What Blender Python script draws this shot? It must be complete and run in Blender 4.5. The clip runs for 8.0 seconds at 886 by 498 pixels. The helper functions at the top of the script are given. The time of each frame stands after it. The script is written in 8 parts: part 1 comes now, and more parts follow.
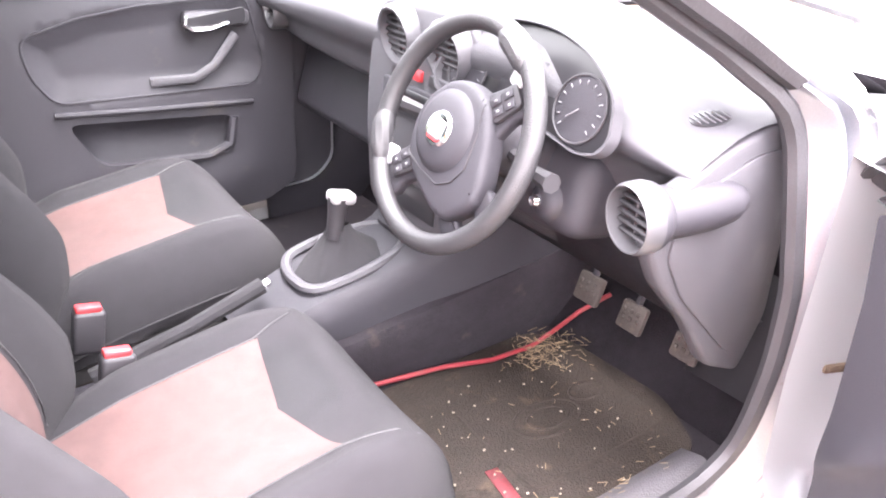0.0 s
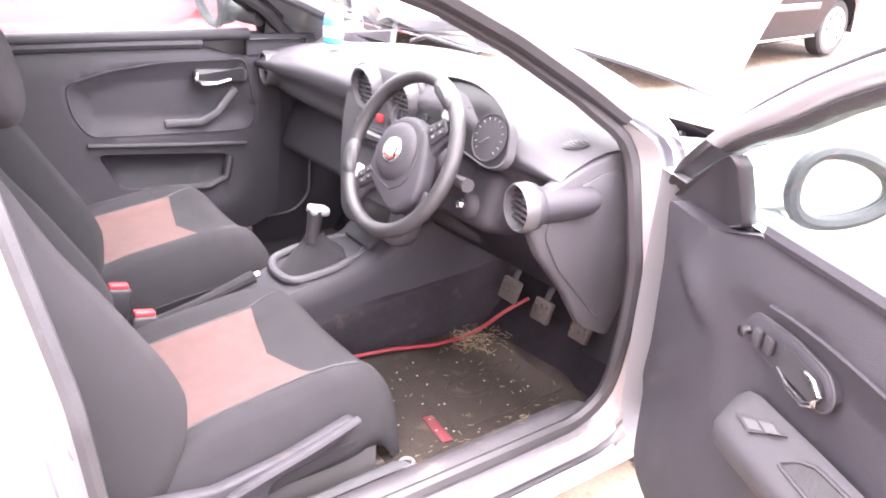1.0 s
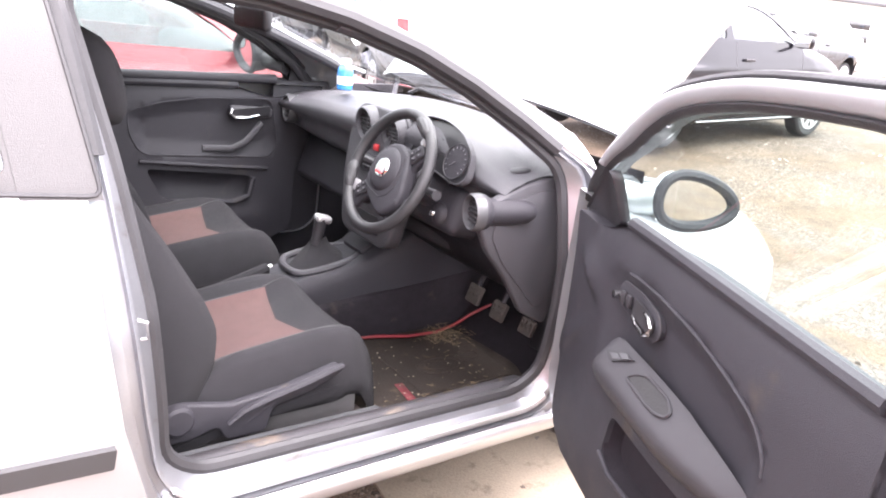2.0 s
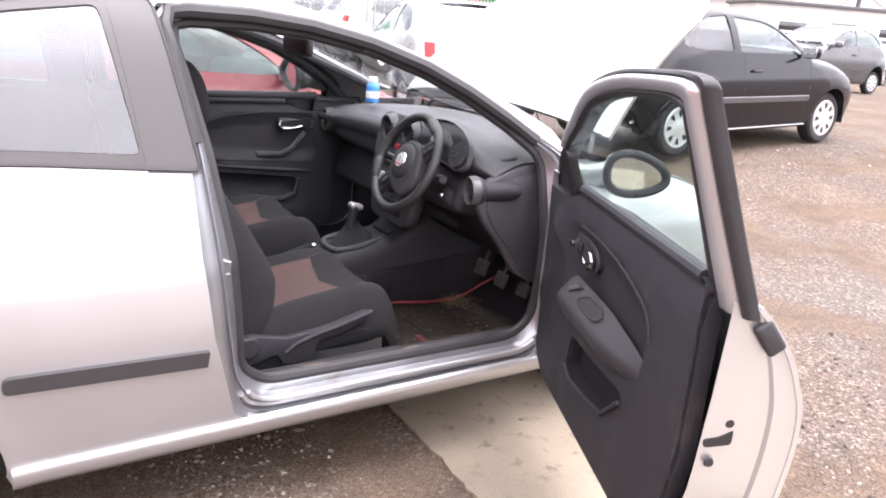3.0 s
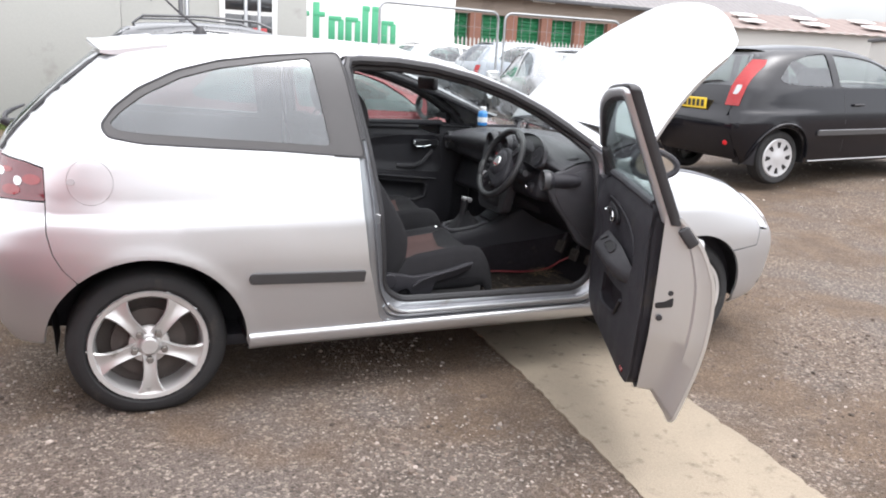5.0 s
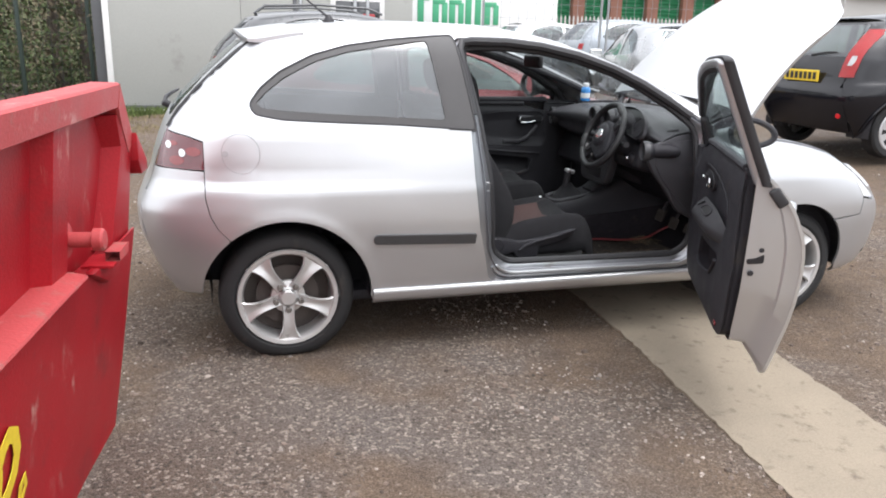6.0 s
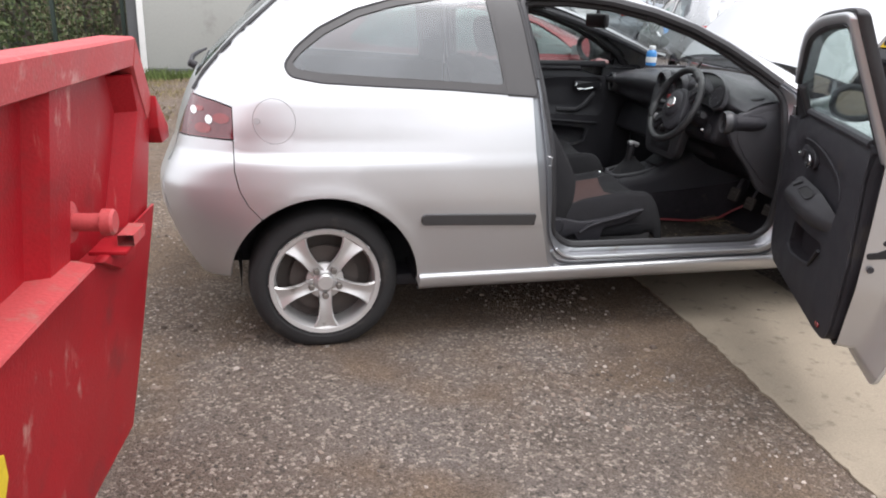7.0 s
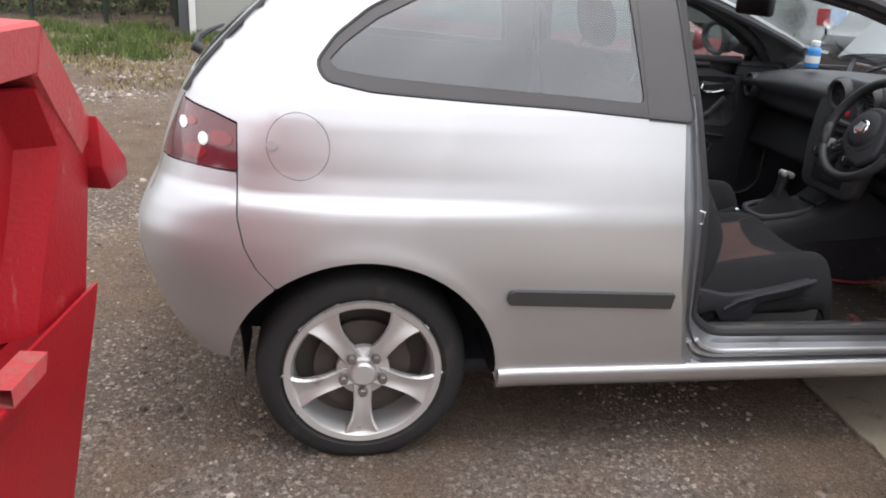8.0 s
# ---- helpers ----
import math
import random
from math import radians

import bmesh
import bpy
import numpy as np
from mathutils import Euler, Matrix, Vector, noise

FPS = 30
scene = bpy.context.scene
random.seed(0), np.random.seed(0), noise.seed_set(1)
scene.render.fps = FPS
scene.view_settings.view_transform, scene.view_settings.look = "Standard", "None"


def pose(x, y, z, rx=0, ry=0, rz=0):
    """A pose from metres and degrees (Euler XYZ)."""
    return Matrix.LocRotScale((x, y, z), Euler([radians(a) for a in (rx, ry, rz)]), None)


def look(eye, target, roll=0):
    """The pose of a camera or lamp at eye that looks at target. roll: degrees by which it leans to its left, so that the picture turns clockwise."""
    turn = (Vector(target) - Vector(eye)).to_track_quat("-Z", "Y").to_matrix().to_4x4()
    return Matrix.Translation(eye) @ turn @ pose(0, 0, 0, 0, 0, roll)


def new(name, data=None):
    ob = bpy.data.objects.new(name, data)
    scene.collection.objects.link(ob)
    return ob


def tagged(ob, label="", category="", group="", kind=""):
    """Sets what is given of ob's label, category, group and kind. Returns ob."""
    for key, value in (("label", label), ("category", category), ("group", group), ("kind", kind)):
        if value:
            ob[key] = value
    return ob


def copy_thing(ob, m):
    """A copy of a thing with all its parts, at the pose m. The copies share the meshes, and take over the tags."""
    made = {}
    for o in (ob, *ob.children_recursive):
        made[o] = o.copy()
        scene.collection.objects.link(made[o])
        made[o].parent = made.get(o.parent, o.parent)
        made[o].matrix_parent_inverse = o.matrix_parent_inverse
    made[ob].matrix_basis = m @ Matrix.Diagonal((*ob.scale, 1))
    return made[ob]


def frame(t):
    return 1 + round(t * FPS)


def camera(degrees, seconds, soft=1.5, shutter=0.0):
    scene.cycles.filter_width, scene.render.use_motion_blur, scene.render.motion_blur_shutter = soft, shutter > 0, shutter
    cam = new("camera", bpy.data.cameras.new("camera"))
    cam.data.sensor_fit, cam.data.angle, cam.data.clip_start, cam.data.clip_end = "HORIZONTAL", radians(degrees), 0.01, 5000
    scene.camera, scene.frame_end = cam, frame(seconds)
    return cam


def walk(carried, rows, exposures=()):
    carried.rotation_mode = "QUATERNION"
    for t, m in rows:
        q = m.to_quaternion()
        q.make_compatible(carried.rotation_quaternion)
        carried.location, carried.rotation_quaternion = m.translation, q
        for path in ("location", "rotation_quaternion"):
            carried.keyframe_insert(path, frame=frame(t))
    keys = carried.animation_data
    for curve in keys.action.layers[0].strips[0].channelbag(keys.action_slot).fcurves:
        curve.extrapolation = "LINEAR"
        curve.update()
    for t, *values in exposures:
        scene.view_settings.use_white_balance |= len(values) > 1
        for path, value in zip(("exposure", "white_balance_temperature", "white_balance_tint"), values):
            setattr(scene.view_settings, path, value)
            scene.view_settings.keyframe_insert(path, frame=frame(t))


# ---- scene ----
cam = camera(60.1, 8.0, soft=1.9)
PATH = [
    (0, (0.978, -1.223, 1.246), (1.999, 0.212, 0.297), 1.1),
    (0.5, (0.878, -1.449, 1.274), (1.901, 0.033, 0.403), 0.7),
    (1, (0.741, -1.622, 1.293), (1.878, -0.167, 0.526), 3.6),
    (1.5, (0.596, -1.825, 1.299), (1.807, -0.416, 0.558), 3.6),
    (2, (0.517, -2.061, 1.316), (1.67, -0.547, 0.701), 6.6),
    (2.2, (0.484, -2.173, 1.32), (1.602, -0.644, 0.678), 7.7),
    (3.3, (0.214, -2.717, 1.342), (1.25, -1.083, 0.838), 2.4),
    (3.5, (0.182, -2.837, 1.341), (1.156, -1.151, 0.882), 1.8),
    (4, (0.106, -3.125, 1.344), (1.016, -1.404, 0.884), 2.4),
    (4.5, (-0.054, -3.342, 1.333), (0.763, -1.596, 0.799), 2.3),
    (4.7, (-0.075, -3.43, 1.332), (0.737, -1.666, 0.854), 2.6),
    (5.8, (-0.184, -3.838, 1.324), (0.407, -2.0, 0.803), 1.9),
    (6, (-0.223, -3.842, 1.326), (0.311, -1.99, 0.793), 1.4),
    (6.5, (-0.278, -3.795, 1.321), (0.249, -1.943, 0.779), 1.9),
    (7, (-0.22, -3.484, 1.28), (0.235, -1.637, 0.665), 1.7),
    (7.5, (-0.169, -3.065, 1.261), (0.269, -1.212, 0.648), 4.0),
    (8, (-0.128, -2.533, 1.284), (0.203, -0.688, 0.587), 3.7),
]
EXPOSURES = [
    (0.0, 4.90, 6600, 24), (0.5, 4.67, 6650, 26), (1.0, 4.42, 6700, 29), (1.5, 3.99, 6750, 31), (2.0, 3.38, 6550, 22), (2.4, 2.82, 6500, 21),
    (3.5, 2.05, 6450, 21), (4.5, 1.69, 6380, 13), (6.0, 1.22, 6350, 11), (7.0, 1.16, 6400, 12), (8.0, 1.05, 6420, 12),
]
walk(cam, [(t, look(eye, target, roll)) for t, eye, target, roll in PATH], EXPOSURES)

# ---- daylight: a bright overcast sky with a weak, wide sun ----
world = bpy.data.worlds.new("overcast_sky")
scene.world = world
world.use_nodes = True
wn, wl = world.node_tree.nodes, world.node_tree.links
wn.clear()
sky = wn.new("ShaderNodeTexSky")
sky.sky_type = "NISHITA"
sky.sun_disc = False
sky.sun_elevation = radians(73)
sky.sun_rotation = radians(126)
sky.air_density, sky.dust_density, sky.ozone_density = 1.0, 3.0, 1.0
pale = wn.new("ShaderNodeHueSaturation")
pale.inputs["Saturation"].default_value = 0.16
pale.inputs["Value"].default_value = 1.0
cloud_at = wn.new("ShaderNodeTexCoord")
cloud = wn.new("ShaderNodeTexNoise")
cloud.inputs["Scale"].default_value = 2.2
cloud.inputs["Detail"].default_value = 6
ramp = wn.new("ShaderNodeMapRange")
ramp.inputs["From Min"].default_value, ramp.inputs["From Max"].default_value = 0.35, 0.68
ramp.inputs["To Min"].default_value, ramp.inputs["To Max"].default_value = 0.72, 1.25
times = wn.new("ShaderNodeMix")
times.data_type, times.blend_type = "RGBA", "MULTIPLY"
times.inputs["Factor"].default_value = 1.0
glow = wn.new("ShaderNodeBackground")
glow.inputs["Strength"].default_value = 0.15
out = wn.new("ShaderNodeOutputWorld")
wl.new(sky.outputs[0], pale.inputs["Color"])
wl.new(cloud_at.outputs["Generated"], cloud.inputs["Vector"])
wl.new(cloud.outputs["Fac"], ramp.inputs["Value"])
wl.new(pale.outputs[0], times.inputs["A"])
wl.new(ramp.outputs[0], times.inputs["B"])
up = wn.new("ShaderNodeSeparateXYZ")
rise = wn.new("ShaderNodeMapRange")
rise.inputs["To Min"].default_value, rise.inputs["To Max"].default_value = 0.72, 1.42
deck = wn.new("ShaderNodeMix")
deck.data_type, deck.blend_type = "RGBA", "MULTIPLY"
deck.inputs["Factor"].default_value = 1.0
wl.new(cloud_at.outputs["Generated"], up.inputs[0])
wl.new(up.outputs["Z"], rise.inputs["Value"])
wl.new(times.outputs["Result"], deck.inputs["A"])
wl.new(rise.outputs[0], deck.inputs["B"])
wl.new(deck.outputs["Result"], glow.inputs["Color"])
wl.new(glow.outputs[0], out.inputs["Surface"])

sun = bpy.data.lights.new("sun", "SUN")
sun.energy, sun.angle, sun.color = 1.1, radians(150), (1.0, 0.97, 0.93)
sun_ob = new("sun", sun)
sun_ob.matrix_world = look((-4, -3.2, 17), (0, 0, 0))

# ---- materials ----
def material(name, base, rough=0.5, metal=0.0, vary=0.12, scale=8.0, bump=0.0, bump_scale=60.0, dirt=None, dirt_amount=0.0,
             dirt_scale=3.0, coat=0.0, spec=0.5, sheen=0.0, per_piece=0.0):
    """A principled surface whose colour and gloss vary at two scales, with a fine relief and an optional second colour in patches."""
    m = bpy.data.materials.new(name)
    m.use_nodes = True
    n, l = m.node_tree.nodes, m.node_tree.links
    b = n["Principled BSDF"]
    b.inputs["Metallic"].default_value = metal
    b.inputs["Coat Weight"].default_value = coat
    b.inputs["Coat Roughness"].default_value = 0.06
    b.inputs["Specular IOR Level"].default_value = spec
    b.inputs["Sheen Weight"].default_value = sheen
    at = n.new("ShaderNodeTexCoord")
    big = n.new("ShaderNodeTexNoise")
    big.inputs["Scale"].default_value, big.inputs["Detail"].default_value = scale, 5
    fine = n.new("ShaderNodeTexNoise")
    fine.inputs["Scale"].default_value, fine.inputs["Detail"].default_value = bump_scale, 3
    l.new(at.outputs["Object"], big.inputs["Vector"])
    l.new(at.outputs["Object"], fine.inputs["Vector"])
    both = n.new("ShaderNodeMath")
    both.operation = "ADD"
    l.new(big.outputs["Fac"], both.inputs[0])
    l.new(fine.outputs["Fac"], both.inputs[1])
    tone = n.new("ShaderNodeMapRange")
    tone.inputs["From Min"].default_value, tone.inputs["From Max"].default_value = 0.6, 1.4
    tone.inputs["To Min"].default_value, tone.inputs["To Max"].default_value = 1 - vary, 1 + vary
    l.new(both.outputs[0], tone.inputs["Value"])
    mix = n.new("ShaderNodeMix")
    mix.data_type, mix.blend_type = "RGBA", "MULTIPLY"
    mix.inputs["Factor"].default_value = 1.0
    mix.inputs["A"].default_value = (*base, 1)
    l.new(tone.outputs[0], mix.inputs["B"])
    colour = mix.outputs["Result"]
    if per_piece:
        info = n.new("ShaderNodeObjectInfo")
        swing = n.new("ShaderNodeMapRange")
        swing.inputs["To Min"].default_value, swing.inputs["To Max"].default_value = 1 - per_piece, 1 + per_piece
        l.new(info.outputs["Random"], swing.inputs["Value"])
        again = n.new("ShaderNodeMix")
        again.data_type, again.blend_type = "RGBA", "MULTIPLY"
        again.inputs["Factor"].default_value = 1.0
        l.new(colour, again.inputs["A"])
        l.new(swing.outputs[0], again.inputs["B"])
        colour = again.outputs["Result"]
    if dirt:
        spots = n.new("ShaderNodeTexNoise")
        spots.inputs["Scale"].default_value, spots.inputs["Detail"].default_value = dirt_scale, 9
        spots.inputs["Roughness"].default_value = 0.65
        l.new(at.outputs["Object"], spots.inputs["Vector"])
        edge = n.new("ShaderNodeMapRange")
        edge.inputs["From Min"].default_value = 0.66 - 0.3 * dirt_amount
        edge.inputs["From Max"].default_value = 0.80 - 0.3 * dirt_amount
        l.new(spots.outputs["Fac"], edge.inputs["Value"])
        over = n.new("ShaderNodeMix")
        over.data_type = "RGBA"
        over.inputs["B"].default_value = (*dirt, 1)
        l.new(edge.outputs[0], over.inputs["Factor"])
        l.new(colour, over.inputs["A"])
        colour = over.outputs["Result"]
    l.new(colour, b.inputs["Base Color"])
    gloss = n.new("ShaderNodeMapRange")
    gloss.inputs["From Min"].default_value, gloss.inputs["From Max"].default_value = 0.3, 0.7
    gloss.inputs["To Min"].default_value = max(0.02, rough * 0.88)
    gloss.inputs["To Max"].default_value = min(1.0, rough * 1.12)
    l.new(big.outputs["Fac"], gloss.inputs["Value"])
    l.new(gloss.outputs[0], b.inputs["Roughness"])
    if bump:
        relief = n.new("ShaderNodeBump")
        relief.inputs["Strength"].default_value = min(1.0, bump)
        relief.inputs["Distance"].default_value = 0.004
        l.new(fine.outputs["Fac"], relief.inputs["Height"])
        l.new(relief.outputs[0], b.inputs["Normal"])
    return m


def glass_material(name, tint, rough=0.0, clear=0.9, least=0.045, haze_tone=0.61):
    """Thin automotive glass: mostly clear, tinted, with a true mirror sheen at grazing angles."""
    m = bpy.data.materials.new(name)
    m.use_nodes = True
    n, l = m.node_tree.nodes, m.node_tree.links
    n.clear()
    see = n.new("ShaderNodeBsdfTransparent")
    see.inputs["Color"].default_value = (*tint, 1)
    shine = n.new("ShaderNodeBsdfGlossy")
    shine.inputs["Roughness"].default_value = rough
    shine.inputs["Color"].default_value = (0.95, 0.97, 1.0, 1)
    # Diffuse haze in soft level bands, painting in cloudy sky reflections.
    haze = n.new("ShaderNodeBsdfDiffuse")
    haze.inputs["Color"].default_value = (haze_tone * 0.98, haze_tone * 1.01, haze_tone * 1.03, 1)
    hazed = n.new("ShaderNodeMixShader")
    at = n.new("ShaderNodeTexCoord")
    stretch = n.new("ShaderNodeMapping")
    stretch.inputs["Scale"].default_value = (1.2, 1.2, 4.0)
    cloud_bands = n.new("ShaderNodeTexNoise")
    cloud_bands.inputs["Scale"].default_value, cloud_bands.inputs["Detail"].default_value = 2.5, 5
    haze_amount = n.new("ShaderNodeMapRange")
    haze_amount.inputs["From Min"].default_value, haze_amount.inputs["From Max"].default_value = 0.3, 0.7
    haze_amount.inputs["To Min"].default_value, haze_amount.inputs["To Max"].default_value = (1 - clear) * 0.6, (1 - clear) * 1.4
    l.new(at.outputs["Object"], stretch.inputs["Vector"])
    l.new(stretch.outputs[0], cloud_bands.inputs["Vector"])
    l.new(cloud_bands.outputs["Fac"], haze_amount.inputs["Value"])
    l.new(haze_amount.outputs[0], hazed.inputs["Fac"])
    graze = n.new("ShaderNodeLayerWeight")
    graze.inputs["Blend"].default_value = 0.5
    power = n.new("ShaderNodeMath")
    power.operation = "POWER"
    power.inputs[1].default_value = 4.5
    l.new(graze.outputs["Facing"], power.inputs[0])
    fres = n.new("ShaderNodeMapRange")
    fres.inputs["To Min"].default_value, fres.inputs["To Max"].default_value = least, 0.9
    l.new(power.outputs[0], fres.inputs["Value"])
    mixer = n.new("ShaderNodeMixShader")
    o = n.new("ShaderNodeOutputMaterial")
    l.new(see.outputs[0], hazed.inputs[1])
    l.new(haze.outputs[0], hazed.inputs[2])
    l.new(fres.outputs[0], mixer.inputs["Fac"])
    l.new(hazed.outputs[0], mixer.inputs[1])
    l.new(shine.outputs[0], mixer.inputs[2])
    l.new(mixer.outputs[0], o.inputs["Surface"])
    return m


M = {}
M["silver"] = material("silver_paint", (0.57, 0.577, 0.592), 0.38, 0.74, 0.035, 2.5, 0.02, 900, coat=0.35)
# Body silver darkened to hold back light on the shuts, plus brown dirt.
M["silver_darkened"] = material("darkened_silver_paint", (0.33, 0.338, 0.36), 0.40, 0.82, 0.10, 6, 0.03, 500, (0.20, 0.17, 0.145), 0.26, 9)
M["black_trim"] = material("black_trim_plastic", (0.026, 0.025, 0.028), 0.46, 0, 0.15, 12, 0.2, 700, spec=0.35)
M["grey_trim"] = material("faded_grey_moulding", (0.062, 0.060, 0.061), 0.55, 0, 0.15, 12, 0.25, 600)
M["moulding"] = material("dark_rubbing_strip", (0.040, 0.039, 0.040), 0.5, 0, 0.15, 12, 0.25, 600)
M["dash"] = material("grained_dash_plastic", (0.050, 0.049, 0.055), 0.38, 0, 0.1, 10, 0.45, 900, (0.12, 0.115, 0.11), 0.12, 6, spec=0.45)
M["dash_dark"] = material("dark_cabin_plastic", (0.026, 0.025, 0.030), 0.52, 0, 0.12, 10, 0.4, 800, (0.055, 0.047, 0.04), 0.15, 6, spec=0.32)
M["cloth"] = material("black_seat_cloth", (0.024, 0.0235, 0.026), 0.92, 0, 0.22, 30, 0.6, 1400, spec=0.12, sheen=0.03)
M["cloth_red"] = material("dull_red_seat_cloth", (0.096, 0.060, 0.057), 0.92, 0, 0.2, 30, 0.6, 1400, spec=0.12, sheen=0.03)
M["carpet"] = material("dark_floor_carpet", (0.024, 0.021, 0.025), 0.97, 0, 0.35, 40, 0.9, 500, (0.06, 0.052, 0.042), 0.16, 12, spec=0.15)
M["mat"] = material("dirty_rubber_mat", (0.027, 0.0215, 0.018), 0.8, 0, 0.4, 25, 0.8, 260, (0.058, 0.042, 0.030), 0.32, 16, spec=0.2)
M["arm"] = material("grey_armrest_plastic", (0.034, 0.033, 0.037), 0.5, 0, 0.1, 10, 0.4, 800, spec=0.35)
M["leather"] = material("worn_black_leather", (0.024, 0.024, 0.026), 0.42, 0, 0.15, 20, 0.35, 500)
M["pedal"] = material("muddy_pedal_rubber", (0.040, 0.034, 0.030), 0.85, 0, 0.3, 30, 0.5, 300, (0.085, 0.066, 0.05), 0.30, 22)
M["scuff"] = material("scuffed_sill_plastic", (0.052, 0.050, 0.054), 0.42, 0, 0.2, 14, 0.3, 300, (0.17, 0.135, 0.105), 0.34, 7, spec=0.45)
M["tag"] = material("dull_red_tag", (0.105, 0.016, 0.020), 0.7, 0, 0.25, 60, 0.2, 300, (0.05, 0.03, 0.025), 0.35, 40)
M["grime"] = material("brown_road_grime", (0.085, 0.062, 0.045), 0.95, 0, 0.4, 40, 1.0, 160, (0.20, 0.15, 0.11), 0.35, 30, spec=0.1)
M["seal"] = material("rubber_door_seal", (0.025, 0.0245, 0.027), 0.52, 0, 0.15, 20, 0.2, 300, (0.07, 0.065, 0.06), 0.15, 8)
M["tyre"] = material("tyre_rubber", (0.016, 0.016, 0.017), 0.7, 0, 0.2, 12, 0.3, 200, (0.05, 0.044, 0.038), 0.3, 7)
M["alloy"] = material("silver_alloy", (0.62, 0.615, 0.61), 0.36, 0.6, 0.08, 9, 0.05, 400, (0.2, 0.18, 0.16), 0.18, 14)
M["bolt"] = material("dull_bolt_steel", (0.20, 0.185, 0.17), 0.5, 0.6, 0.2, 40, 0.1, 200)
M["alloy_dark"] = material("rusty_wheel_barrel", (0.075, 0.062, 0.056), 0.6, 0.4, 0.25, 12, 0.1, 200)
M["chrome"] = material("satin_chrome", (0.75, 0.75, 0.76), 0.14, 1.0, 0.03, 8)
M["satin"] = material("satin_silver_plastic", (0.42, 0.42, 0.43), 0.36, 0.5, 0.05, 10)
M["mirror"] = material("mirror_glass", (0.86, 0.88, 0.88), 0.02, 1.0, 0.0, 3)
M["headliner"] = material("pale_headliner", (0.42, 0.41, 0.39), 0.95, 0, 0.1, 20, 0.3, 700)
M["lamp_red"] = material("tail_lamp_red", (0.20, 0.018, 0.022), 0.08, 0, 0.15, 20, coat=1.0)
M["lamp_dark"] = material("tail_lamp_smoked", (0.11, 0.02, 0.028), 0.08, 0, 0.15, 20, coat=1.0)
M["lamp_clear"] = material("clear_lamp_lens", (0.75, 0.75, 0.76), 0.08, 0.3, 0.1, 30, coat=1.0)
M["red_button"] = material("red_plastic", (0.40, 0.035, 0.04), 0.35, 0, 0.1, 20)
M["red_cable"] = material("red_cable_sheath", (0.17, 0.014, 0.020), 0.5, 0, 0.2, 25, 0.1, 300, (0.09, 0.03, 0.025), 0.3, 20)
M["pod_ring"] = material("dark_grey_vent_ring", (0.06, 0.06, 0.064), 0.36, 0.1, 0.05, 10)
M["vent_ring"] = material("grey_vent_ring", (0.20, 0.20, 0.21), 0.35, 0.3, 0.05, 10)
M["straw"] = material("dry_straw", (0.16, 0.118, 0.07), 0.85, 0, 0.3, 30)
M["crumb"] = material("pale_crumbs", (0.22, 0.19, 0.15), 0.85, 0, 0.2, 30)
M["blue"] = material("blue_bottle_plastic", (0.04, 0.22, 0.55), 0.22, 0, 0.08, 10, coat=0.4)
M["white"] = material("white_plastic", (0.72, 0.73, 0.74), 0.4, 0, 0.05, 10)
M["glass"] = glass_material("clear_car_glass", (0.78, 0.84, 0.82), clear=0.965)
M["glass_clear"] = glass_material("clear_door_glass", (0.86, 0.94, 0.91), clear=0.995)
M["glass_back"] = bpy.data.materials.new("inner_glass_face")
M["glass_back"].use_nodes = True
bt = M["glass_back"].node_tree
bt.nodes.clear()
bt.links.new(bt.nodes.new("ShaderNodeBsdfTransparent").outputs[0], bt.nodes.new("ShaderNodeOutputMaterial").inputs["Surface"])
bt.nodes["Transparent BSDF"].inputs["Color"].default_value = (0.62, 0.71, 0.69, 1)
M["glass_q"] = glass_material("quarter_glass", (0.60, 0.70, 0.68), rough=0.07, clear=0.95, least=0.115, haze_tone=0.42)
M["screen"] = material("dial_face", (0.015, 0.015, 0.017), 0.32, 0, 0.1, 20)
M["marks"] = material("white_markings", (0.7, 0.7, 0.7), 0.5)
M["skip"] = material("scuffed_red_paint", (0.33, 0.008, 0.015), 0.45, 0, 0.16, 3, 0.25, 120, (0.23, 0.018, 0.022), 0.34, 5, spec=0.3)


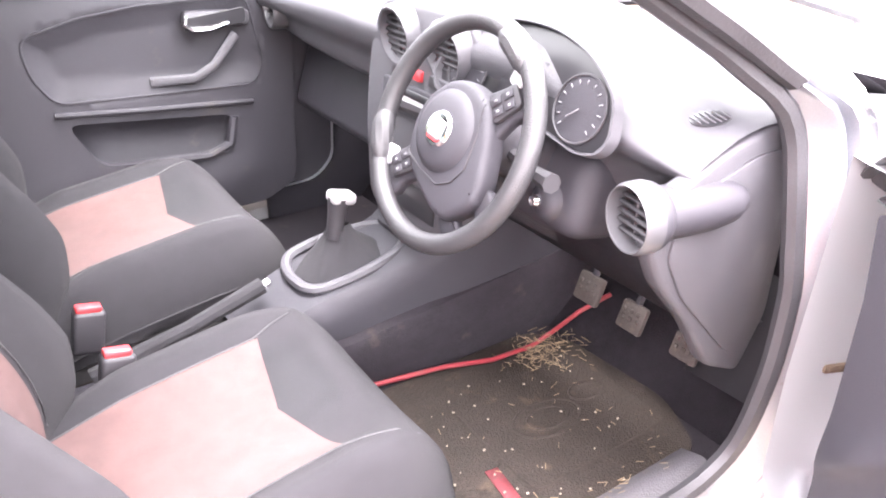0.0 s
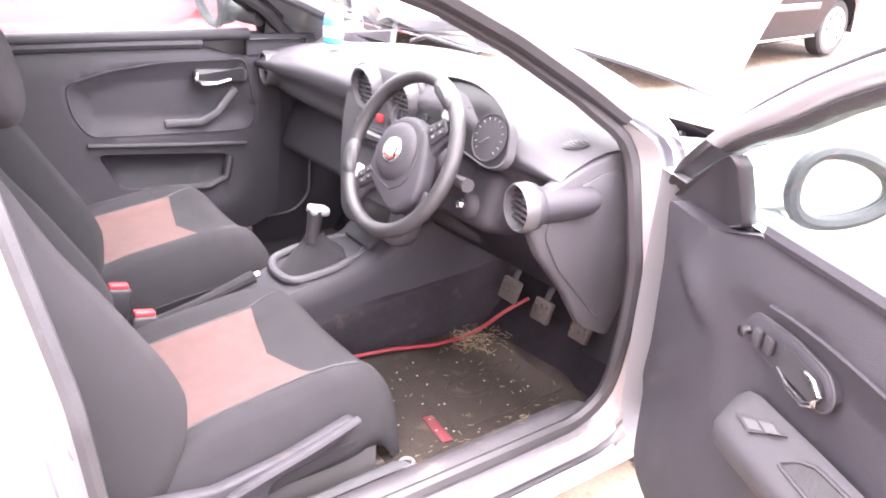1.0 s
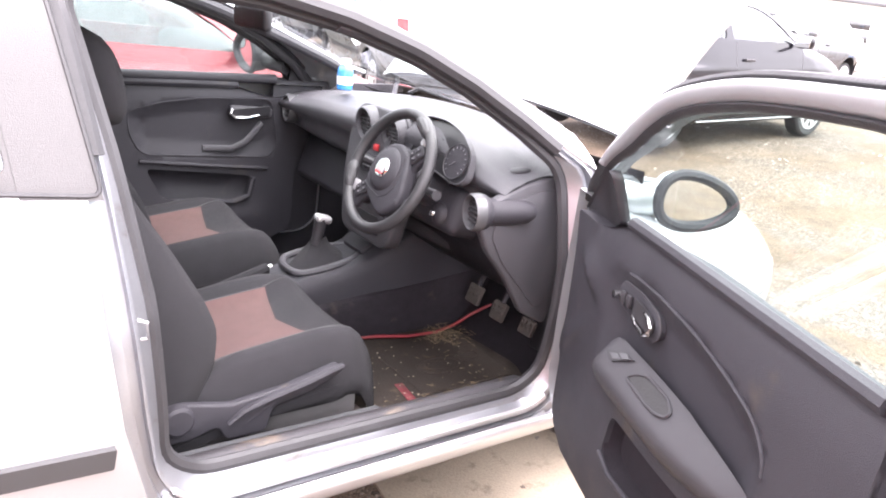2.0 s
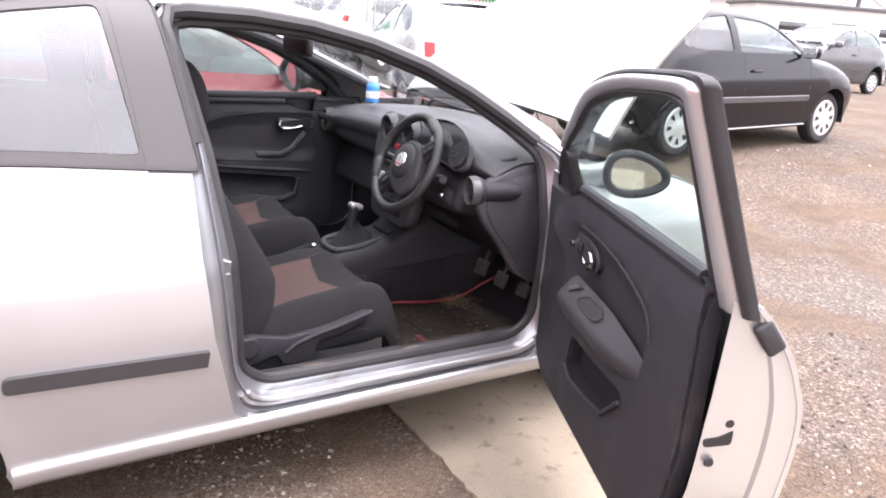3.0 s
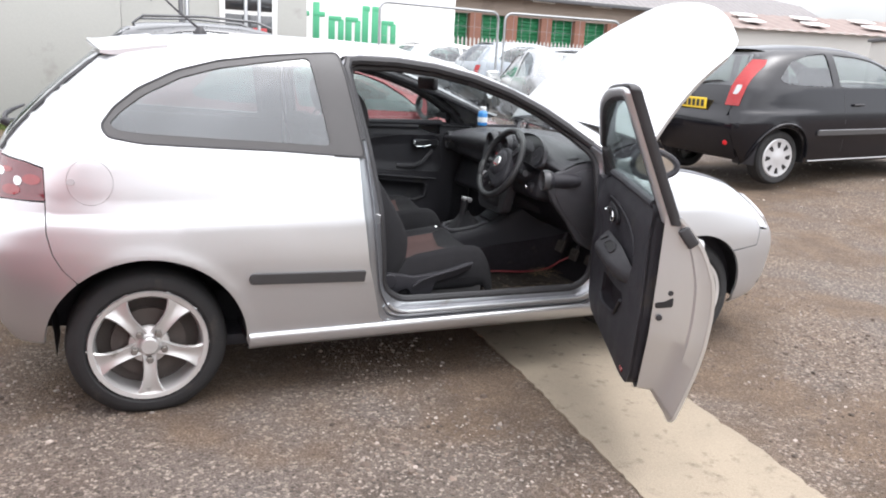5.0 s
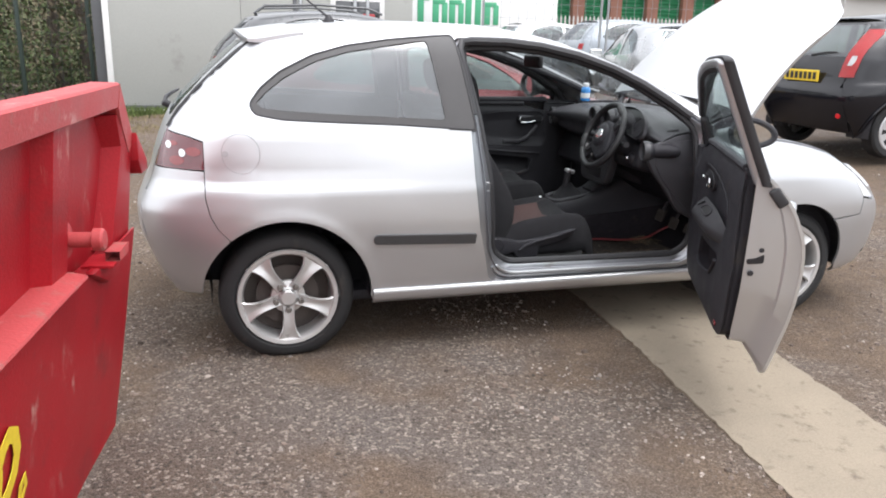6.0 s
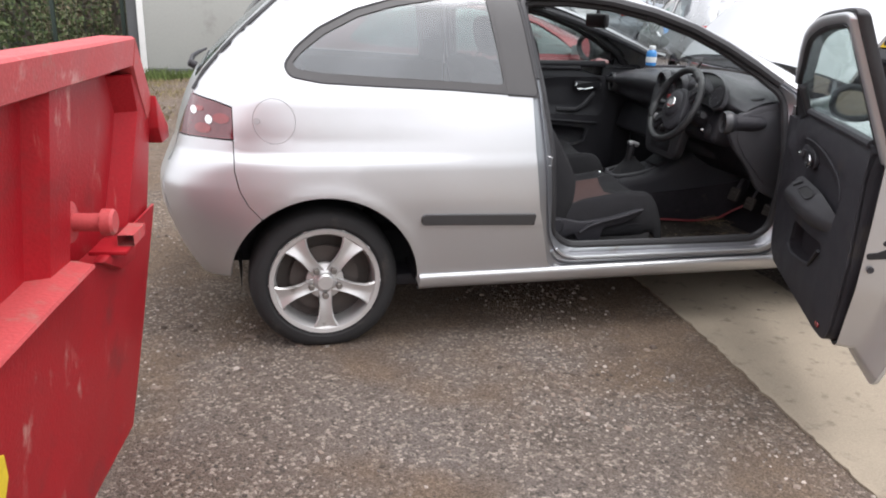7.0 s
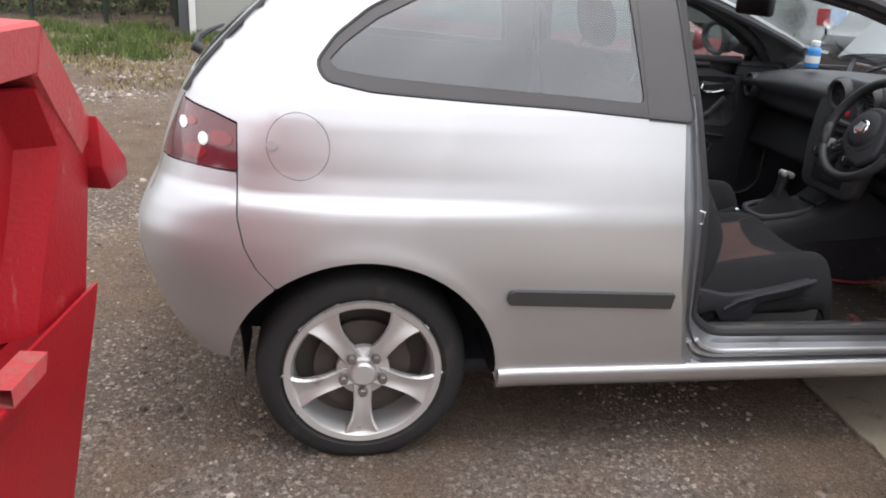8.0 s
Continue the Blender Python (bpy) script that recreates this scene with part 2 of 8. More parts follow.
def scratched(m, tint, amount, squeeze=(14, 5, 1.6)):
    """Pale upright scratches and chips over a painted surface."""
    n, l = m.node_tree.nodes, m.node_tree.links
    b = n["Principled BSDF"]
    was = b.inputs["Base Color"].links[0].from_socket
    at = n.new("ShaderNodeTexCoord")
    turn = n.new("ShaderNodeMapping")
    turn.inputs["Scale"].default_value = squeeze
    turn.inputs["Rotation"].default_value = (0.25, 0.1, 0)
    mark = n.new("ShaderNodeTexNoise")
    mark.inputs["Scale"].default_value, mark.inputs["Detail"].default_value, mark.inputs["Roughness"].default_value = 3.0, 7, 0.7
    where = n.new("ShaderNodeTexNoise")
    where.inputs["Scale"].default_value, where.inputs["Detail"].default_value = 3.2, 3
    l.new(at.outputs["Object"], turn.inputs["Vector"])
    l.new(turn.outputs[0], mark.inputs["Vector"])
    l.new(at.outputs["Object"], where.inputs["Vector"])
    thin = n.new("ShaderNodeMapRange")
    thin.inputs["From Min"].default_value, thin.inputs["From Max"].default_value = 0.57, 0.68
    some = n.new("ShaderNodeMapRange")
    some.inputs["From Min"].default_value, some.inputs["From Max"].default_value, some.inputs["To Max"].default_value = 0.50, 0.64, amount
    l.new(mark.outputs["Fac"], thin.inputs["Value"])
    l.new(where.outputs["Fac"], some.inputs["Value"])
    both = n.new("ShaderNodeMath")
    both.operation = "MULTIPLY"
    l.new(thin.outputs[0], both.inputs[0])
    l.new(some.outputs[0], both.inputs[1])
    over = n.new("ShaderNodeMix")
    over.data_type = "RGBA"
    over.inputs["B"].default_value = (*tint, 1)
    l.new(both.outputs[0], over.inputs["Factor"])
    l.new(was, over.inputs["A"])
    l.new(over.outputs["Result"], b.inputs["Base Color"])


scratched(M["skip"], (0.50, 0.24, 0.21), 0.85)
M["skip_rim"] = material("chalky_red_paint", (0.42, 0.055, 0.058), 0.6, 0, 0.16, 5, 0.3, 120, (0.30, 0.13, 0.11), 0.3, 12)
scratched(M["skip_rim"], (0.62, 0.42, 0.38), 0.6, (5, 5, 5))
M["rust"] = material("rusty_brown_steel", (0.16, 0.075, 0.045), 0.85, 0, 0.3, 15, 0.5, 150)
M["yellow"] = material("yellow_lettering", (0.75, 0.55, 0.03), 0.5, 0, 0.15, 14)
M["plate"] = material("yellow_plate", (0.78, 0.55, 0.04), 0.4, 0, 0.05, 14)

# ---- shape helpers ----
from mathutils.geometry import delaunay_2d_cdt


def smooth_curve(xs, ys):
    """A smooth monotone-friendly curve through a few knots, for single numbers or arrays."""
    xs, ys = np.array(xs, float), np.array(ys, float)
    h, d = np.diff(xs), np.diff(ys) / np.diff(xs)
    m = np.zeros(len(xs))
    m[0], m[-1] = d[0], d[-1]
    for i in range(1, len(xs) - 1):
        if d[i - 1] * d[i] > 0:
            w1, w2 = 2 * h[i] + h[i - 1], h[i] + 2 * h[i - 1]
            m[i] = (w1 + w2) / (w1 / d[i - 1] + w2 / d[i])

    def at(x):
        x = np.clip(np.asarray(x, float), xs[0], xs[-1])
        i = np.clip(np.searchsorted(xs, x, "right") - 1, 0, len(h) - 1)
        t = (x - xs[i]) / h[i]
        return ((1 + 2 * t) * (1 - t) ** 2 * ys[i] + t * (1 - t) ** 2 * h[i] * m[i]
                + t * t * (3 - 2 * t) * ys[i + 1] + t * t * (t - 1) * h[i] * m[i + 1])
    return at


def thing(name, label, category, group="", kind="", at=None):
    ob = new(name)
    ob.empty_display_size = 0.1
    if at is not None:
        ob.matrix_basis = at
    return tagged(ob, label, category, group, kind)


def link_mesh(name, mesh, mats, parent=None, label="", smooth=True):
    for m in mats if isinstance(mats, (list, tuple)) else [mats]:
        mesh.materials.append(m)
    if smooth:
        mesh.polygons.foreach_set("use_smooth", [True] * len(mesh.polygons))
    ob = new(name, mesh)
    if parent is not None:
        ob.parent = parent
    if label:
        ob["label"] = label
    return ob


def part(name, bm, mats, parent=None, label="", sharp=35, smooth=True):
    """Links a bmesh as one mesh object under a thing or a part."""
    if smooth and sharp:
        lim = radians(sharp)
        for e in bm.edges:
            if len(e.link_faces) == 2 and e.calc_face_angle(0) > lim:
                e.smooth = False
    mesh = bpy.data.meshes.new(name)
    bm.to_mesh(mesh)
    bm.free()
    return link_mesh(name, mesh, mats, parent, label, smooth)


def box(sx, sy, sz, at=(0, 0, 0), bevel=0.0, seg=2, turn=(0, 0, 0), bm=None):
    """A box with its middle at a place, its edges rounded."""
    own = bmesh.new()
    bmesh.ops.create_cube(own, size=1)
    bmesh.ops.scale(own, vec=(sx, sy, sz), verts=own.verts)
    if bevel:
        bmesh.ops.bevel(own, geom=own.edges[:], offset=min(bevel, 0.48 * min(sx, sy, sz)), segments=seg, affect="EDGES", profile=0.5)
    bmesh.ops.transform(own, matrix=pose(*at, *turn), verts=own.verts)
    return join(bm, own)


def join(bm, own):
    if bm is None:
        return own
    mesh = bpy.data.meshes.new("t")
    own.to_mesh(mesh)
    own.free()
    bm.from_mesh(mesh)
    bpy.data.meshes.remove(mesh)
    return bm


def moved(bm, m):
    bmesh.ops.transform(bm, matrix=m, verts=bm.verts)
    return bm


def loft(rows, closed=False, cap=False, bm=None):
    """Faces between rows of as many points each. closed: each row is a ring; cap: the end rings are filled."""
    bm = bm or bmesh.new()
    made = [[bm.verts.new(p) for p in row] for row in rows]
    n = len(made[0])
    for a, b in zip(made, made[1:]):
        for i in range(n if closed else n - 1):
            j = (i + 1) % n
            if len({a[i], a[j], b[j], b[i]}) == 4:
                bm.faces.new((a[i], a[j], b[j], b[i]))
    if cap:
        bm.faces.new(list(reversed(made[0])))
        bm.faces.new(made[-1])
    return bm


def lathe(profile, n=32, m=None, bm=None, cap=False):
    """A turned form about z from (radius, height) pairs."""
    rows = [[(r * math.cos(2 * math.pi * i / n), r * math.sin(2 * math.pi * i / n), z) for i in range(n)] for r, z in profile]
    own = loft(rows, True, cap)
    bmesh.ops.remove_doubles(own, verts=own.verts, dist=1e-6)
    bmesh.ops.recalc_face_normals(own, faces=own.faces)
    if m is not None:
        moved(own, m)
    return join(bm, own)


def tube(path, r, n=8, bm=None, cap=True, flat=1.0):
    """A round bar along a path of points; r a number or one for each point."""
    pts = [Vector(p) for p in path]
    rs = r if isinstance(r, (list, tuple)) else [r] * len(pts)
    up = Vector((0, 0, 1))
    rows = []
    for i, p in enumerate(pts):
        way = (pts[min(i + 1, len(pts) - 1)] - pts[max(i - 1, 0)]).normalized()
        side = way.cross(up)
        if side.length < 1e-3:
            side = way.cross(Vector((1, 0, 0)))
        side.normalize()
        over = side.cross(way).normalized()
        rows.append([p + rs[i] * (math.cos(a) * side + flat * math.sin(a) * over) for a in [2 * math.pi * k / n for k in range(n)]])
    own = loft(rows, True, cap)
    bmesh.ops.recalc_face_normals(own, faces=own.faces)
    return join(bm, own)


def ring(path, r, n=8, bm=None, flat=1.0):
    """A closed round bar along a loop of points."""
    pts = [Vector(p) for p in path]
    k = len(pts)
    mid = sum(pts, Vector()) / k
    rows = []
    for i, p in enumerate(pts):
        way = (pts[(i + 1) % k] - pts[i - 1]).normalized()
        outw = (p - mid)
        outw = (outw - way * outw.dot(way)).normalized()
        over = way.cross(outw)
        rows.append([p + r * (math.cos(a) * outw + flat * math.sin(a) * over) for a in [2 * math.pi * j / n for j in range(n)]])
    own = loft(rows + [rows[0]], True)
    bmesh.ops.remove_doubles(own, verts=own.verts, dist=1e-6)
    bmesh.ops.recalc_face_normals(own, faces=own.faces)
    return join(bm, own)


def prism(outline, depth, m=None, bevel=0.0, seg=2, bm=None):
    """A flat outline in the xy plane, raised by depth along z, its edges rounded."""
    own = bmesh.new()
    vs = [own.verts.new((x, y, 0)) for x, y in outline]
    f = own.faces.new(vs)
    up = bmesh.ops.extrude_face_region(own, geom=[f])
    bmesh.ops.translate(own, vec=(0, 0, depth), verts=[v for v in up["geom"] if isinstance(v, bmesh.types.BMVert)])
    bmesh.ops.recalc_face_normals(own, faces=own.faces)
    if bevel:
        bmesh.ops.bevel(own, geom=own.edges[:], offset=bevel, segments=seg, affect="EDGES", profile=0.5)
    if m is not None:
        moved(own, m)
    return join(bm, own)


def spread(points, step, closed=True):
    """Points at even steps along a line of corners."""
    pts = [np.array(p, float) for p in points]
    if closed:
        pts.append(pts[0])
    made = []
    for a, b in zip(pts, pts[1:]):
        k = max(1, int(round(np.linalg.norm(b - a) / step)))
        made += [tuple(a + (b - a) * i / k) for i in range(k)]
    if not closed:
        made.append(tuple(pts[-1]))
    return made


def rounded(points, r, n=5):
    """An outline with each corner rounded by a radius (a number, or one for each corner)."""
    rs = r if isinstance(r, (list, tuple)) else [r] * len(points)
    made, k = [], len(points)
    for i, p in enumerate(points):
        p = np.array(p, float)
        a, b = np.array(points[i - 1], float) - p, np.array(points[(i + 1) % k], float) - p
        q = min(rs[i], 0.45 * np.linalg.norm(a), 0.45 * np.linalg.norm(b))
        if q < 1e-4:
            made.append(tuple(p))
            continue
        s, e = p + a / np.linalg.norm(a) * q, p + b / np.linalg.norm(b) * q
        for j in range(n + 1):
            t = j / n
            made.append(tuple((1 - t) ** 2 * s + 2 * t * (1 - t) * p + t * t * e))
    return made


def ellipse(cx, cy, rx, ry, n=28, turn=0.0):
    c, s = math.cos(turn), math.sin(turn)
    return [(cx + rx * math.cos(a) * c - ry * math.sin(a) * s, cy + rx * math.cos(a) * s + ry * math.sin(a) * c)
            for a in [2 * math.pi * i / n for i in range(n)]]


def inside(px, py, loop):
    hit = np.zeros(len(px), bool)
    for (x1, y1), (x2, y2) in zip(loop, loop[1:] + loop[:1]):
        if y1 != y2:
            hit ^= ((y1 > py) != (y2 > py)) & (px < (x2 - x1) * (py - y1) / (y2 - y1) + x1)
    return hit


def sheet(name, loops, place, normal, step, thick, mats, parent=None, label="", m=None, back=None):
    """A curved panel: the area between closed outlines in a plane (the first is the outer one), laid on a surface by place(u, v),
    with true surface normals by normal(u, v) and a thickness behind it."""
    loops = [spread(l, step) for l in loops]
    pts, edges = [], []
    for l in loops:
        s = len(pts)
        pts += l
        edges += [(s + i, s + (i + 1) % len(l)) for i in range(len(l))]
    rim = np.array(pts)
    us = np.arange(rim[:, 0].min() + step / 2, rim[:, 0].max(), step)
    vs = np.arange(rim[:, 1].min() + step / 2, rim[:, 1].max(), step)
    gu, gv = [g.ravel() for g in np.meshgrid(us, vs)]
    keep = inside(gu, gv, loops[0])
    for l in loops[1:]:
        keep &= ~inside(gu, gv, l)
    gu, gv = gu[keep], gv[keep]
    far = np.array([np.min((rim[:, 0] - a) ** 2 + (rim[:, 1] - b) ** 2) > (0.6 * step) ** 2 for a, b in zip(gu, gv)], bool)
    pts = pts + list(zip(gu[far].tolist(), gv[far].tolist())) if len(far) else pts
    v2, _, f2, *_ = delaunay_2d_cdt([Vector(p) for p in pts], edges, [], 1, 1e-6)
    u, v = np.array([p.x for p in v2]), np.array([p.y for p in v2])
    mu, mv = np.array([u[list(f)].mean() for f in f2]), np.array([v[list(f)].mean() for f in f2])
    solid = inside(mu, mv, loops[0])
    for l in loops[1:]:
        solid &= ~inside(mu, mv, l)
    f2 = [f for f, s in zip(f2, solid) if s]
    P, N = np.array(place(u, v)), np.array(normal(u, v))
    N = N / np.linalg.norm(N, axis=1, keepdims=True)
    k = len(P)
    V = np.concatenate([P, P - thick * N])
    faces, count, norms = [], {}, []
    for f in f2:
        f = list(f)
        a, b, c = P[f[0]], P[f[1]], P[f[2]]
        if np.cross(b - a, c - a) @ N[f].sum(0) < 0:
            f.reverse()
        faces.append(f)
        norms += [tuple(N[i]) for i in f]
        for i, j in zip(f, f[1:] + f[:1]):
            count[(i, j)] = 1
    front = len(faces)
    for f in faces[:front]:
        g = [i + k for i in reversed(f)]
        faces.append(g)
        norms += [tuple(-N[i - k]) for i in g]
    for i, j in count:
        if (j, i) not in count:
            q = [j, i, i + k, j + k]
            w = np.cross(V[q[1]] - V[q[0]], V[q[3]] - V[q[0]])
            w = w / (np.linalg.norm(w) + 1e-12)
            faces.append(q)
            norms += [tuple(w)] * 4
    mesh = bpy.data.meshes.new(name)
    mesh.from_pydata(V.tolist(), [], faces)
    ob = link_mesh(name, mesh, mats, parent, label)
    mesh.normals_split_custom_set(norms)
    if back is not None:
        mesh.materials.append(back)
        mesh.polygons.foreach_set("material_index", [1 if front <= i < 2 * front else 0 for i in range(len(faces))])
    if m is not None:
        mesh.transform(m)
    return ob


# ---- the silver hatchback: x ahead, y to its left, rear axle at x = 0, ground at z = 0 ----
AXLE, HUB = 2.46, 0.262
ROOF = smooth_curve((-0.14, 0.05, 0.3, 0.6, 0.9, 1.15, 1.35, 1.6, 1.84, 2.06, 2.2), (1.335, 1.365, 1.385, 1.398, 1.392, 1.362, 1.315, 1.222, 1.115, 1.01, 0.975))
SIDE_LOW = smooth_curve((0.19, 0.215, 0.26, 0.30, 0.40, 0.50, 0.60, 0.70, 0.76, 0.84, 0.90, 0.97),
                        (0.735, 0.765, 0.785, 0.797, 0.818, 0.834, 0.841, 0.838, 0.828, 0.813, 0.80, 0.785))
SIDE_UP = smooth_curve((0, 0.35, 0.62, 0.80, 0.895, 0.95, 0.985, 1.0), (0.785, 0.735, 0.690, 0.640, 0.575, 0.47, 0.29, 0.0))
TAIL = smooth_curve((0.18, 0.28, 0.36, 0.46, 0.56, 0.62, 0.68, 0.74, 0.82, 0.92, 1.01, 1.15, 1.28, 1.34, 1.40),
                    (-0.42, -0.495, -0.54, -0.58, -0.608, -0.61, -0.588, -0.556, -0.535, -0.50, -0.45, -0.32, -0.17, -0.10, -0.03))
TAIL_IN = smooth_curve((0, 0.012, 0.042, 0.08, 0.14, 0.21, 0.35, 0.5, 0.7), (0, 0.44, 0.715, 0.795, 0.862, 0.908, 0.958, 0.986, 1.0))
TAIL_OUT = smooth_curve((0, 0.44, 0.715, 0.795, 0.862, 0.908, 0.958, 0.986, 1.0), (0, 0.012, 0.042, 0.08, 0.14, 0.21, 0.35, 0.5, 0.7))
NOSE = smooth_curve((0.18, 0.24, 0.34, 0.46, 0.55, 0.64, 0.72, 0.80, 0.9), (3.12, 3.16, 3.19, 3.195, 3.175, 3.12, 3.04, 2.93, 2.7))
NOSE_IN = smooth_curve((0, 0.02, 0.06, 0.12, 0.22, 0.36, 0.55, 0.8), (0, 0.42, 0.66, 0.79, 0.88, 0.945, 0.982, 1.0))
NOSE_OUT = smooth_curve((0, 0.42, 0.66, 0.79, 0.88, 0.945, 0.982, 1.0), (0, 0.02, 0.06, 0.12, 0.22, 0.36, 0.55, 0.8))
WING_TOP = smooth_curve((1.9, 2.1, 2.27, 2.46, 2.65, 2.80, 2.92, 3.05), (0.95, 0.915, 0.89, 0.865, 0.825, 0.775, 0.70, 0.62))


def half_width(x, z):
    """Half the body's width at a station and a height."""
    x, z = np.asarray(x, float), np.asarray(z, float)
    h = np.maximum(ROOF(x) - 0.97, 0.03)
    up = SIDE_UP((z - 0.97) / h)
    shoulder = 0.5 * (1 + np.tanh((z - 0.742) / 0.010)) * np.clip((0.55 - x) / 0.6, 0, 1) * np.clip((0.93 - z) / 0.12, 0, 1)
    flare = 0.004 * np.exp(-((np.hypot(x, z - HUB) - 0.35) / 0.03) ** 2) * (z < 0.75)
    low = SIDE_LOW(z) - 0.013 * shoulder + flare
    y = np.where(z > 0.97, up, low)
    y = y * TAIL_IN(np.maximum(x - TAIL(z), 0))
    y = y * NOSE_IN(np.maximum(NOSE(z) - x, 0))
    over = np.clip((z - (WING_TOP(x) - 0.09)) / 0.09, 0, 1.3) * (x > 1.96)
    return y - 0.075 * over ** 2.2


def side_place(sign, inset=0.0):
    return lambda u, v: np.stack([u, sign * (half_width(u, v) - inset), v], 1)


def side_normal(sign):
    def at(u, v):
        e = 0.004
        dx = (half_width(u + e, v) - half_width(u - e, v)) / (2 * e)
        dz = (half_width(u, v + e) - half_width(u, v - e)) / (2 * e)
        return np.stack([-dx, 0 * u + sign, -dz], 1)
    return at


def end_x(y, z):
    """The tail's station at a width and height."""
    base = np.where(z > 0.97, SIDE_UP((z - 0.97) / np.maximum(ROOF(0 * z - 0.1) - 0.97, 0.03)), SIDE_LOW(z))
    return TAIL(z) + TAIL_OUT(np.clip(np.abs(y) / base, 0, 1))


def nose_x(y, z):
    return NOSE(z) - NOSE_OUT(np.clip(np.abs(y) / SIDE_LOW(z), 0, 1))


def end_normal(fn, sign):
    def at(u, v):
        e = 0.004
        dy = (fn(u + e, v) - fn(u - e, v)) / (2 * e)
        dz = (fn(u, v + e) - fn(u, v - e)) / (2 * e)
        return sign * np.stack([0 * u + 1, -dy, -dz], 1)
    return at


def roof_z(x, q):
    return 0.97 + q * (ROOF(x) - 0.97)


def arch(cx, r, cz, start, stop, n=22):
    return [(cx + r * math.cos(a), cz + r * math.sin(a)) for a in np.linspace(radians(start), radians(stop), n)]


def edge_line(q, x0, x1, n):
    return [(float(x), float(roof_z(x, q))) for x in np.linspace(x0, x1, n)]


# outlines in x and z
DOOR_GAP = rounded([(0.727, 1.325), (0.80, 1.328), (0.97, 1.325), (1.14, 1.307), (1.32, 1.27), (1.50, 1.213), (1.64, 1.147), (1.78, 1.065), (1.955, 0.945),
                    (1.962, 0.60), (1.955, 0.33), (1.89, 0.262), (0.93, 0.262), (0.868, 0.30), (0.805, 0.55), (0.780, 0.75), (0.768, 0.955)],
                   [0.02, 0, 0, 0, 0, 0, 0, 0, 0.03, 0, 0.05, 0.05, 0.03, 0.03, 0, 0, 0])
DOOR_HOLE = rounded([(0.765, 1.285), (0.97, 1.288), (1.14, 1.275), (1.32, 1.24), (1.50, 1.183), (1.64, 1.118), (1.78, 1.03), (1.885, 0.94),
                     (1.895, 0.70), (1.89, 0.40), (1.82, 0.348), (0.97, 0.358), (0.893, 0.415), (0.884, 0.55), (0.868, 0.75), (0.825, 1.0)],
                    [0.05, 0, 0, 0, 0, 0, 0, 0.05, 0, 0.06, 0.06, 0.07, 0.07, 0, 0, 0])
QUARTER = rounded([(-0.125, 1.055), (-0.105, 1.018), (0.0, 1.0), (0.22, 0.99), (0.46, 0.98), (0.79, 0.957), (0.722, 1.335), (0.62, 1.328), (0.45, 1.312),
                   (0.27, 1.285), (0.13, 1.245), (0.0, 1.18), (-0.08, 1.115)], 0.02, 3)
FLAP = ellipse(-0.166, 0.868, 0.073, 0.077, 36)

car = thing("silver_hatchback", "silver three-door hatchback with raised bonnet and open driver's door", "car")

SEAM = [(-0.305, 0.80), (-0.305, 0.70), (-0.29, 0.63), (-0.262, 0.575), (-0.222, 0.532)]
A_SWEEP = edge_line(0.90, 1.97, 0.0, 40)
side_outline = ([(0.342, 0.268), (0.355, 0.228), (0.9, 0.226), (1.4, 0.226), (1.93, 0.228), (1.972, 0.26), (1.975, 0.60), (1.972, 0.93)]
                + A_SWEEP + [(-0.10, 1.315), (-0.17, 1.262), (-0.30, 1.145), (-0.41, 1.025), (-0.452, 0.955), (-0.44, 0.945), (-0.36, 0.93), (-0.305, 0.912)]
                + SEAM + arch(0.0, 0.345, HUB, 129, 1, 26)[0:])
for sign in (-1, 1):
    sheet("body_side", [side_outline, DOOR_GAP, QUARTER, FLAP] if sign < 0 else [side_outline, DOOR_GAP, QUARTER],
          side_place(sign), side_normal(sign), 0.024, 0.012, M["silver"], car, "silver rear quarter, sill and roof rail in one panel")

# roof, tailgate, bumpers
rows = []
for x in np.linspace(-0.02, 1.30, 45):
    h = ROOF(x) - 0.97
    ys = np.linspace(-1, 1, 29)
    row = []
    for k in ys:
        q = 0.90 + 0.10 * (1 - abs(k) ** 1.6)
        wide = float(SIDE_UP(q) * TAIL_IN(max(x - float(TAIL(0.97 + q * h)), 0)))
        row.append((x, math.copysign(wide, k), 0.97 + q * h))
    rows.append(row)
bm = loft(rows)
bmesh.ops.recalc_face_normals(bm, faces=bm.faces)
low = bmesh.ops.duplicate(bm, geom=bm.faces[:])
bmesh.ops.translate(bm, vec=(0, 0, -0.012), verts=[g for g in low["geom"] if isinstance(g, bmesh.types.BMVert)])
part("roof_panel", bm, M["silver"], car)
rows = []
for x in np.linspace(-0.165, 0.06, 12):
    t = (x + 0.165) / 0.225
    half = 0.50 + 0.045 * t
    row = [(x + 0.05 * abs(k) ** 3, half * k, float(ROOF(max(x, -0.13))) + 0.006 - 0.040 * abs(k) ** 3) for k in np.linspace(-1, 1, 25)]
    rows.append(row + [(p[0], p[1], p[2] - 0.012 - 0.025 * t) for p in reversed(row)])
bm = loft(rows, True, True)
bmesh.ops.recalc_face_normals(bm, faces=bm.faces)
part("roof_spoiler", bm, M["silver"], car, "silver spoiler lip over the rear window")

gate = [(-0.545, 0.70), (0.545, 0.70), (0.57, 0.90), (0.555, 0.99), (0.52, 1.12), (0.475, 1.24), (0.44, 1.31), (-0.44, 1.31), (-0.475, 1.24),
        (-0.52, 1.12), (-0.555, 0.99), (-0.57, 0.90)]
pane = rounded([(-0.50, 0.99), (0.50, 0.99), (0.475, 1.12), (0.43, 1.25), (0.40, 1.292), (-0.40, 1.292), (-0.43, 1.25), (-0.475, 1.12)], 0.04)


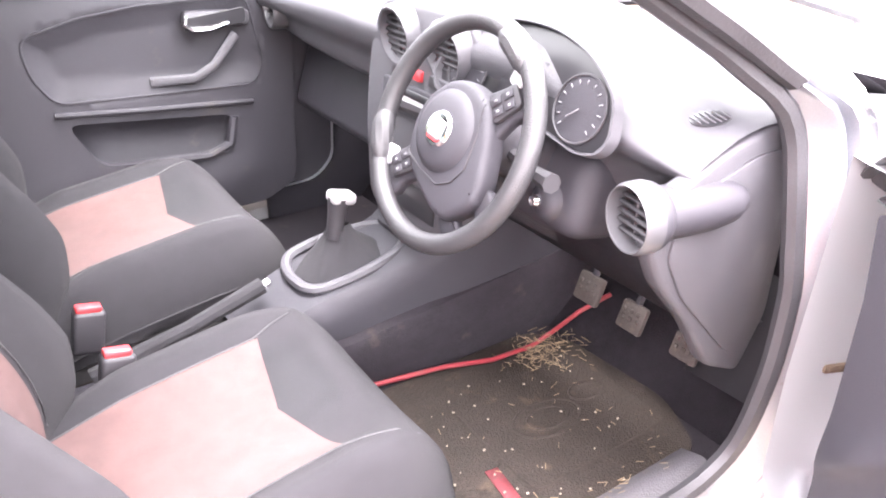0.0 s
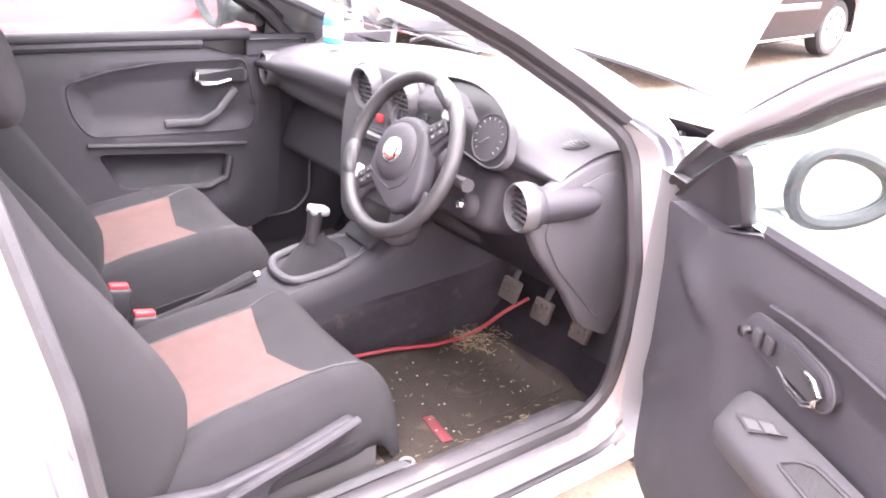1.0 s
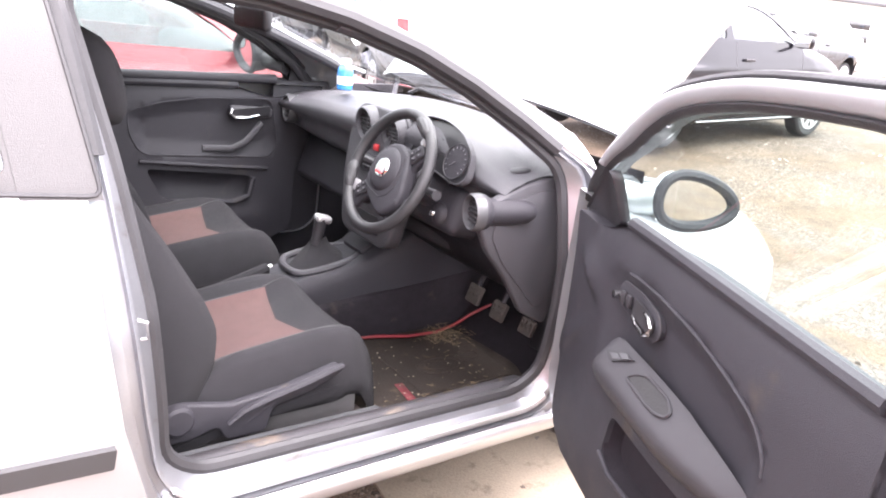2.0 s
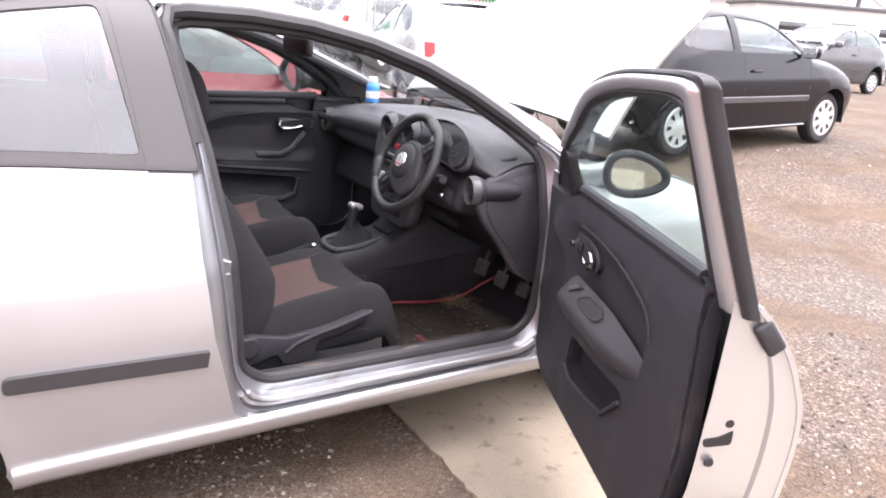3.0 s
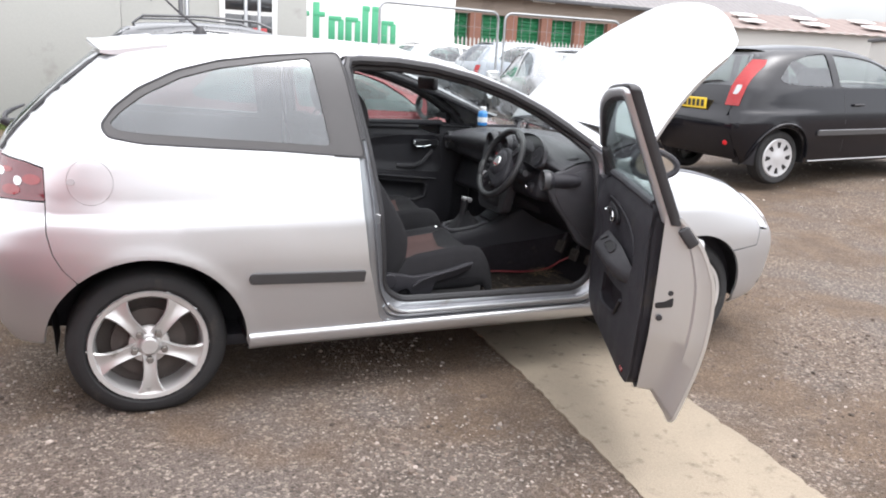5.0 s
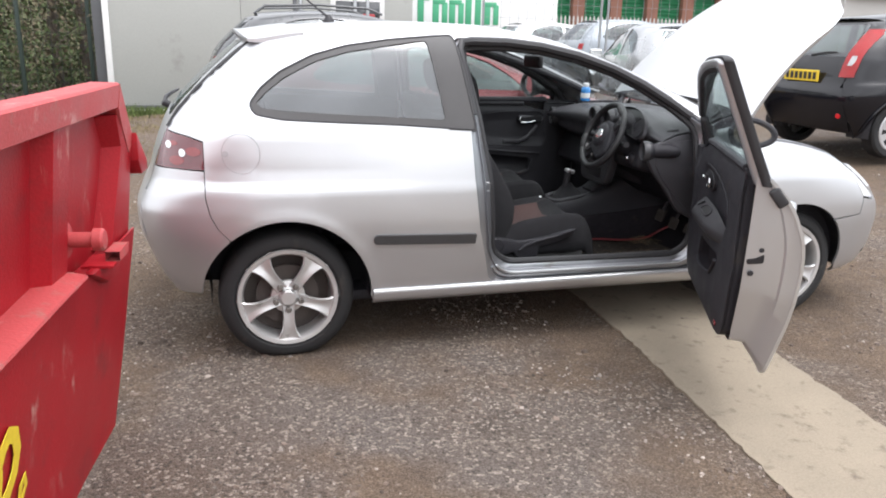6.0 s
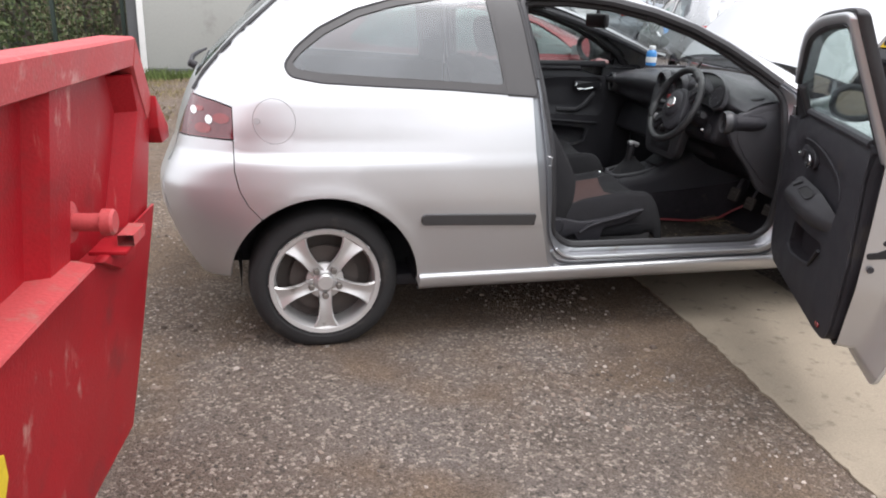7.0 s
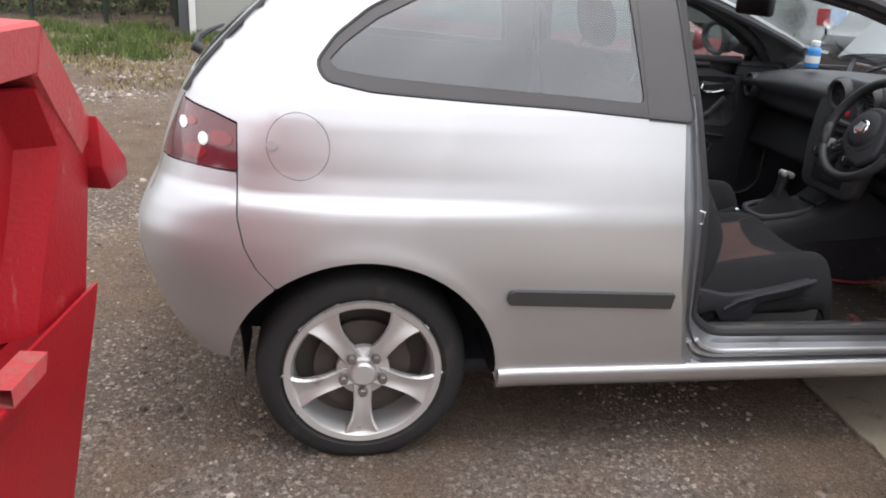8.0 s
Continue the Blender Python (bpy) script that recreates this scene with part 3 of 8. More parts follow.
def end_place(u, v):
    return np.stack([end_x(u, v), u, v], 1)


tailgate = sheet("tailgate", [gate, pane], end_place, end_normal(end_x, -1), 0.03, 0.012, M["silver"], car)
glass = sheet("rear_window", [pane], lambda u, v: np.stack([end_x(u, v) + 0.004, u, v], 1), end_normal(end_x, -1), 0.04, 0.004, M["glass_q"], tailgate, back=M["glass_back"])
glass.visible_shadow = False
for sign in (-1, 1):
    bm = tube([(float(end_x(np.array(y * sign), np.array(z))) + 0.0, y * sign, z) for y, z in
               ((0.562, 0.955), (0.548, 1.02), (0.53, 1.10), (0.50, 1.19), (0.468, 1.26), (0.44, 1.30))], 0.008, 6)
    part("window_rubber", bm, M["seal"], tailgate)
bm = lathe([(0.0, 0), (0.016, 0.002), (0.017, 0.03), (0.008, 0.036), (0, 0.036)], 14, pose(-0.455, -0.12, 1.0, 0, -60, 0))
bm = tube([(-0.475, -0.12, 1.015), (-0.472, -0.08, 1.035), (-0.455, 0.02, 1.045), (-0.43, 0.20, 1.05)], [0.012, 0.010, 0.008, 0.005], 6, bm)
part("rear_wiper", bm, M["black_trim"], tailgate)

bumper = [(-0.612, 0.275), (0.612, 0.275), (0.63, 0.40), (0.62, 0.60), (0.58, 0.70), (-0.58, 0.70), (-0.62, 0.60), (-0.63, 0.40)]
sheet("rear_bumper", [bumper], end_place, end_normal(end_x, -1), 0.025, 0.012, M["silver"], car)


# the bumper's corner, between the tail and the wheel arch
def tail_line(y):
    return [(float(end_x(np.array(y_), np.array(z_))), float(z_)) for y_, z_ in y]


for sign in (-1, 1):
    inner = tail_line([(0.612, 0.275), (0.62, 0.32), (0.63, 0.40), (0.627, 0.50), (0.62, 0.60), (0.60, 0.655), (0.58, 0.70), (0.577, 0.78), (0.572, 0.80)])
    corner = inner + [(-0.42, 0.802), (-0.309, 0.797)] + [(x - 0.004, z) for x, z in SEAM[1:]] + arch(0.0, 0.345, HUB, 130.5, 176, 14)
    sheet("bumper_corner", [corner], side_place(sign), side_normal(sign), 0.02, 0.012, M["silver"], car)
    lamp = tail_line([(0.572, 0.806), (0.575, 0.86), (0.573, 0.925), (0.565, 0.952)]) + [(-0.44, 0.941), (-0.36, 0.926), (-0.308, 0.908), (-0.308, 0.804)]
    tl = sheet("tail_light", [lamp], side_place(sign, -0.003), side_normal(sign), 0.015, 0.02, M["lamp_dark"], car, "smoked red wraparound tail light")
    if sign < 0:
        for cx, cz, r in ((-0.440, 0.893, 0.011), (-0.388, 0.866, 0.012)):
            sheet("bulb_lens", [ellipse(cx, cz, r, r * 1.25, 18)], side_place(sign, -0.006), side_normal(sign), 0.01, 0.004, M["lamp_clear"], tl)
        for cx, cz, r in ((-0.410, 0.836, 0.022), (-0.345, 0.872, 0.022), (-0.42, 0.90, 0.012)):
            sheet("red_lens", [ellipse(cx, cz, r * 1.3, r * 0.8, 18)], side_place(sign, -0.005), side_normal(sign), 0.01, 0.004, M["lamp_red"], tl)

# folded lip along the bottom of the sills
for sign in (-1, 1):
    rows = []
    for x in np.linspace(0.352, 1.965, 24):
        y = float(half_width(x, 0.285))
        rows.append([(x, sign * (y - 0.006), 0.2885), (x, sign * (y + 0.004), 0.2865), (x, sign * (y + 0.011), 0.280), (x, sign * (y + 0.010), 0.268), (x, sign * (y + 0.002), 0.243), (x, sign * (y - 0.018), 0.222), (x, sign * (y - 0.05), 0.220)])
    bm = loft(rows)
    bmesh.ops.recalc_face_normals(bm, faces=bm.faces)
    part("sill_lip", bm, M["silver"], car, "bright folded lip under the sill", 60)

# fuel flap, side moulding, window and pillar trims
flap = sheet("fuel_flap", [ellipse(-0.166, 0.868, 0.0718, 0.0758, 36)], side_place(-1, -0.0005), side_normal(-1), 0.018, 0.012, M["silver"], car, "round silver fuel filler flap")
# Raised satin disc paints the bright glint of the flap's finger recess.
sheet("finger_notch", [ellipse(-0.226, 0.868, 0.013, 0.011, 16)], side_place(-1, -0.004), side_normal(-1), 0.008, 0.003, M["satin"], flap)
for sign in (-1, 1):
    trim = rounded([(0.345, 0.496), (0.785, 0.480), (0.790, 0.522), (0.350, 0.535)], [0.018, 0.004, 0.004, 0.018], 5)
    sheet("side_moulding", [trim], side_place(sign, -0.013), side_normal(sign), 0.02, 0.017, M["moulding"], car, "dark grey rubbing strip")
    sheet("b_pillar_trim", [[(0.672, 0.957), (0.792, 0.951), (0.722, 1.332), (0.622, 1.326)]], side_place(sign, -0.002), side_normal(sign), 0.02, 0.012, M["grey_trim"], car,
          "dark grey pillar cover")
    qg = rounded([(-0.098, 1.062), (-0.078, 1.042), (0.0, 1.032), (0.22, 1.020), (0.46, 1.008), (0.660, 0.996), (0.604, 1.312), (0.45, 1.290), (0.27, 1.26),
                  (0.140, 1.222), (0.018, 1.160), (-0.057, 1.104)], 0.02, 3)
    sheet("window_surround", [QUARTER, qg], side_place(sign, -0.001), side_normal(sign), 0.02, 0.012, M["grey_trim"], car, "dark grey border printed round the glass")
    bm = ring([(x, sign * (float(half_width(x, z)) + 0.0005), z) for x, z in spread(QUARTER, 0.02)], 0.0045, 6)
    part("window_rubber", bm, M["seal"], car)
    g = sheet("quarter_window", [qg], side_place(sign, 0.004), side_normal(sign), 0.03, 0.004, M["glass_q"], car, "fixed rear side window with cloudy reflections", None, M["glass_back"])
    g.visible_shadow = False

# door shuts: painted jamb, rubber seal, sill
def shut_ring(sign, n=140):
    """Points of the gap and the hole matched by their angle from the door's middle."""
    cx, cz = 1.32, 0.72
    out = []
    for loop in (DOOR_GAP, DOOR_HOLE):
        pts = np.array(spread(loop, 0.003))
        ang = np.unwrap(np.arctan2(pts[:, 1] - cz, pts[:, 0] - cx))
        o = np.argsort(ang)
        a = np.linspace(ang.min(), ang.min() + 2 * np.pi, n, endpoint=False)
        out.append(np.stack([np.interp(a, ang[o], pts[o, 0]), np.interp(a, ang[o], pts[o, 1])], 1))
    return out


for sign in (-1, 1):
    gap, hole = shut_ring(sign)
    if np.hypot(*(gap[0] - hole[0])) > 0.3:
        hole = np.roll(hole, 1, 0)
    rows = []
    for t, deep in ((0.0, 0.002), (0.0, 0.009), (0.06, 0.013), (0.26, 0.015), (0.30, 0.033), (0.50, 0.036), (0.54, 0.024), (0.64, 0.028), (0.70, 0.052), (0.92, 0.062), (1.0, 0.085)):
        mid = gap * (1 - t) + hole * t
        rows.append([(float(a), sign * (float(half_width(a, b)) - deep), float(b)) for a, b in mid])
    bm = loft(rows, True)
    bmesh.ops.recalc_face_normals(bm, faces=bm.faces)
    part("door_jamb", bm, M["silver_darkened"], car, "dirty silver door shut, shaded in its colour, with steps along the sill", 60)
    bm = ring([(float(a), sign * (float(half_width(a, b)) - 0.075), float(b)) for a, b in hole], 0.016, 8)
    part("door_seal", bm, M["seal"], car, "dark rubber weather seal round the door opening")
    for t, deep, r in ((0.13, 0.011, 0.0055), (0.40, 0.031, 0.0075), (0.59, 0.022, 0.0065)):
        run = sorted((float(a), float(b)) for a, b in gap * (1 - t) + hole * t if b < 0.375 and 0.885 < a < 1.90)
        bm = tube([(a, sign * (float(half_width(a, b)) - deep), b) for a, b in run], r, 8)
        part("sill_step", bm, M["silver"], car, "bright pressed ridge along the sill")
for sign in (-1, 1):
    gap, hole = shut_ring(sign)
    over = [(a, b) for a, b in gap * 0.62 + hole * 0.38 if b > 0.985]
    over.sort(key=lambda p: math.atan2(p[1] - 0.72, p[0] - 1.32))
    bm = tube([(float(a), sign * (float(half_width(a, b)) - 0.026), float(b)) for a, b in over], 0.020, 8)
    part("roof_seal", bm, M["seal"], car, "thick black rubber along the roof edge")
bm = box(0.008, 0.022, 0.035, (0.832, -0.782, 0.715), 0.003)
bm = tube([(0.836, -0.79, 0.695), (0.855, -0.80, 0.70), (0.855, -0.80, 0.73), (0.836, -0.79, 0.735)], 0.0035, 6, bm)
part("door_striker", bm, M["satin"], car)

# door hinges, check strap and the grime about them
for z in (0.46, 0.74):
    bm = box(0.055, 0.030, 0.050, (1.962, -0.772, z), 0.006, 2)
    bm = lathe([(0, -0.034), (0.011, -0.032), (0.012, 0.032), (0, 0.034)], 12, pose(1.985, -0.797, z), bm)
    part("door_hinge", bm, M["silver_darkened"], car, "grimy silver door hinge")
part("check_strap", box(0.05, 0.09, 0.014, (1.955, -0.80, 0.60), 0.004, 2, (0, 0, -25)), M["grime"], car, "grimy door check strap")
rng = np.random.default_rng(41)
bm = bmesh.new()
for k in range(46):
    z = rng.uniform(0.31, 0.78)
    r = rng.uniform(0.003, 0.010)
    bmesh.ops.create_icosphere(bm, subdivisions=1, radius=r, matrix=Matrix.Translation((1.968 + rng.normal(0, 0.006), -0.782 + rng.normal(0, 0.008), z)) @ Matrix.Diagonal((0.8, 0.8, rng.uniform(1.0, 2.6), 1)))
tagged(part("hinge_grime", bm, M["grime"], None), "brown caked grime along the door's hinge pillar", "grime", kind="stuff")

# front: wings, bumper, bonnet, windscreen, engine bay
for sign in (-1, 1):
    wing = ([(1.985, 0.21), (1.985, 0.60), (1.985, 0.93)] + [(float(x), float(WING_TOP(x)) + 0.004) for x in np.linspace(2.02, 2.74, 16)]
            + [(2.80, 0.70), (2.86, 0.60), (2.84, 0.52)] + arch(AXLE - 0.02, 0.33, HUB, 48, 180, 26) + [(2.11, 0.21)])
    w = sheet("front_wing", [wing], side_place(sign), side_normal(sign), 0.025, 0.012, M["silver"], car)
    bm = loft([[(float(x), sign * (float(half_width(x, float(WING_TOP(x)))) - d), float(WING_TOP(x)) + 0.004 - e) for x in np.linspace(2.02, 2.74, 16)]
               for d, e in ((0, 0), (0.03, -0.006), (0.06, 0.0), (0.07, 0.03))])
    bmesh.ops.recalc_face_normals(bm, faces=bm.faces)
    part("wing_flange", bm, M["silver_darkened"], w)
    lamp = [(2.747, 0.80), (2.85, 0.765), (2.94, 0.725), (2.985, 0.66), (2.955, 0.585), (2.865, 0.605), (2.805, 0.70)]
    sheet("headlight", [lamp], side_place(sign, 0.002), side_normal(sign), 0.02, 0.02, M["lamp_clear"], car, "clear headlight lens")
    corner = [(2.845, 0.515), (2.868, 0.595), (2.955, 0.577), (2.995, 0.655)] + [
        (float(nose_x(np.array(y), np.array(z))), z) for y, z in ((0.60, 0.60), (0.62, 0.50), (0.62, 0.40), (0.61, 0.30), (0.59, 0.2))] + [
        (2.80, 0.19)] + arch(AXLE - 0.02, 0.33, HUB, -2, 46, 12)
    sheet("bumper_corner", [corner], side_place(sign), side_normal(sign), 0.025, 0.012, M["silver"], car)
nose = [(-0.59, 0.2), (0.59, 0.2), (0.62, 0.40), (0.62, 0.50), (0.60, 0.62), (0.5, 0.72), (-0.5, 0.72), (-0.60, 0.62), (-0.62, 0.50), (-0.62, 0.40)]
sheet("front_bumper", [nose], lambda u, v: np.stack([nose_x(u, v), u, v], 1), end_normal(nose_x, 1), 0.03, 0.012, M["silver"], car)

# windscreen and its wipers
rows = []
for x in np.linspace(1.315, 2.12, 20):
    h = float(ROOF(x)) - 0.97
    rows.append([(x, math.copysign(float(SIDE_UP(0.895 + 0.105 * (1 - abs(k) ** 1.6))), k), 0.97 + (0.895 + 0.105 * (1 - abs(k) ** 1.6)) * h) for k in np.linspace(-1, 1, 21)])
bm = loft(rows)
bmesh.ops.recalc_face_normals(bm, faces=bm.faces)
wind = part("windscreen", bm, M["glass"], car, "raked windscreen")
wind.visible_shadow = False
for y0, y1 in ((-0.15, -0.62), (0.42, -0.12)):
    bm = tube([(2.16, y0, 0.965), (2.02, (y0 + y1) / 2, 1.02), (1.99, y1, 1.015)], [0.008, 0.006, 0.005], 6)
    part("wiper", bm, M["black_trim"], car)
# scuttle, engine bay
bm = loft([[(2.10, y, 0.955), (2.17, y, 0.925), (2.24, y, 0.88), (2.26, y, 0.80), (2.30, y, 0.72)] for y in np.linspace(-0.68, 0.68, 15)])
bmesh.ops.solidify(bm, geom=bm.faces[:], thickness=0.012)
part("scuttle", bm, M["black_trim"], car, "black plastic scuttle below the windscreen")
bay = [("engine_cover", (0.42, 0.55, 0.16), (2.62, 0.05, 0.70), "dash_dark"), ("battery", (0.18, 0.26, 0.18), (2.48, 0.50, 0.72), "black_trim"),
       ("coolant_bottle", (0.16, 0.14, 0.16), (2.42, -0.52, 0.75), "white"), ("bay_floor", (0.80, 1.36, 0.30), (2.62, 0.0, 0.42), "dash_dark")]
for nm, size, at, mt in bay:
    part(nm, box(*size, at, 0.025, 3), M[mt], car)
bm = box(0.08, 0.86, 0.05, (2.955, 0, 0.70), 0.02)
part("slam_panel", bm, M["silver_darkened"], car)

# the raised bonnet: built shut about its hinge and turned up
BONNET_UP = pose(2.185, 0, 1.010, 0, -47.5, 0)
def bonnet_pt(a, k):
    reach = 0.95 * a
    half = 0.69 - 0.055 * a - 0.10 * max(0, a - 0.72) ** 2 / 0.08
    cut = 0.19 * abs(k) ** 3 * a
    return (reach - cut, half * k, 0.035 * math.sin(math.pi * min(1, a * 0.9)) - 0.10 * a * a + 0.080 * (1 - k * k) * (0.95 + 0.05 * a) - 0.018 * abs(k) ** 6)
grid = [[bonnet_pt(a, k) for k in np.linspace(-1, 1, 33)] for a in np.linspace(0, 1, 25)]
bm = loft(grid)
bmesh.ops.recalc_face_normals(bm, faces=bm.faces)
if sum(f.normal.z for f in bm.faces) < 0:
    bmesh.ops.reverse_faces(bm, faces=bm.faces)
bmesh.ops.solidify(bm, geom=bm.faces[:], thickness=0.022)
bonnet = part("bonnet", moved(bm, BONNET_UP), M["silver"], car, "silver bonnet propped wide open")
lining = [[(p[0] * 0.86 + 0.05, p[1] * 0.82, p[2] - 0.036) for p in row] for row in grid[2:-2]]
bm = loft(lining)
bmesh.ops.solidify(bm, geom=bm.faces[:], thickness=0.012)
part("bonnet_lining", moved(bm, BONNET_UP), M["dash_dark"], bonnet)
part("warning_label", moved(box(0.006, 0.075, 0.018, (-0.006, -0.10, 0.062), 0.001, 1), BONNET_UP), M["yellow"], bonnet, "small yellow warning label")
for y in (-0.60, 0.60):
    part("bonnet_hinge", tube([(2.20, y, 0.90), (2.21, y, 0.96), (2.215, y * 0.99, 1.03)], 0.010, 6), M["silver_darkened"], car)
part("bonnet_prop", tube([(2.95, 0.45, 0.72), (2.62, 0.48, 1.35)], 0.005, 6), M["silver_darkened"], car)

# roof aerial
bm = lathe([(0, 0), (0.028, 0), (0.026, 0.010), (0.012, 0.028), (0.007, 0.034), (0, 0.034)], 16, pose(0.27, -0.12, 1.38, 0, 0, 0))
bm = tube([(0.27, -0.12, 1.40), (0.18, -0.12, 1.47), (0.06, -0.12, 1.58)], [0.006, 0.0045, 0.003], 6, bm)
part("roof_aerial", bm, M["black_trim"], car, "black whip aerial raked backwards")


# ---- wheels ----
def five_spoke(parent, at, mirror):
    turn = pose(*at, 90 if mirror < 0 else -90, 0, 0)
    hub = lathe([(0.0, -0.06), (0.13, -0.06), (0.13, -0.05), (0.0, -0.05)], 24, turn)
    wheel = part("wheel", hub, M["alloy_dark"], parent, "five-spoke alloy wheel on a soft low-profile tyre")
    prof = [(0.195, -0.20), (0.215, -0.203), (0.255, -0.200), (0.273, -0.187), (0.281, -0.15), (0.282, -0.06), (0.277, -0.024), (0.266, -0.006), (0.244, 0.004),
            (0.222, 0.004), (0.206, -0.008), (0.195, -0.03)]
    bm = lathe(prof, 56)
    moved(bm, turn)
    ground = at[2] - 0.2555
    for v in bm.verts:
        if v.co.z < at[2] - 0.235:
            k = (at[2] - 0.235 - v.co.z) / 0.047
            v.co.z = max(v.co.z * 0.45 + (ground + 0.004) * 0.55, ground - 0.004) if k > 0.2 else v.co.z
            v.co.y += mirror * 0.008 * min(1, k) * (1 if (v.co.y - at[1]) * mirror > -0.1 else -1)
    part("tyre", bm, M["tyre"], wheel)
    bm = lathe([(0.205, -0.012), (0.209, -0.002), (0.206, 0.006), (0.190, 0.004), (0.182, -0.010), (0.183, -0.05), (0.178, -0.16), (0.19, -0.20)], 56, turn)
    rim = part("rim", bm, M["alloy"], wheel)
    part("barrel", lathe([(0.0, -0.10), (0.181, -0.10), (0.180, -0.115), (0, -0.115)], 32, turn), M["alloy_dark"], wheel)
    for i in range(5):
        a = -90 + 72 * i
        rows = []
        for r, w, d, t, c in ((0.03, 0.028, -0.010, 0.030, 0.002), (0.060, 0.025, -0.004, 0.030, 0.003), (0.090, 0.0235, 0.003, 0.028, 0.005), (0.120, 0.0255, 0.006, 0.028, 0.007), (0.148, 0.032, 0.006, 0.026, 0.009),
                              (0.170, 0.042, 0.004, 0.024, 0.010), (0.188, 0.056, 0.001, 0.02, 0.008), (0.203, 0.074, -0.003, 0.016, 0.003)):
            rows.append([(r, -w, d - 0.007), (r, -w * 0.84, d), (r, -w * 0.70, d - 0.001), (r, -w * 0.25, d - c), (r, w * 0.25, d - c), (r, w * 0.70, d - 0.001), (r, w * 0.84, d), (r, w, d - 0.007), (r, w * 0.85, d - t), (r, -w * 0.85, d - t)])
        bm = loft(rows, True, True)
        bmesh.ops.recalc_face_normals(bm, faces=bm.faces)
        part("spoke", moved(bm, turn @ pose(0, 0, 0, 0, 0, a)), M["alloy"], rim, sharp=28)
    part("centre_cap", lathe([(0, 0.012), (0.027, 0.011), (0.033, 0.006), (0.036, -0.006), (0.050, -0.012), (0.070, -0.016), (0.072, -0.03)], 28, turn), M["alloy"], rim)
    for i in range(5):
        a = radians(-90 + 72 * i)
        bm = lathe([(0, 0.016), (0.009, 0.016), (0.0125, 0.012), (0.0130, -0.006)], 6, turn @ pose(0.054 * math.cos(a), 0.054 * math.sin(a), 0))
        part("wheel_bolt", bm, M["bolt"], rim, "dull wheel bolt", 20)
    return wheel


for x in (0, AXLE):
    five_spoke(car, (x, -0.755, HUB), -1)
    five_spoke(car, (x, 0.755, HUB), 1)
# wheel wells and underside
for x in (0.0, AXLE - 0.02):
    for sign in (-1, 1):
        rows = [[(x + r * math.cos(a), sign * min(y, float(half_width(x + r * math.cos(a), HUB + r * math.sin(a))) - 0.012), HUB + r * math.sin(a)) for a in np.linspace(radians(-4), radians(177), 24)] for r, y in ((0.343 if x < 1 else 0.329, 0.79), (0.355, 0.76), (0.36, 0.50), (0.05, 0.50))]
        bm = loft(rows)
        part("wheel_arch_liner", bm, M["black_trim"], car)
bm = box(2.9, 1.30, 0.05, (1.25, 0, 0.215), 0.015)
part("underbody", bm, M["dash_dark"], car)
# dark splash guards behind the rear wheels
for sign in (-1, 1):
    bm = loft([[(-0.328 + 0.022 * k, sign * y, z) for y in np.linspace(0.46, 0.715, 6)] for k, z in ((0.0, 0.50), (0.35, 0.42), (0.8, 0.33), (1.0, 0.235))])
    bmesh.ops.solidify(bm, geom=bm.faces[:], thickness=0.008)
    part("splash_guard", bm, M["black_trim"], car, "black plastic splash guard")

# ---- cabin shell ----
bm = box(1.7, 1.42, 0.03, (1.20, 0, 0.245), 0.008)
part("floor_pan", bm, M["carpet"], car)
bm = loft([[(2.02, y, 0.25), (2.10, y, 0.34), (2.20, y, 0.46), (2.22, y, 0.70), (2.2, y, 0.93)] for y in np.linspace(-0.72, 0.72, 11)])
bmesh.ops.solidify(bm, geom=bm.faces[:], thickness=0.02)
part("bulkhead", bm, M["carpet"], car)
bm = loft([[(-0.32, y, 0.62), (0.10, y, 0.62), (0.13, y, 0.42), (0.60, y, 0.40), (0.64, y, 0.24)] for y in np.linspace(-0.62, 0.62, 7)])
bmesh.ops.solidify(bm, geom=bm.faces[:], thickness=0.02)
part("boot_floor", bm, M["carpet"], car)
# inner side linings behind the doors: lower panel and the trims of the two pillars
for sign in (-1, 1):
    for nm, loop in (("side_lining", [(-0.30, 0.64), (0.30, 0.64), (0.42, 0.36), (0.84, 0.36), (0.80, 0.965), (0.30, 0.985), (0.0, 0.998), (-0.20, 1.01), (-0.30, 1.0)]),
                     ("pillar_lining", [(0.675, 0.972), (0.79, 0.968), (0.735, 1.27), (0.622, 1.27)]),
                     ("pillar_lining", [(-0.29, 1.02), (-0.11, 1.02), (-0.02, 1.16), (0.14, 1.24), (0.12, 1.27), (-0.06, 1.22), (-0.2, 1.12)])):
        sheet(nm, [loop], side_place(sign, 0.052), side_normal(-sign), 0.03, 0.008, M["dash_dark"], car)
rows = []
for x in np.linspace(-0.04, 1.33, 24):
    h = float(ROOF(x)) - 0.97
    rows.append([(x, 0.55 * k * float(TAIL_IN(max(x + 0.12, 0.02))) , 0.97 + h * (0.93 - 0.07 * abs(k) ** 2)) for k in np.linspace(-1, 1, 15)])
part("headlining", loft(rows), M["headliner"], car)
for sign in (-1, 1):
    pts = [(x, sign * (float(SIDE_UP(0.80)) - 0.055), 0.97 + 0.83 * (float(ROOF(x)) - 0.97)) for x in np.linspace(1.30, 1.98, 12)]
    part("a_pillar_trim", tube([(x, y, z - 0.016) for x, y, z in pts], 0.022, 10), M["dash"], car)
bm = box(0.03, 0.22, 0.065, (1.36, 0.02, 1.215), 0.014, 3)
bm = tube([(1.36, 0.02, 1.24), (1.37, 0.02, 1.29)], 0.01, 8, bm)
part("rear_view_mirror", bm, M["black_trim"], car)


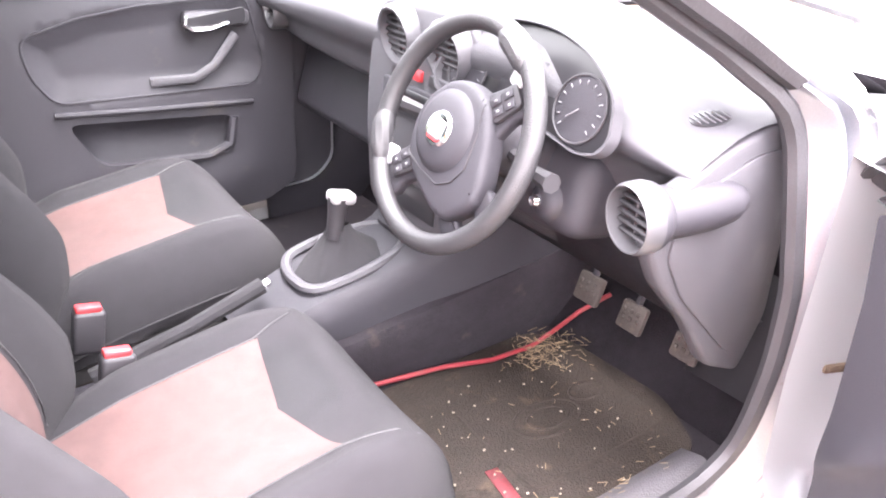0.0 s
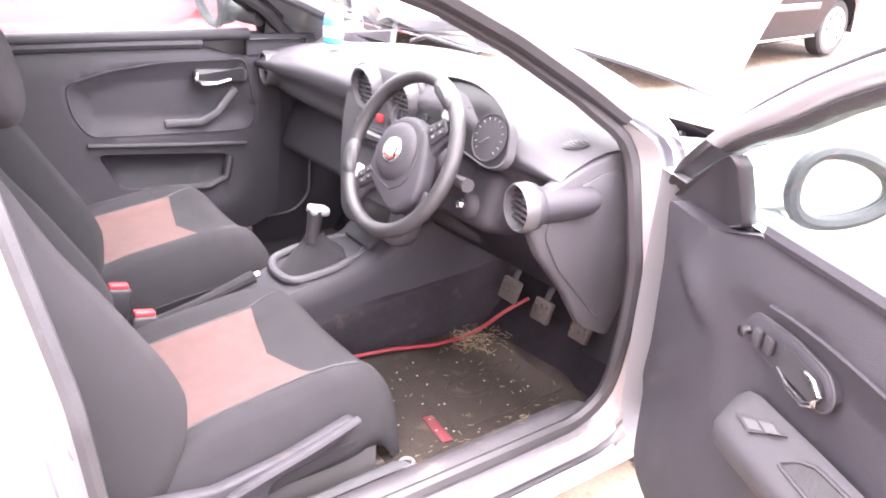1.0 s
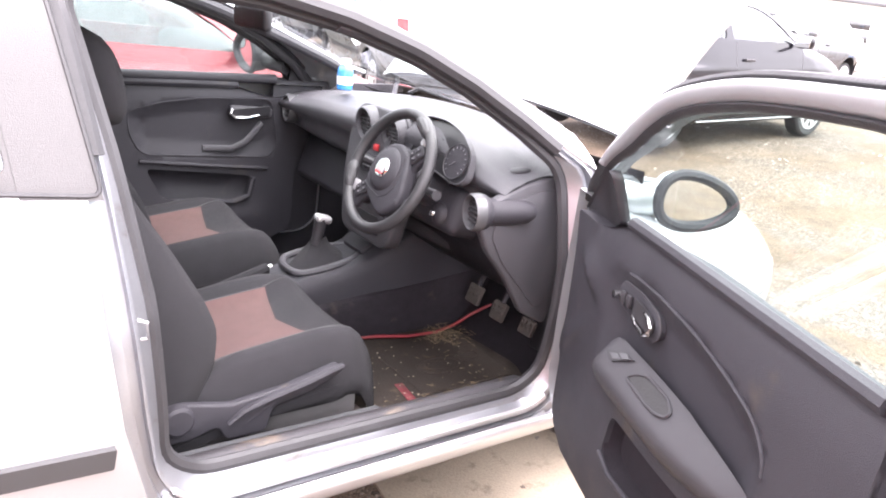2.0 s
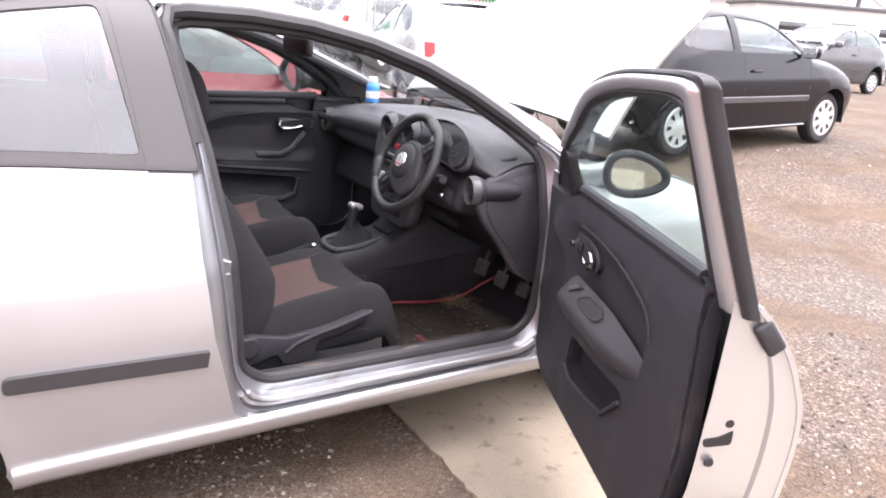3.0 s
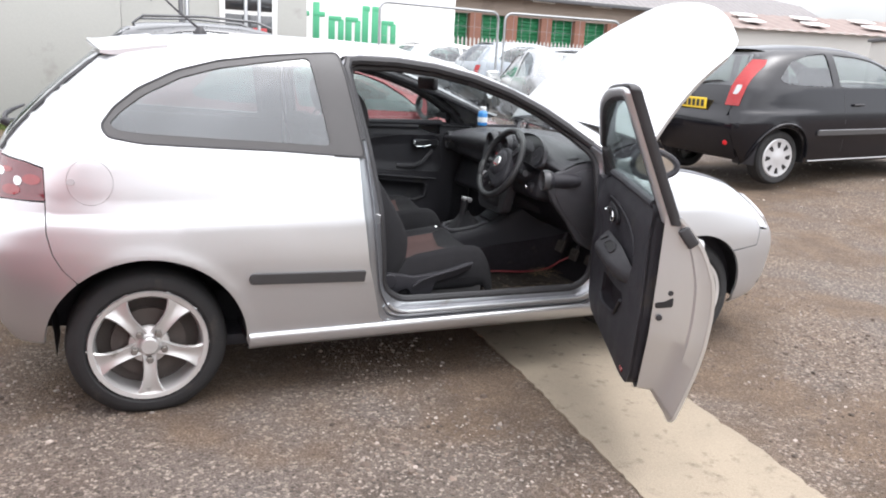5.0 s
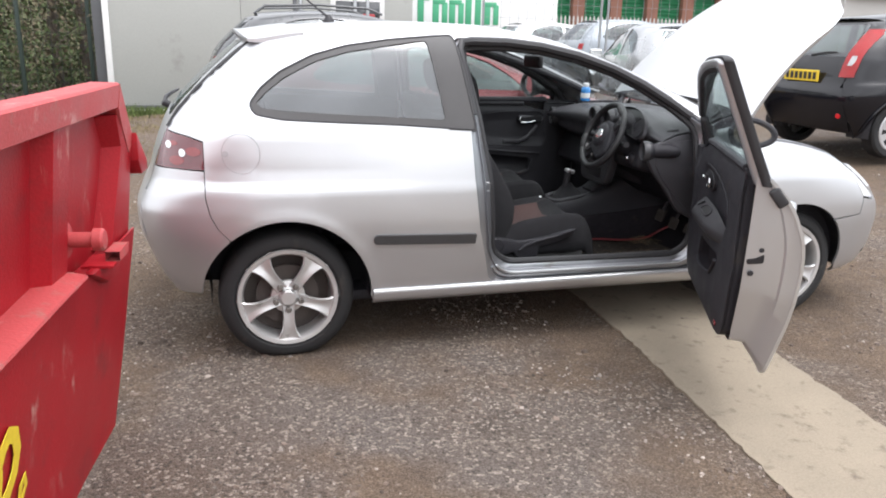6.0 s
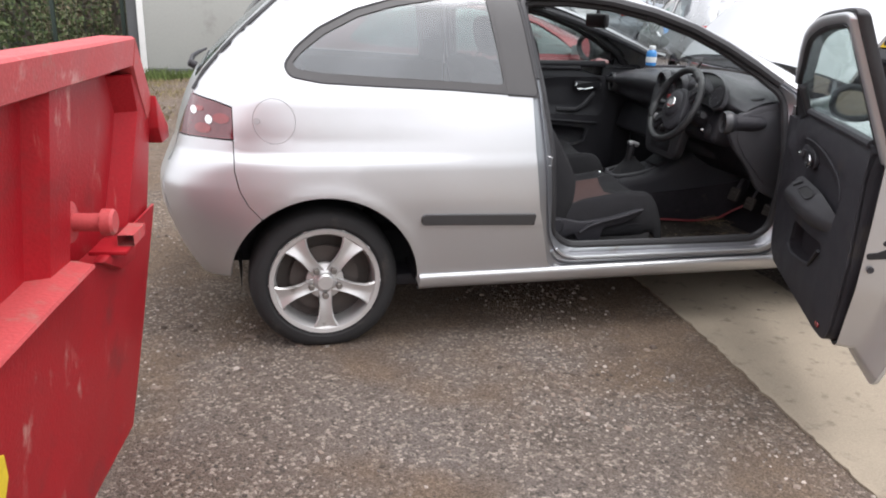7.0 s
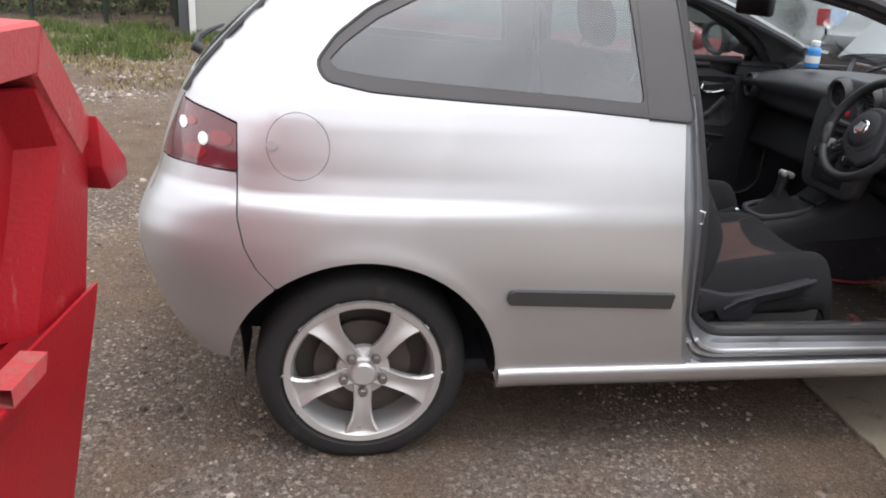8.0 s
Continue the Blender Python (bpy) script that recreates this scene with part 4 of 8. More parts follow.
# ---- seats ----
CREST = smooth_curve((0.38, 0.42, 0.50, 0.56, 0.63, 0.70, 0.78, 0.86, 0.93, 0.99), (1.015, 1.036, 1.066, 1.070, 1.048, 1.010, 0.963, 0.912, 0.878, 0.850))
HOLLOW = smooth_curve((0.38, 0.50, 0.60, 0.72, 0.86, 0.99), (0.985, 0.978, 0.955, 0.910, 0.850, 0.805))


def seat(parent, cy, label, ahead=0.0, lift=0.0):
    """Front bucket seat: cushion with full bolsters and a notched red insert, winged backrest, head restraint."""
    outer = -1 if cy < 0 else 1

    def top(x, k):
        e = abs(k)
        rise = min(1.0, max(0.0, (x - 0.96) / 0.16)) * (1 - 0.80 * min(1.0, max(0.0, (x - 1.33) / 0.13)) ** 1.3)
        bolster = 0.040 * math.exp(-((e - 0.78) / 0.20) ** 2) * rise
        dish = -0.010 * math.exp(-(e / 0.5) ** 2)
        roll = -0.105 * max(0.0, (e - 0.80) / 0.20) ** 2.0
        nose = -0.125 * max(0.0, (x - 1.400) / 0.105) ** 2.2
        return 0.436 + 0.17 * (x - 1.0) * (1 - 0.45 * (x - 1.0)) + bolster + dish + roll + nose
    rows = []
    for x in np.linspace(0.93, 1.505, 30):
        w = 0.252 * (1 - 0.20 * max(0.0, (x - 1.34) / 0.165) ** 2.2)
        row = [(x + 0.012 * (1 - k * k) * max(0.0, (x - 1.3) / 0.2), cy + w * k, top(x, k)) for k in np.linspace(-1, 1, 33)]
        rows.append(row + [(x - 0.01, cy + w * 0.99, top(x, 1) - 0.03), (x - 0.02, cy + w * 0.93, 0.335), (x - 0.02, cy - w * 0.93, 0.335), (x - 0.01, cy - w * 0.99, top(x, -1) - 0.03)])
    bm = loft(rows, True, True)
    bmesh.ops.recalc_face_normals(bm, faces=bm.faces)
    base = part("seat", bm, M["cloth"], parent, label, 60)

    # red insert, notched along its front edge
    def zig(k):
        return 1.304 + 0.034 * abs(k) ** 0.9
    rows = []
    for t in np.linspace(0, 1, 16):
        rows.append([((1 - t) * 0.97 + t * zig(k), cy + 0.152 * k, top((1 - t) * 0.97 + t * zig(k), k * 0.60) + 0.0025) for k in np.linspace(-1, 1, 21)])
    bm = loft(rows)
    bmesh.ops.recalc_face_normals(bm, faces=bm.faces)
    bmesh.ops.solidify(bm, geom=bm.faces[:], thickness=0.004)
    part("insert", bm, M["cloth_red"], base, "dull red cloth panel", 50)
    # seams round the cushion's bolsters
    for s_ in (-1, 1):
        line = [(x, cy + s_ * 0.153, top(x, 0.61) + 0.002) for x in np.linspace(1.0, 1.33, 10)]
        line += [(1.33 + 0.11 * t, cy + s_ * (0.153 + 0.035 * t), top(1.33 + 0.11 * t, 0.61 + 0.16 * t) + 0.001) for t in (0.35, 0.7, 1.0)]
        part("seam", tube(line, 0.0016, 5), M["seal"], base)
        part("piping", tube([(x, cy + s_ * 0.2515, top(x, 1.0) - 0.002) for x in np.linspace(0.96, 1.36, 10)], 0.003, 5), M["cloth"], base)
    # backrest: hollow middle between two wings
    def girth(z):
        return 0.262 * (1 - 0.26 * max(0.0, (z - 0.70) / 0.29) ** 1.8)

    def wing(z, k):
        e = abs(k)
        x = float(HOLLOW(z)) + (float(CREST(z)) - float(HOLLOW(z))) * math.exp(-((e - 0.80) / 0.19) ** 2)
        return x - 0.085 * max(0.0, (e - 0.84) / 0.16) ** 2
    rows = []
    for z in np.linspace(0.385, 0.995, 30):
        w = girth(z) * (1 - 0.13 * max(0.0, (z - 0.955) / 0.04) ** 2)
        h = max(0.0, (z - 0.95) / 0.045)
        front = [(wing(z, k) - 0.03 * h * h, cy + w * k, z) for k in np.linspace(-1, 1, 33)]
        deep = float(HOLLOW(z)) - 0.125 + 0.03 * h
        rows.append(front + [(deep + 0.06, cy + w * 0.99, z), (deep + 0.008, cy + w * 0.85, z), (deep, cy, z), (deep + 0.008, cy - w * 0.85, z), (deep + 0.06, cy - w * 0.99, z)])
    bm = loft(rows, True, True)
    bmesh.ops.recalc_face_normals(bm, faces=bm.faces)
    part("backrest", bm, M["cloth"], base, "", 60)
    rows = [[(wing(z, k * 0.58) + 0.0025, cy + girth(z) * 0.58 * k, z) for k in np.linspace(-1, 1, 15)] for z in np.linspace(0.45, 0.84, 16)]
    bm = loft(rows)
    bmesh.ops.recalc_face_normals(bm, faces=bm.faces)
    bmesh.ops.solidify(bm, geom=bm.faces[:], thickness=0.004)
    part("back_insert", bm, M["cloth_red"], base, "dull red cloth panel", 50)
    for s_ in (-1, 1):
        part("seam", tube([(wing(z, 0.60) + 0.002, cy + s_ * girth(z) * 0.60, z) for z in np.linspace(0.47, 0.93, 12)], 0.0016, 5), M["seal"], base)
    # head restraint on two posts
    rows = []
    for k in np.linspace(-0.99, 0.99, 15):
        f = (1 - abs(k) ** 2.6) ** 0.5
        mid, deep, wide = 0.868 - 0.020 * k, 0.052 * f + 0.004, 0.128 * f ** 0.7 + 0.004
        rows.append([(mid + deep * math.copysign(abs(math.cos(a)) ** 0.8, math.cos(a)), cy + wide * math.copysign(abs(math.sin(a)) ** 0.8, math.sin(a)), 1.088 + 0.098 * k) for a in np.linspace(0, 2 * math.pi, 28, endpoint=False)])
    bm = loft(rows, True, True)
    bmesh.ops.recalc_face_normals(bm, faces=bm.faces)
    part("headrest", bm, M["cloth"], base)
    for s_ in (-1, 1):
        part("headrest_post", tube([(0.80, cy + 0.06 * s_, 0.95), (0.862, cy + 0.06 * s_, 1.03)], 0.006, 8), M["chrome"], base)
    # plinth, runners, side cover, lever and recliner
    part("seat_rail", box(0.47, 0.36, 0.085, (1.20, cy, 0.297), 0.012), M["dash_dark"], base)
    for s_ in (-1, 1):
        part("runner", box(0.52, 0.035, 0.03, (1.20, cy + 0.20 * s_, 0.268), 0.006), M["alloy_dark"], base)
        part("runner_side", box(0.44, 0.006, 0.075, (1.21, cy + 0.225 * s_, 0.305), 0.003), M["grey_trim"], base, "grey steel side of the seat frame")
    cover = rounded([(0.0, 0.345), (0.0, 0.425), (0.06, 0.437), (0.17, 0.413), (0.30, 0.428), (0.435, 0.462), (0.448, 0.440), (0.36, 0.402), (0.27, 0.385), (0.255, 0.325), (0.16, 0.325), (0.14, 0.365), (0.08, 0.345)], 0.016, 4)
    bm = prism(cover, 0.024, pose(0.915, cy + outer * 0.262 + 0.012, 0, 90, 0, 0), 0.006, 3)
    part("side_cover", bm, M["dash_dark"], base)
    y = cy + outer * 0.283
    bm = tube([(1.075, y, 0.372), (1.11, y, 0.398), (1.17, y - outer * -0.003, 0.418), (1.26, y, 0.436), (1.355, y, 0.462)], [0.007, 0.010, 0.011, 0.011, 0.009], 8, None, True, 0.75)
    part("height_lever", bm, M["dash_dark"], base)
    part("recliner_knob", lathe([(0, 0.022), (0.028, 0.021), (0.034, 0.016), (0.035, 0.0)], 20, pose(0.965, cy + outer * 0.270, 0.405, 90 if outer < 0 else -90, 0, 0)), M["dash_dark"], base)
    for o in (base, *base.children_recursive):
        o.data.transform(pose(ahead, 0, lift))
    return base


seat(car, -0.338, "driver's seat in black cloth with a dull red centre panel")
seat(car, 0.362, "passenger seat in black cloth with a dull red centre panel", 0.055, 0.033)
# rear bench
rows = []
for x, z in ((0.62, 0.40), (0.62, 0.47), (0.56, 0.50), (0.30, 0.47), (0.14, 0.49)):
    rows.append([(x, y, z) for y in np.linspace(-0.60, 0.60, 9)])
bm = loft(rows)
bmesh.ops.solidify(bm, geom=bm.faces[:], thickness=0.05)
bench = part("rear_bench", bm, M["cloth"], car)
bm = box(0.13, 1.20, 0.56, (0.03, 0, 0.72), 0.05, 4, (0, -22, 0))
part("bench_back", bm, M["cloth"], bench)
for y in (-0.36, 0.36):
    part("headrest", box(0.08, 0.24, 0.15, (-0.10, y, 1.05), 0.035, 4, (0, -20, 0)), M["cloth"], bench)

# seat belt buckles and handbrake
for x, y, z in ((1.127, -0.095, 0.50), (1.12, 0.075, 0.495)):
    bm = box(0.055, 0.030, 0.085, (x, y, z - 0.045), 0.008, 3, (0, 12, 0))
    b = part("belt_buckle", bm, M["black_trim"], car)
    part("red_button", box(0.044, 0.022, 0.012, (x + 0.008, y, z + 0.001), 0.004, 2, (0, 12, 0)), M["red_button"], b, "red release button")
bm = box(0.85, 0.17, 0.10, (1.22, -0.005, 0.30), 0.03, 3)
part("centre_tunnel", bm, M["dash_dark"], car)
bm = tube([(1.10, 0.0, 0.40), (1.28, 0.0, 0.440), (1.425, 0.0, 0.483)], [0.018, 0.015, 0.017], 10)
hb = part("handbrake", bm, M["cloth"], car, "black handbrake lever")
part("brake_button", lathe([(0, 0.012), (0.008, 0.010), (0.009, 0)], 10, pose(1.43, 0, 0.484, 0, 70, 0)), M["chrome"], hb)

# ---- dashboard, made across the car as one long moulded form ----
def dash_section(y):
    """Top edge at the screen, brow, face and knee edge at a width."""
    side = min(1.0, abs(y) / 0.72)
    brow = 0.050 * math.exp(-((y + 0.37) / 0.17) ** 2)
    back = 0.06 * side ** 3
    drop = 0.070 * side ** 2.2
    tuck = 0.055 * min(1.0, max(0.0, (y - 0.06) / 0.08))
    return [(2.10 - 0.16 * side ** 2, 0.985 - drop), (1.98 - 0.10 * side ** 2, 0.988 - drop), (1.86 - 0.03 * side, 0.983 + brow * 0.6 - drop), (1.76 + back * 0.3, 0.965 + brow - drop),
            (1.715 + back * 0.4, 0.945 + brow * 0.9 - drop), (1.705 + back * 0.5, 0.915 + brow * 0.3 - drop * 0.6), (1.735 + back * 0.6, 0.86), (1.752 + back, 0.808), (1.775 + back + tuck, 0.775), (1.80 + back + tuck, 0.68), (1.86 + back + tuck, 0.60), (1.98, 0.58)]


rows = []
for y in np.linspace(-0.690, 0.715, 61):
    rows.append([(x, y, z) for x, z in dash_section(y)])
bm = loft(rows)
bmesh.ops.recalc_face_normals(bm, faces=bm.faces)
bmesh.ops.subdivide_edges(bm, edges=[e for e in bm.edges if abs(e.verts[0].co.y - e.verts[1].co.y) < 1e-6], cuts=2, smooth=1.0, use_grid_fill=True)
dash = part("dashboard", bm, M["dash"], car, "grained grey dashboard with round vents", 60)


def round_vent(at, turn, r, ringmat="satin", fins=6, slim=0.0):
    """A round air vent: ring, dark well and slanted fins."""
    m = pose(*at, *turn)
    bm = lathe([(r * (0.76 + slim), -0.03), (r * (0.78 + slim), 0.000), (r * (0.84 + 0.6 * slim), 0.010), (r * 0.93, 0.011), (r * 1.01, 0.004), (r * 1.02, -0.03 + 0.16 * slim)], 36, m)
    v = part("round_vent", bm, M[ringmat], dash, "round air vent with dark fins")
    part("well", lathe([(0, -0.022), (r * 0.82, -0.022), (r * 0.82, -0.03), (0, -0.03)], 24, m), M["screen"], v)
    for i in range(fins):
        k = -0.8 + 1.6 * (i + 0.5) / fins
        w = r * 0.78 * math.sqrt(max(0.05, 1 - k * k * 0.92))
        bm = box(2 * w, r * 0.07, 0.008, (0, r * 0.80 * k, -0.004), 0.0015, 1, (20, 0, 0))
        part("fin", moved(bm, m), M["black_trim"], v)
    part("vane", moved(box(r * 0.08, r * 1.3, 0.014, (0, 0, -0.010), 0.002, 1), m), M["black_trim"], v)
    return v


# centre stack
stack = rounded([(-0.140, 0.0), (0.140, 0.0), (0.175, 0.16), (0.180, 0.28), (0.150, 0.405), (-0.150, 0.405), (-0.180, 0.28), (-0.175, 0.16)], [0.05, 0.05, 0.05, 0.05, 0.10, 0.10, 0.05, 0.05], 6)
m_stack = pose(1.722, -0.125, 0.590, 90, 0, -90) @ pose(0, 0, 0, -6, 0, 0)
st = part("centre_console_face", prism(stack, 0.05, m_stack, 0.012, 3), M["dash"], dash)
round_vent((1.697, -0.062, 0.936), (96, 0, -92), 0.055, "dash")
round_vent((1.697, -0.212, 0.936), (96, 0, -92), 0.055, "dash")
part("radio", moved(box(0.215, 0.058, 0.012, (0, 0.235, 0.052), 0.005), m_stack), M["dash_dark"], st)
part("radio_display", moved(box(0.09, 0.014, 0.004, (0.0, 0.250, 0.059), 0.001, 1), m_stack), M["screen"], st)
for i in range(6):
    part("radio_button", moved(box(0.018, 0.009, 0.006, (-0.065 + 0.026 * i, 0.222, 0.059), 0.002, 1), m_stack), M["black_trim"], st)
part("hazard_switch", moved(box(0.026, 0.020, 0.010, (0.0, 0.285, 0.052), 0.004), m_stack), M["red_button"], st, "red hazard light switch")
for k in (-0.06, 0.06):
    part("rocker_switch", moved(box(0.05, 0.020, 0.008, (k, 0.285, 0.052), 0.003), m_stack), M["black_trim"], st)
for k in (-0.08, 0.0, 0.08):
    part("heater_knob", lathe([(0, 0.022), (0.017, 0.022), (0.019, 0.018), (0.023, 0.0)], 20, m_stack @ pose(k, 0.135, 0.05)), M["black_trim"], st)
    part("knob_mark", moved(box(0.003, 0.014, 0.002, (k, 0.143, 0.0735), 0.0005, 1), m_stack), M["marks"], st)
part("cubby", moved(box(0.17, 0.055, 0.006, (0, 0.06, 0.050), 0.002), m_stack), M["screen"], st)

# instrument panel: a half moon under the brow, with two ringed dials
m_cl = pose(1.720, -0.385, 0.926, 90, 0, -90) @ pose(0, 0, 0, -20, 0, 0)
moon = [(-0.194, -0.030), (-0.180, 0.026), (-0.115, 0.066), (-0.035, 0.084), (0.045, 0.084), (0.120, 0.064), (0.180, 0.022), (0.193, -0.030), (0.180, -0.052), (0.145, -0.062),
        (0.090, -0.052), (0.045, -0.046), (-0.045, -0.046), (-0.090, -0.052), (-0.145, -0.062), (-0.182, -0.052)]
moon = rounded(moon, 0.03, 4)
cl = part("instrument_panel", prism(moon, 0.010, m_cl, 0.003), M["screen"], dash, "dark instrument panel with two round dials")
bm = loft([[m_cl @ Vector((x * k, y * k, z)) for x, y in moon] for k, z in ((0.99, 0.008), (1.015, 0.020), (1.04, 0.020), (1.06, 0.004))], True)
bmesh.ops.recalc_face_normals(bm, faces=bm.faces)
part("cowl_rim", bm, M["dash"], cl)
for k in (-0.126, 0.126):
    part("dial_face", prism(ellipse(k, -0.006, 0.045, 0.045, 32), 0.002, m_cl @ pose(0, 0, 0.0105), 0.0005, 1), M["dash_dark"], cl)
    part("dial_ring", ring([m_cl @ Vector((x, y, 0.013)) for x, y in ellipse(k, -0.006, 0.047, 0.047, 36)], 0.0020, 6), M["arm"], cl)
    for i in range(13):
        a = radians(225 - 22.5 * i)
        part("dial_mark", moved(box(0.006, 0.0014, 0.0012, (k + 0.037 * math.cos(a), -0.006 + 0.037 * math.sin(a), 0.0135), 0, 1, (0, 0, math.degrees(a))), m_cl), M["vent_ring"], cl)
    part("dial_hand", moved(box(0.026, 0.0018, 0.002, (k - 0.009, -0.014, 0.0145), 0.0008, 1, (0, 0, 40)), m_cl), M["vent_ring"], cl)
part("display", moved(box(0.090, 0.062, 0.003, (0, 0.008, 0.0115), 0.002, 1), m_cl), M["dash_dark"], cl)

# driver's outer vent pod, demister, end cap, knee panel
bm = lathe([(0.0, -0.168), (0.018, -0.163), (0.028, -0.145), (0.0335, -0.11), (0.0350, -0.07), (0.0355, -0.034), (0.0400, -0.028), (0.0440, -0.022), (0.0450, -0.012)], 32, pose(1.664, -0.667, 0.836, 0, -90, -12))
part("vent_pod", bm, M["dash_dark"], dash)
round_vent((1.660, -0.666, 0.836), (90, 0, -102), 0.046, "pod_ring", 5, 0.09)
round_vent((1.738, 0.580, 0.875), (90, 0, -98), 0.052, "pod_ring")
m_d = Matrix.Translation((1.815, -0.640, 0.9275)) @ Vector((-0.24, -0.186, 1.0)).to_track_quat("Z", "Y").to_matrix().to_4x4() @ pose(0, 0, 0, 0, 0, 30)
dv = part("demister_vent", moved(prism(ellipse(0, 0, 0.028, 0.0165, 28), 0.003, None, 0.001), m_d), M["screen"], dash, "small oval slotted demister vent")
for i in range(6):
    part("slot_bar", moved(box(0.0026, 0.031 - 0.0042 * abs(i - 2.5), 0.003, (-0.021 + 0.0084 * i, 0, 0.0032), 0.0008, 1, (0, 0, 22)), m_d), M["dash"], dv)
knee = rounded([(1.665, 0.80), (1.70, 0.735), (1.78, 0.645), (1.845, 0.55), (1.93, 0.505), (1.975, 0.60), (1.965, 0.915), (1.90, 0.924), (1.80, 0.905), (1.70, 0.868)], 0.015, 3)
panel = rounded([(1.725, 0.852), (1.85, 0.888), (1.935, 0.886), (1.94, 0.58), (1.885, 0.560), (1.745, 0.705), (1.70, 0.78)], 0.018, 3)
part("dash_end_panel", prism(knee, 0.030, pose(0, -0.664, 0, 90, 0, 0), 0.008, 3), M["dash"], dash, "smooth grey end panel above the footwell")
part("end_plate", prism(panel, 0.006, pose(0, -0.692, 0, 90, 0, 0), 0.004, 2), M["dash"], dash)
bm = loft([[(1.775, y, 0.78), (1.80, y, 0.68), (1.85, y, 0.60), (1.94, y, 0.545)] for y in np.linspace(-0.66, -0.16, 9)])
bmesh.ops.solidify(bm, geom=bm.faces[:], thickness=0.015)
part("knee_panel", bm, M["dash_dark"], dash)
bm = box(0.06, 0.50, 0.17, (1.845, 0.37, 0.69), 0.025, 4, (0, 18, 0))
part("glovebox", bm, M["dash_dark"], dash)

# column, ignition lock, stalks, wheel
lean = 24
m_w = pose(1.590, -0.374, 0.873, 0, -90 + lean, 0)
bm = loft([[(1.612 + t, -0.374 + r * math.cos(a), 0.872 - 0.43 * t + 0.85 * r * math.sin(a)) for a in np.linspace(0, 2 * math.pi, 20, endpoint=False)] for t, r in ((0.0, 0.045), (0.03, 0.062), (0.12, 0.072), (0.20, 0.075))], True)
bmesh.ops.recalc_face_normals(bm, faces=bm.faces)
part("column_shroud", bm, M["dash_dark"], dash)
bm = lathe([(0, 0.012), (0.010, 0.012), (0.011, 0.008), (0.019, 0.006), (0.026, 0.002), (0.032, -0.006), (0.034, -0.03)], 24, pose(1.702, -0.458, 0.770, 0, -80, -12))
part("column_cowl", box(0.17, 0.27, 0.135, (1.797, -0.395, 0.768), 0.035, 4, (0, 14, 0)), M["dash_dark"], dash, "dark plastic cowl round the steering column")
ig = part("ignition_lock", bm, M["dash_dark"], dash)
part("lock_barrel", lathe([(0, 0.018), (0.008, 0.017), (0.0095, 0.010)], 16, pose(1.700, -0.459, 0.770, 0, -80, -12)), M["chrome"], ig, "chrome key barrel")
for y0, y1, z1 in ((-0.43, -0.555, 0.845), (-0.30, -0.18, 0.855)):
    bm = tube([(1.66, y0, 0.845), (1.64, (y0 + y1) / 2, z1), (1.625, y1, z1 + 0.005)], [0.010, 0.010, 0.014], 8)
    part("stalk", bm, M["black_trim"], dash)

sw_rim = ring([m_w @ Vector((0.163 * math.cos(a), 0.163 * math.sin(a), 0)) for a in np.linspace(0, 2 * math.pi, 72, endpoint=False)], 0.0155, 14)
sw = part("steering_wheel", sw_rim, M["leather"], car, "three-spoke leather steering wheel with a silver badge")
m_t = m_w @ pose(0, 0, 0, 0, 0, 40)
lobe = rounded([(0.052, -0.060), (0.070, -0.030), (0.074, 0.0), (0.070, 0.030), (0.052, 0.060), (0.010, 0.088), (-0.040, 0.082), (-0.105, 0.052), (-0.128, 0.030), (-0.128, -0.030), (-0.105, -0.052), (-0.040, -0.082), (0.010, -0.088)], 0.03, 4)
boss = part("airbag_boss", prism(lobe, 0.040, m_t @ pose(0, 0, -0.030), 0.012, 4), M["dash_dark"], sw)
part("boss_cap", lathe([(0, 0.022), (0.030, 0.0215), (0.048, 0.019), (0.058, 0.014), (0.062, 0.008)], 40, m_w), M["dash_dark"], boss, "round raised cap of the airbag")
part("boss_seam", tube([m_t @ Vector((x, y, 0.0105)) for x, y in ((0.000, -0.080), (-0.035, -0.060), (-0.072, -0.030), (-0.080, 0.0), (-0.072, 0.030), (-0.035, 0.060), (0.000, 0.080))], 0.0013, 6), M["black_trim"], boss)
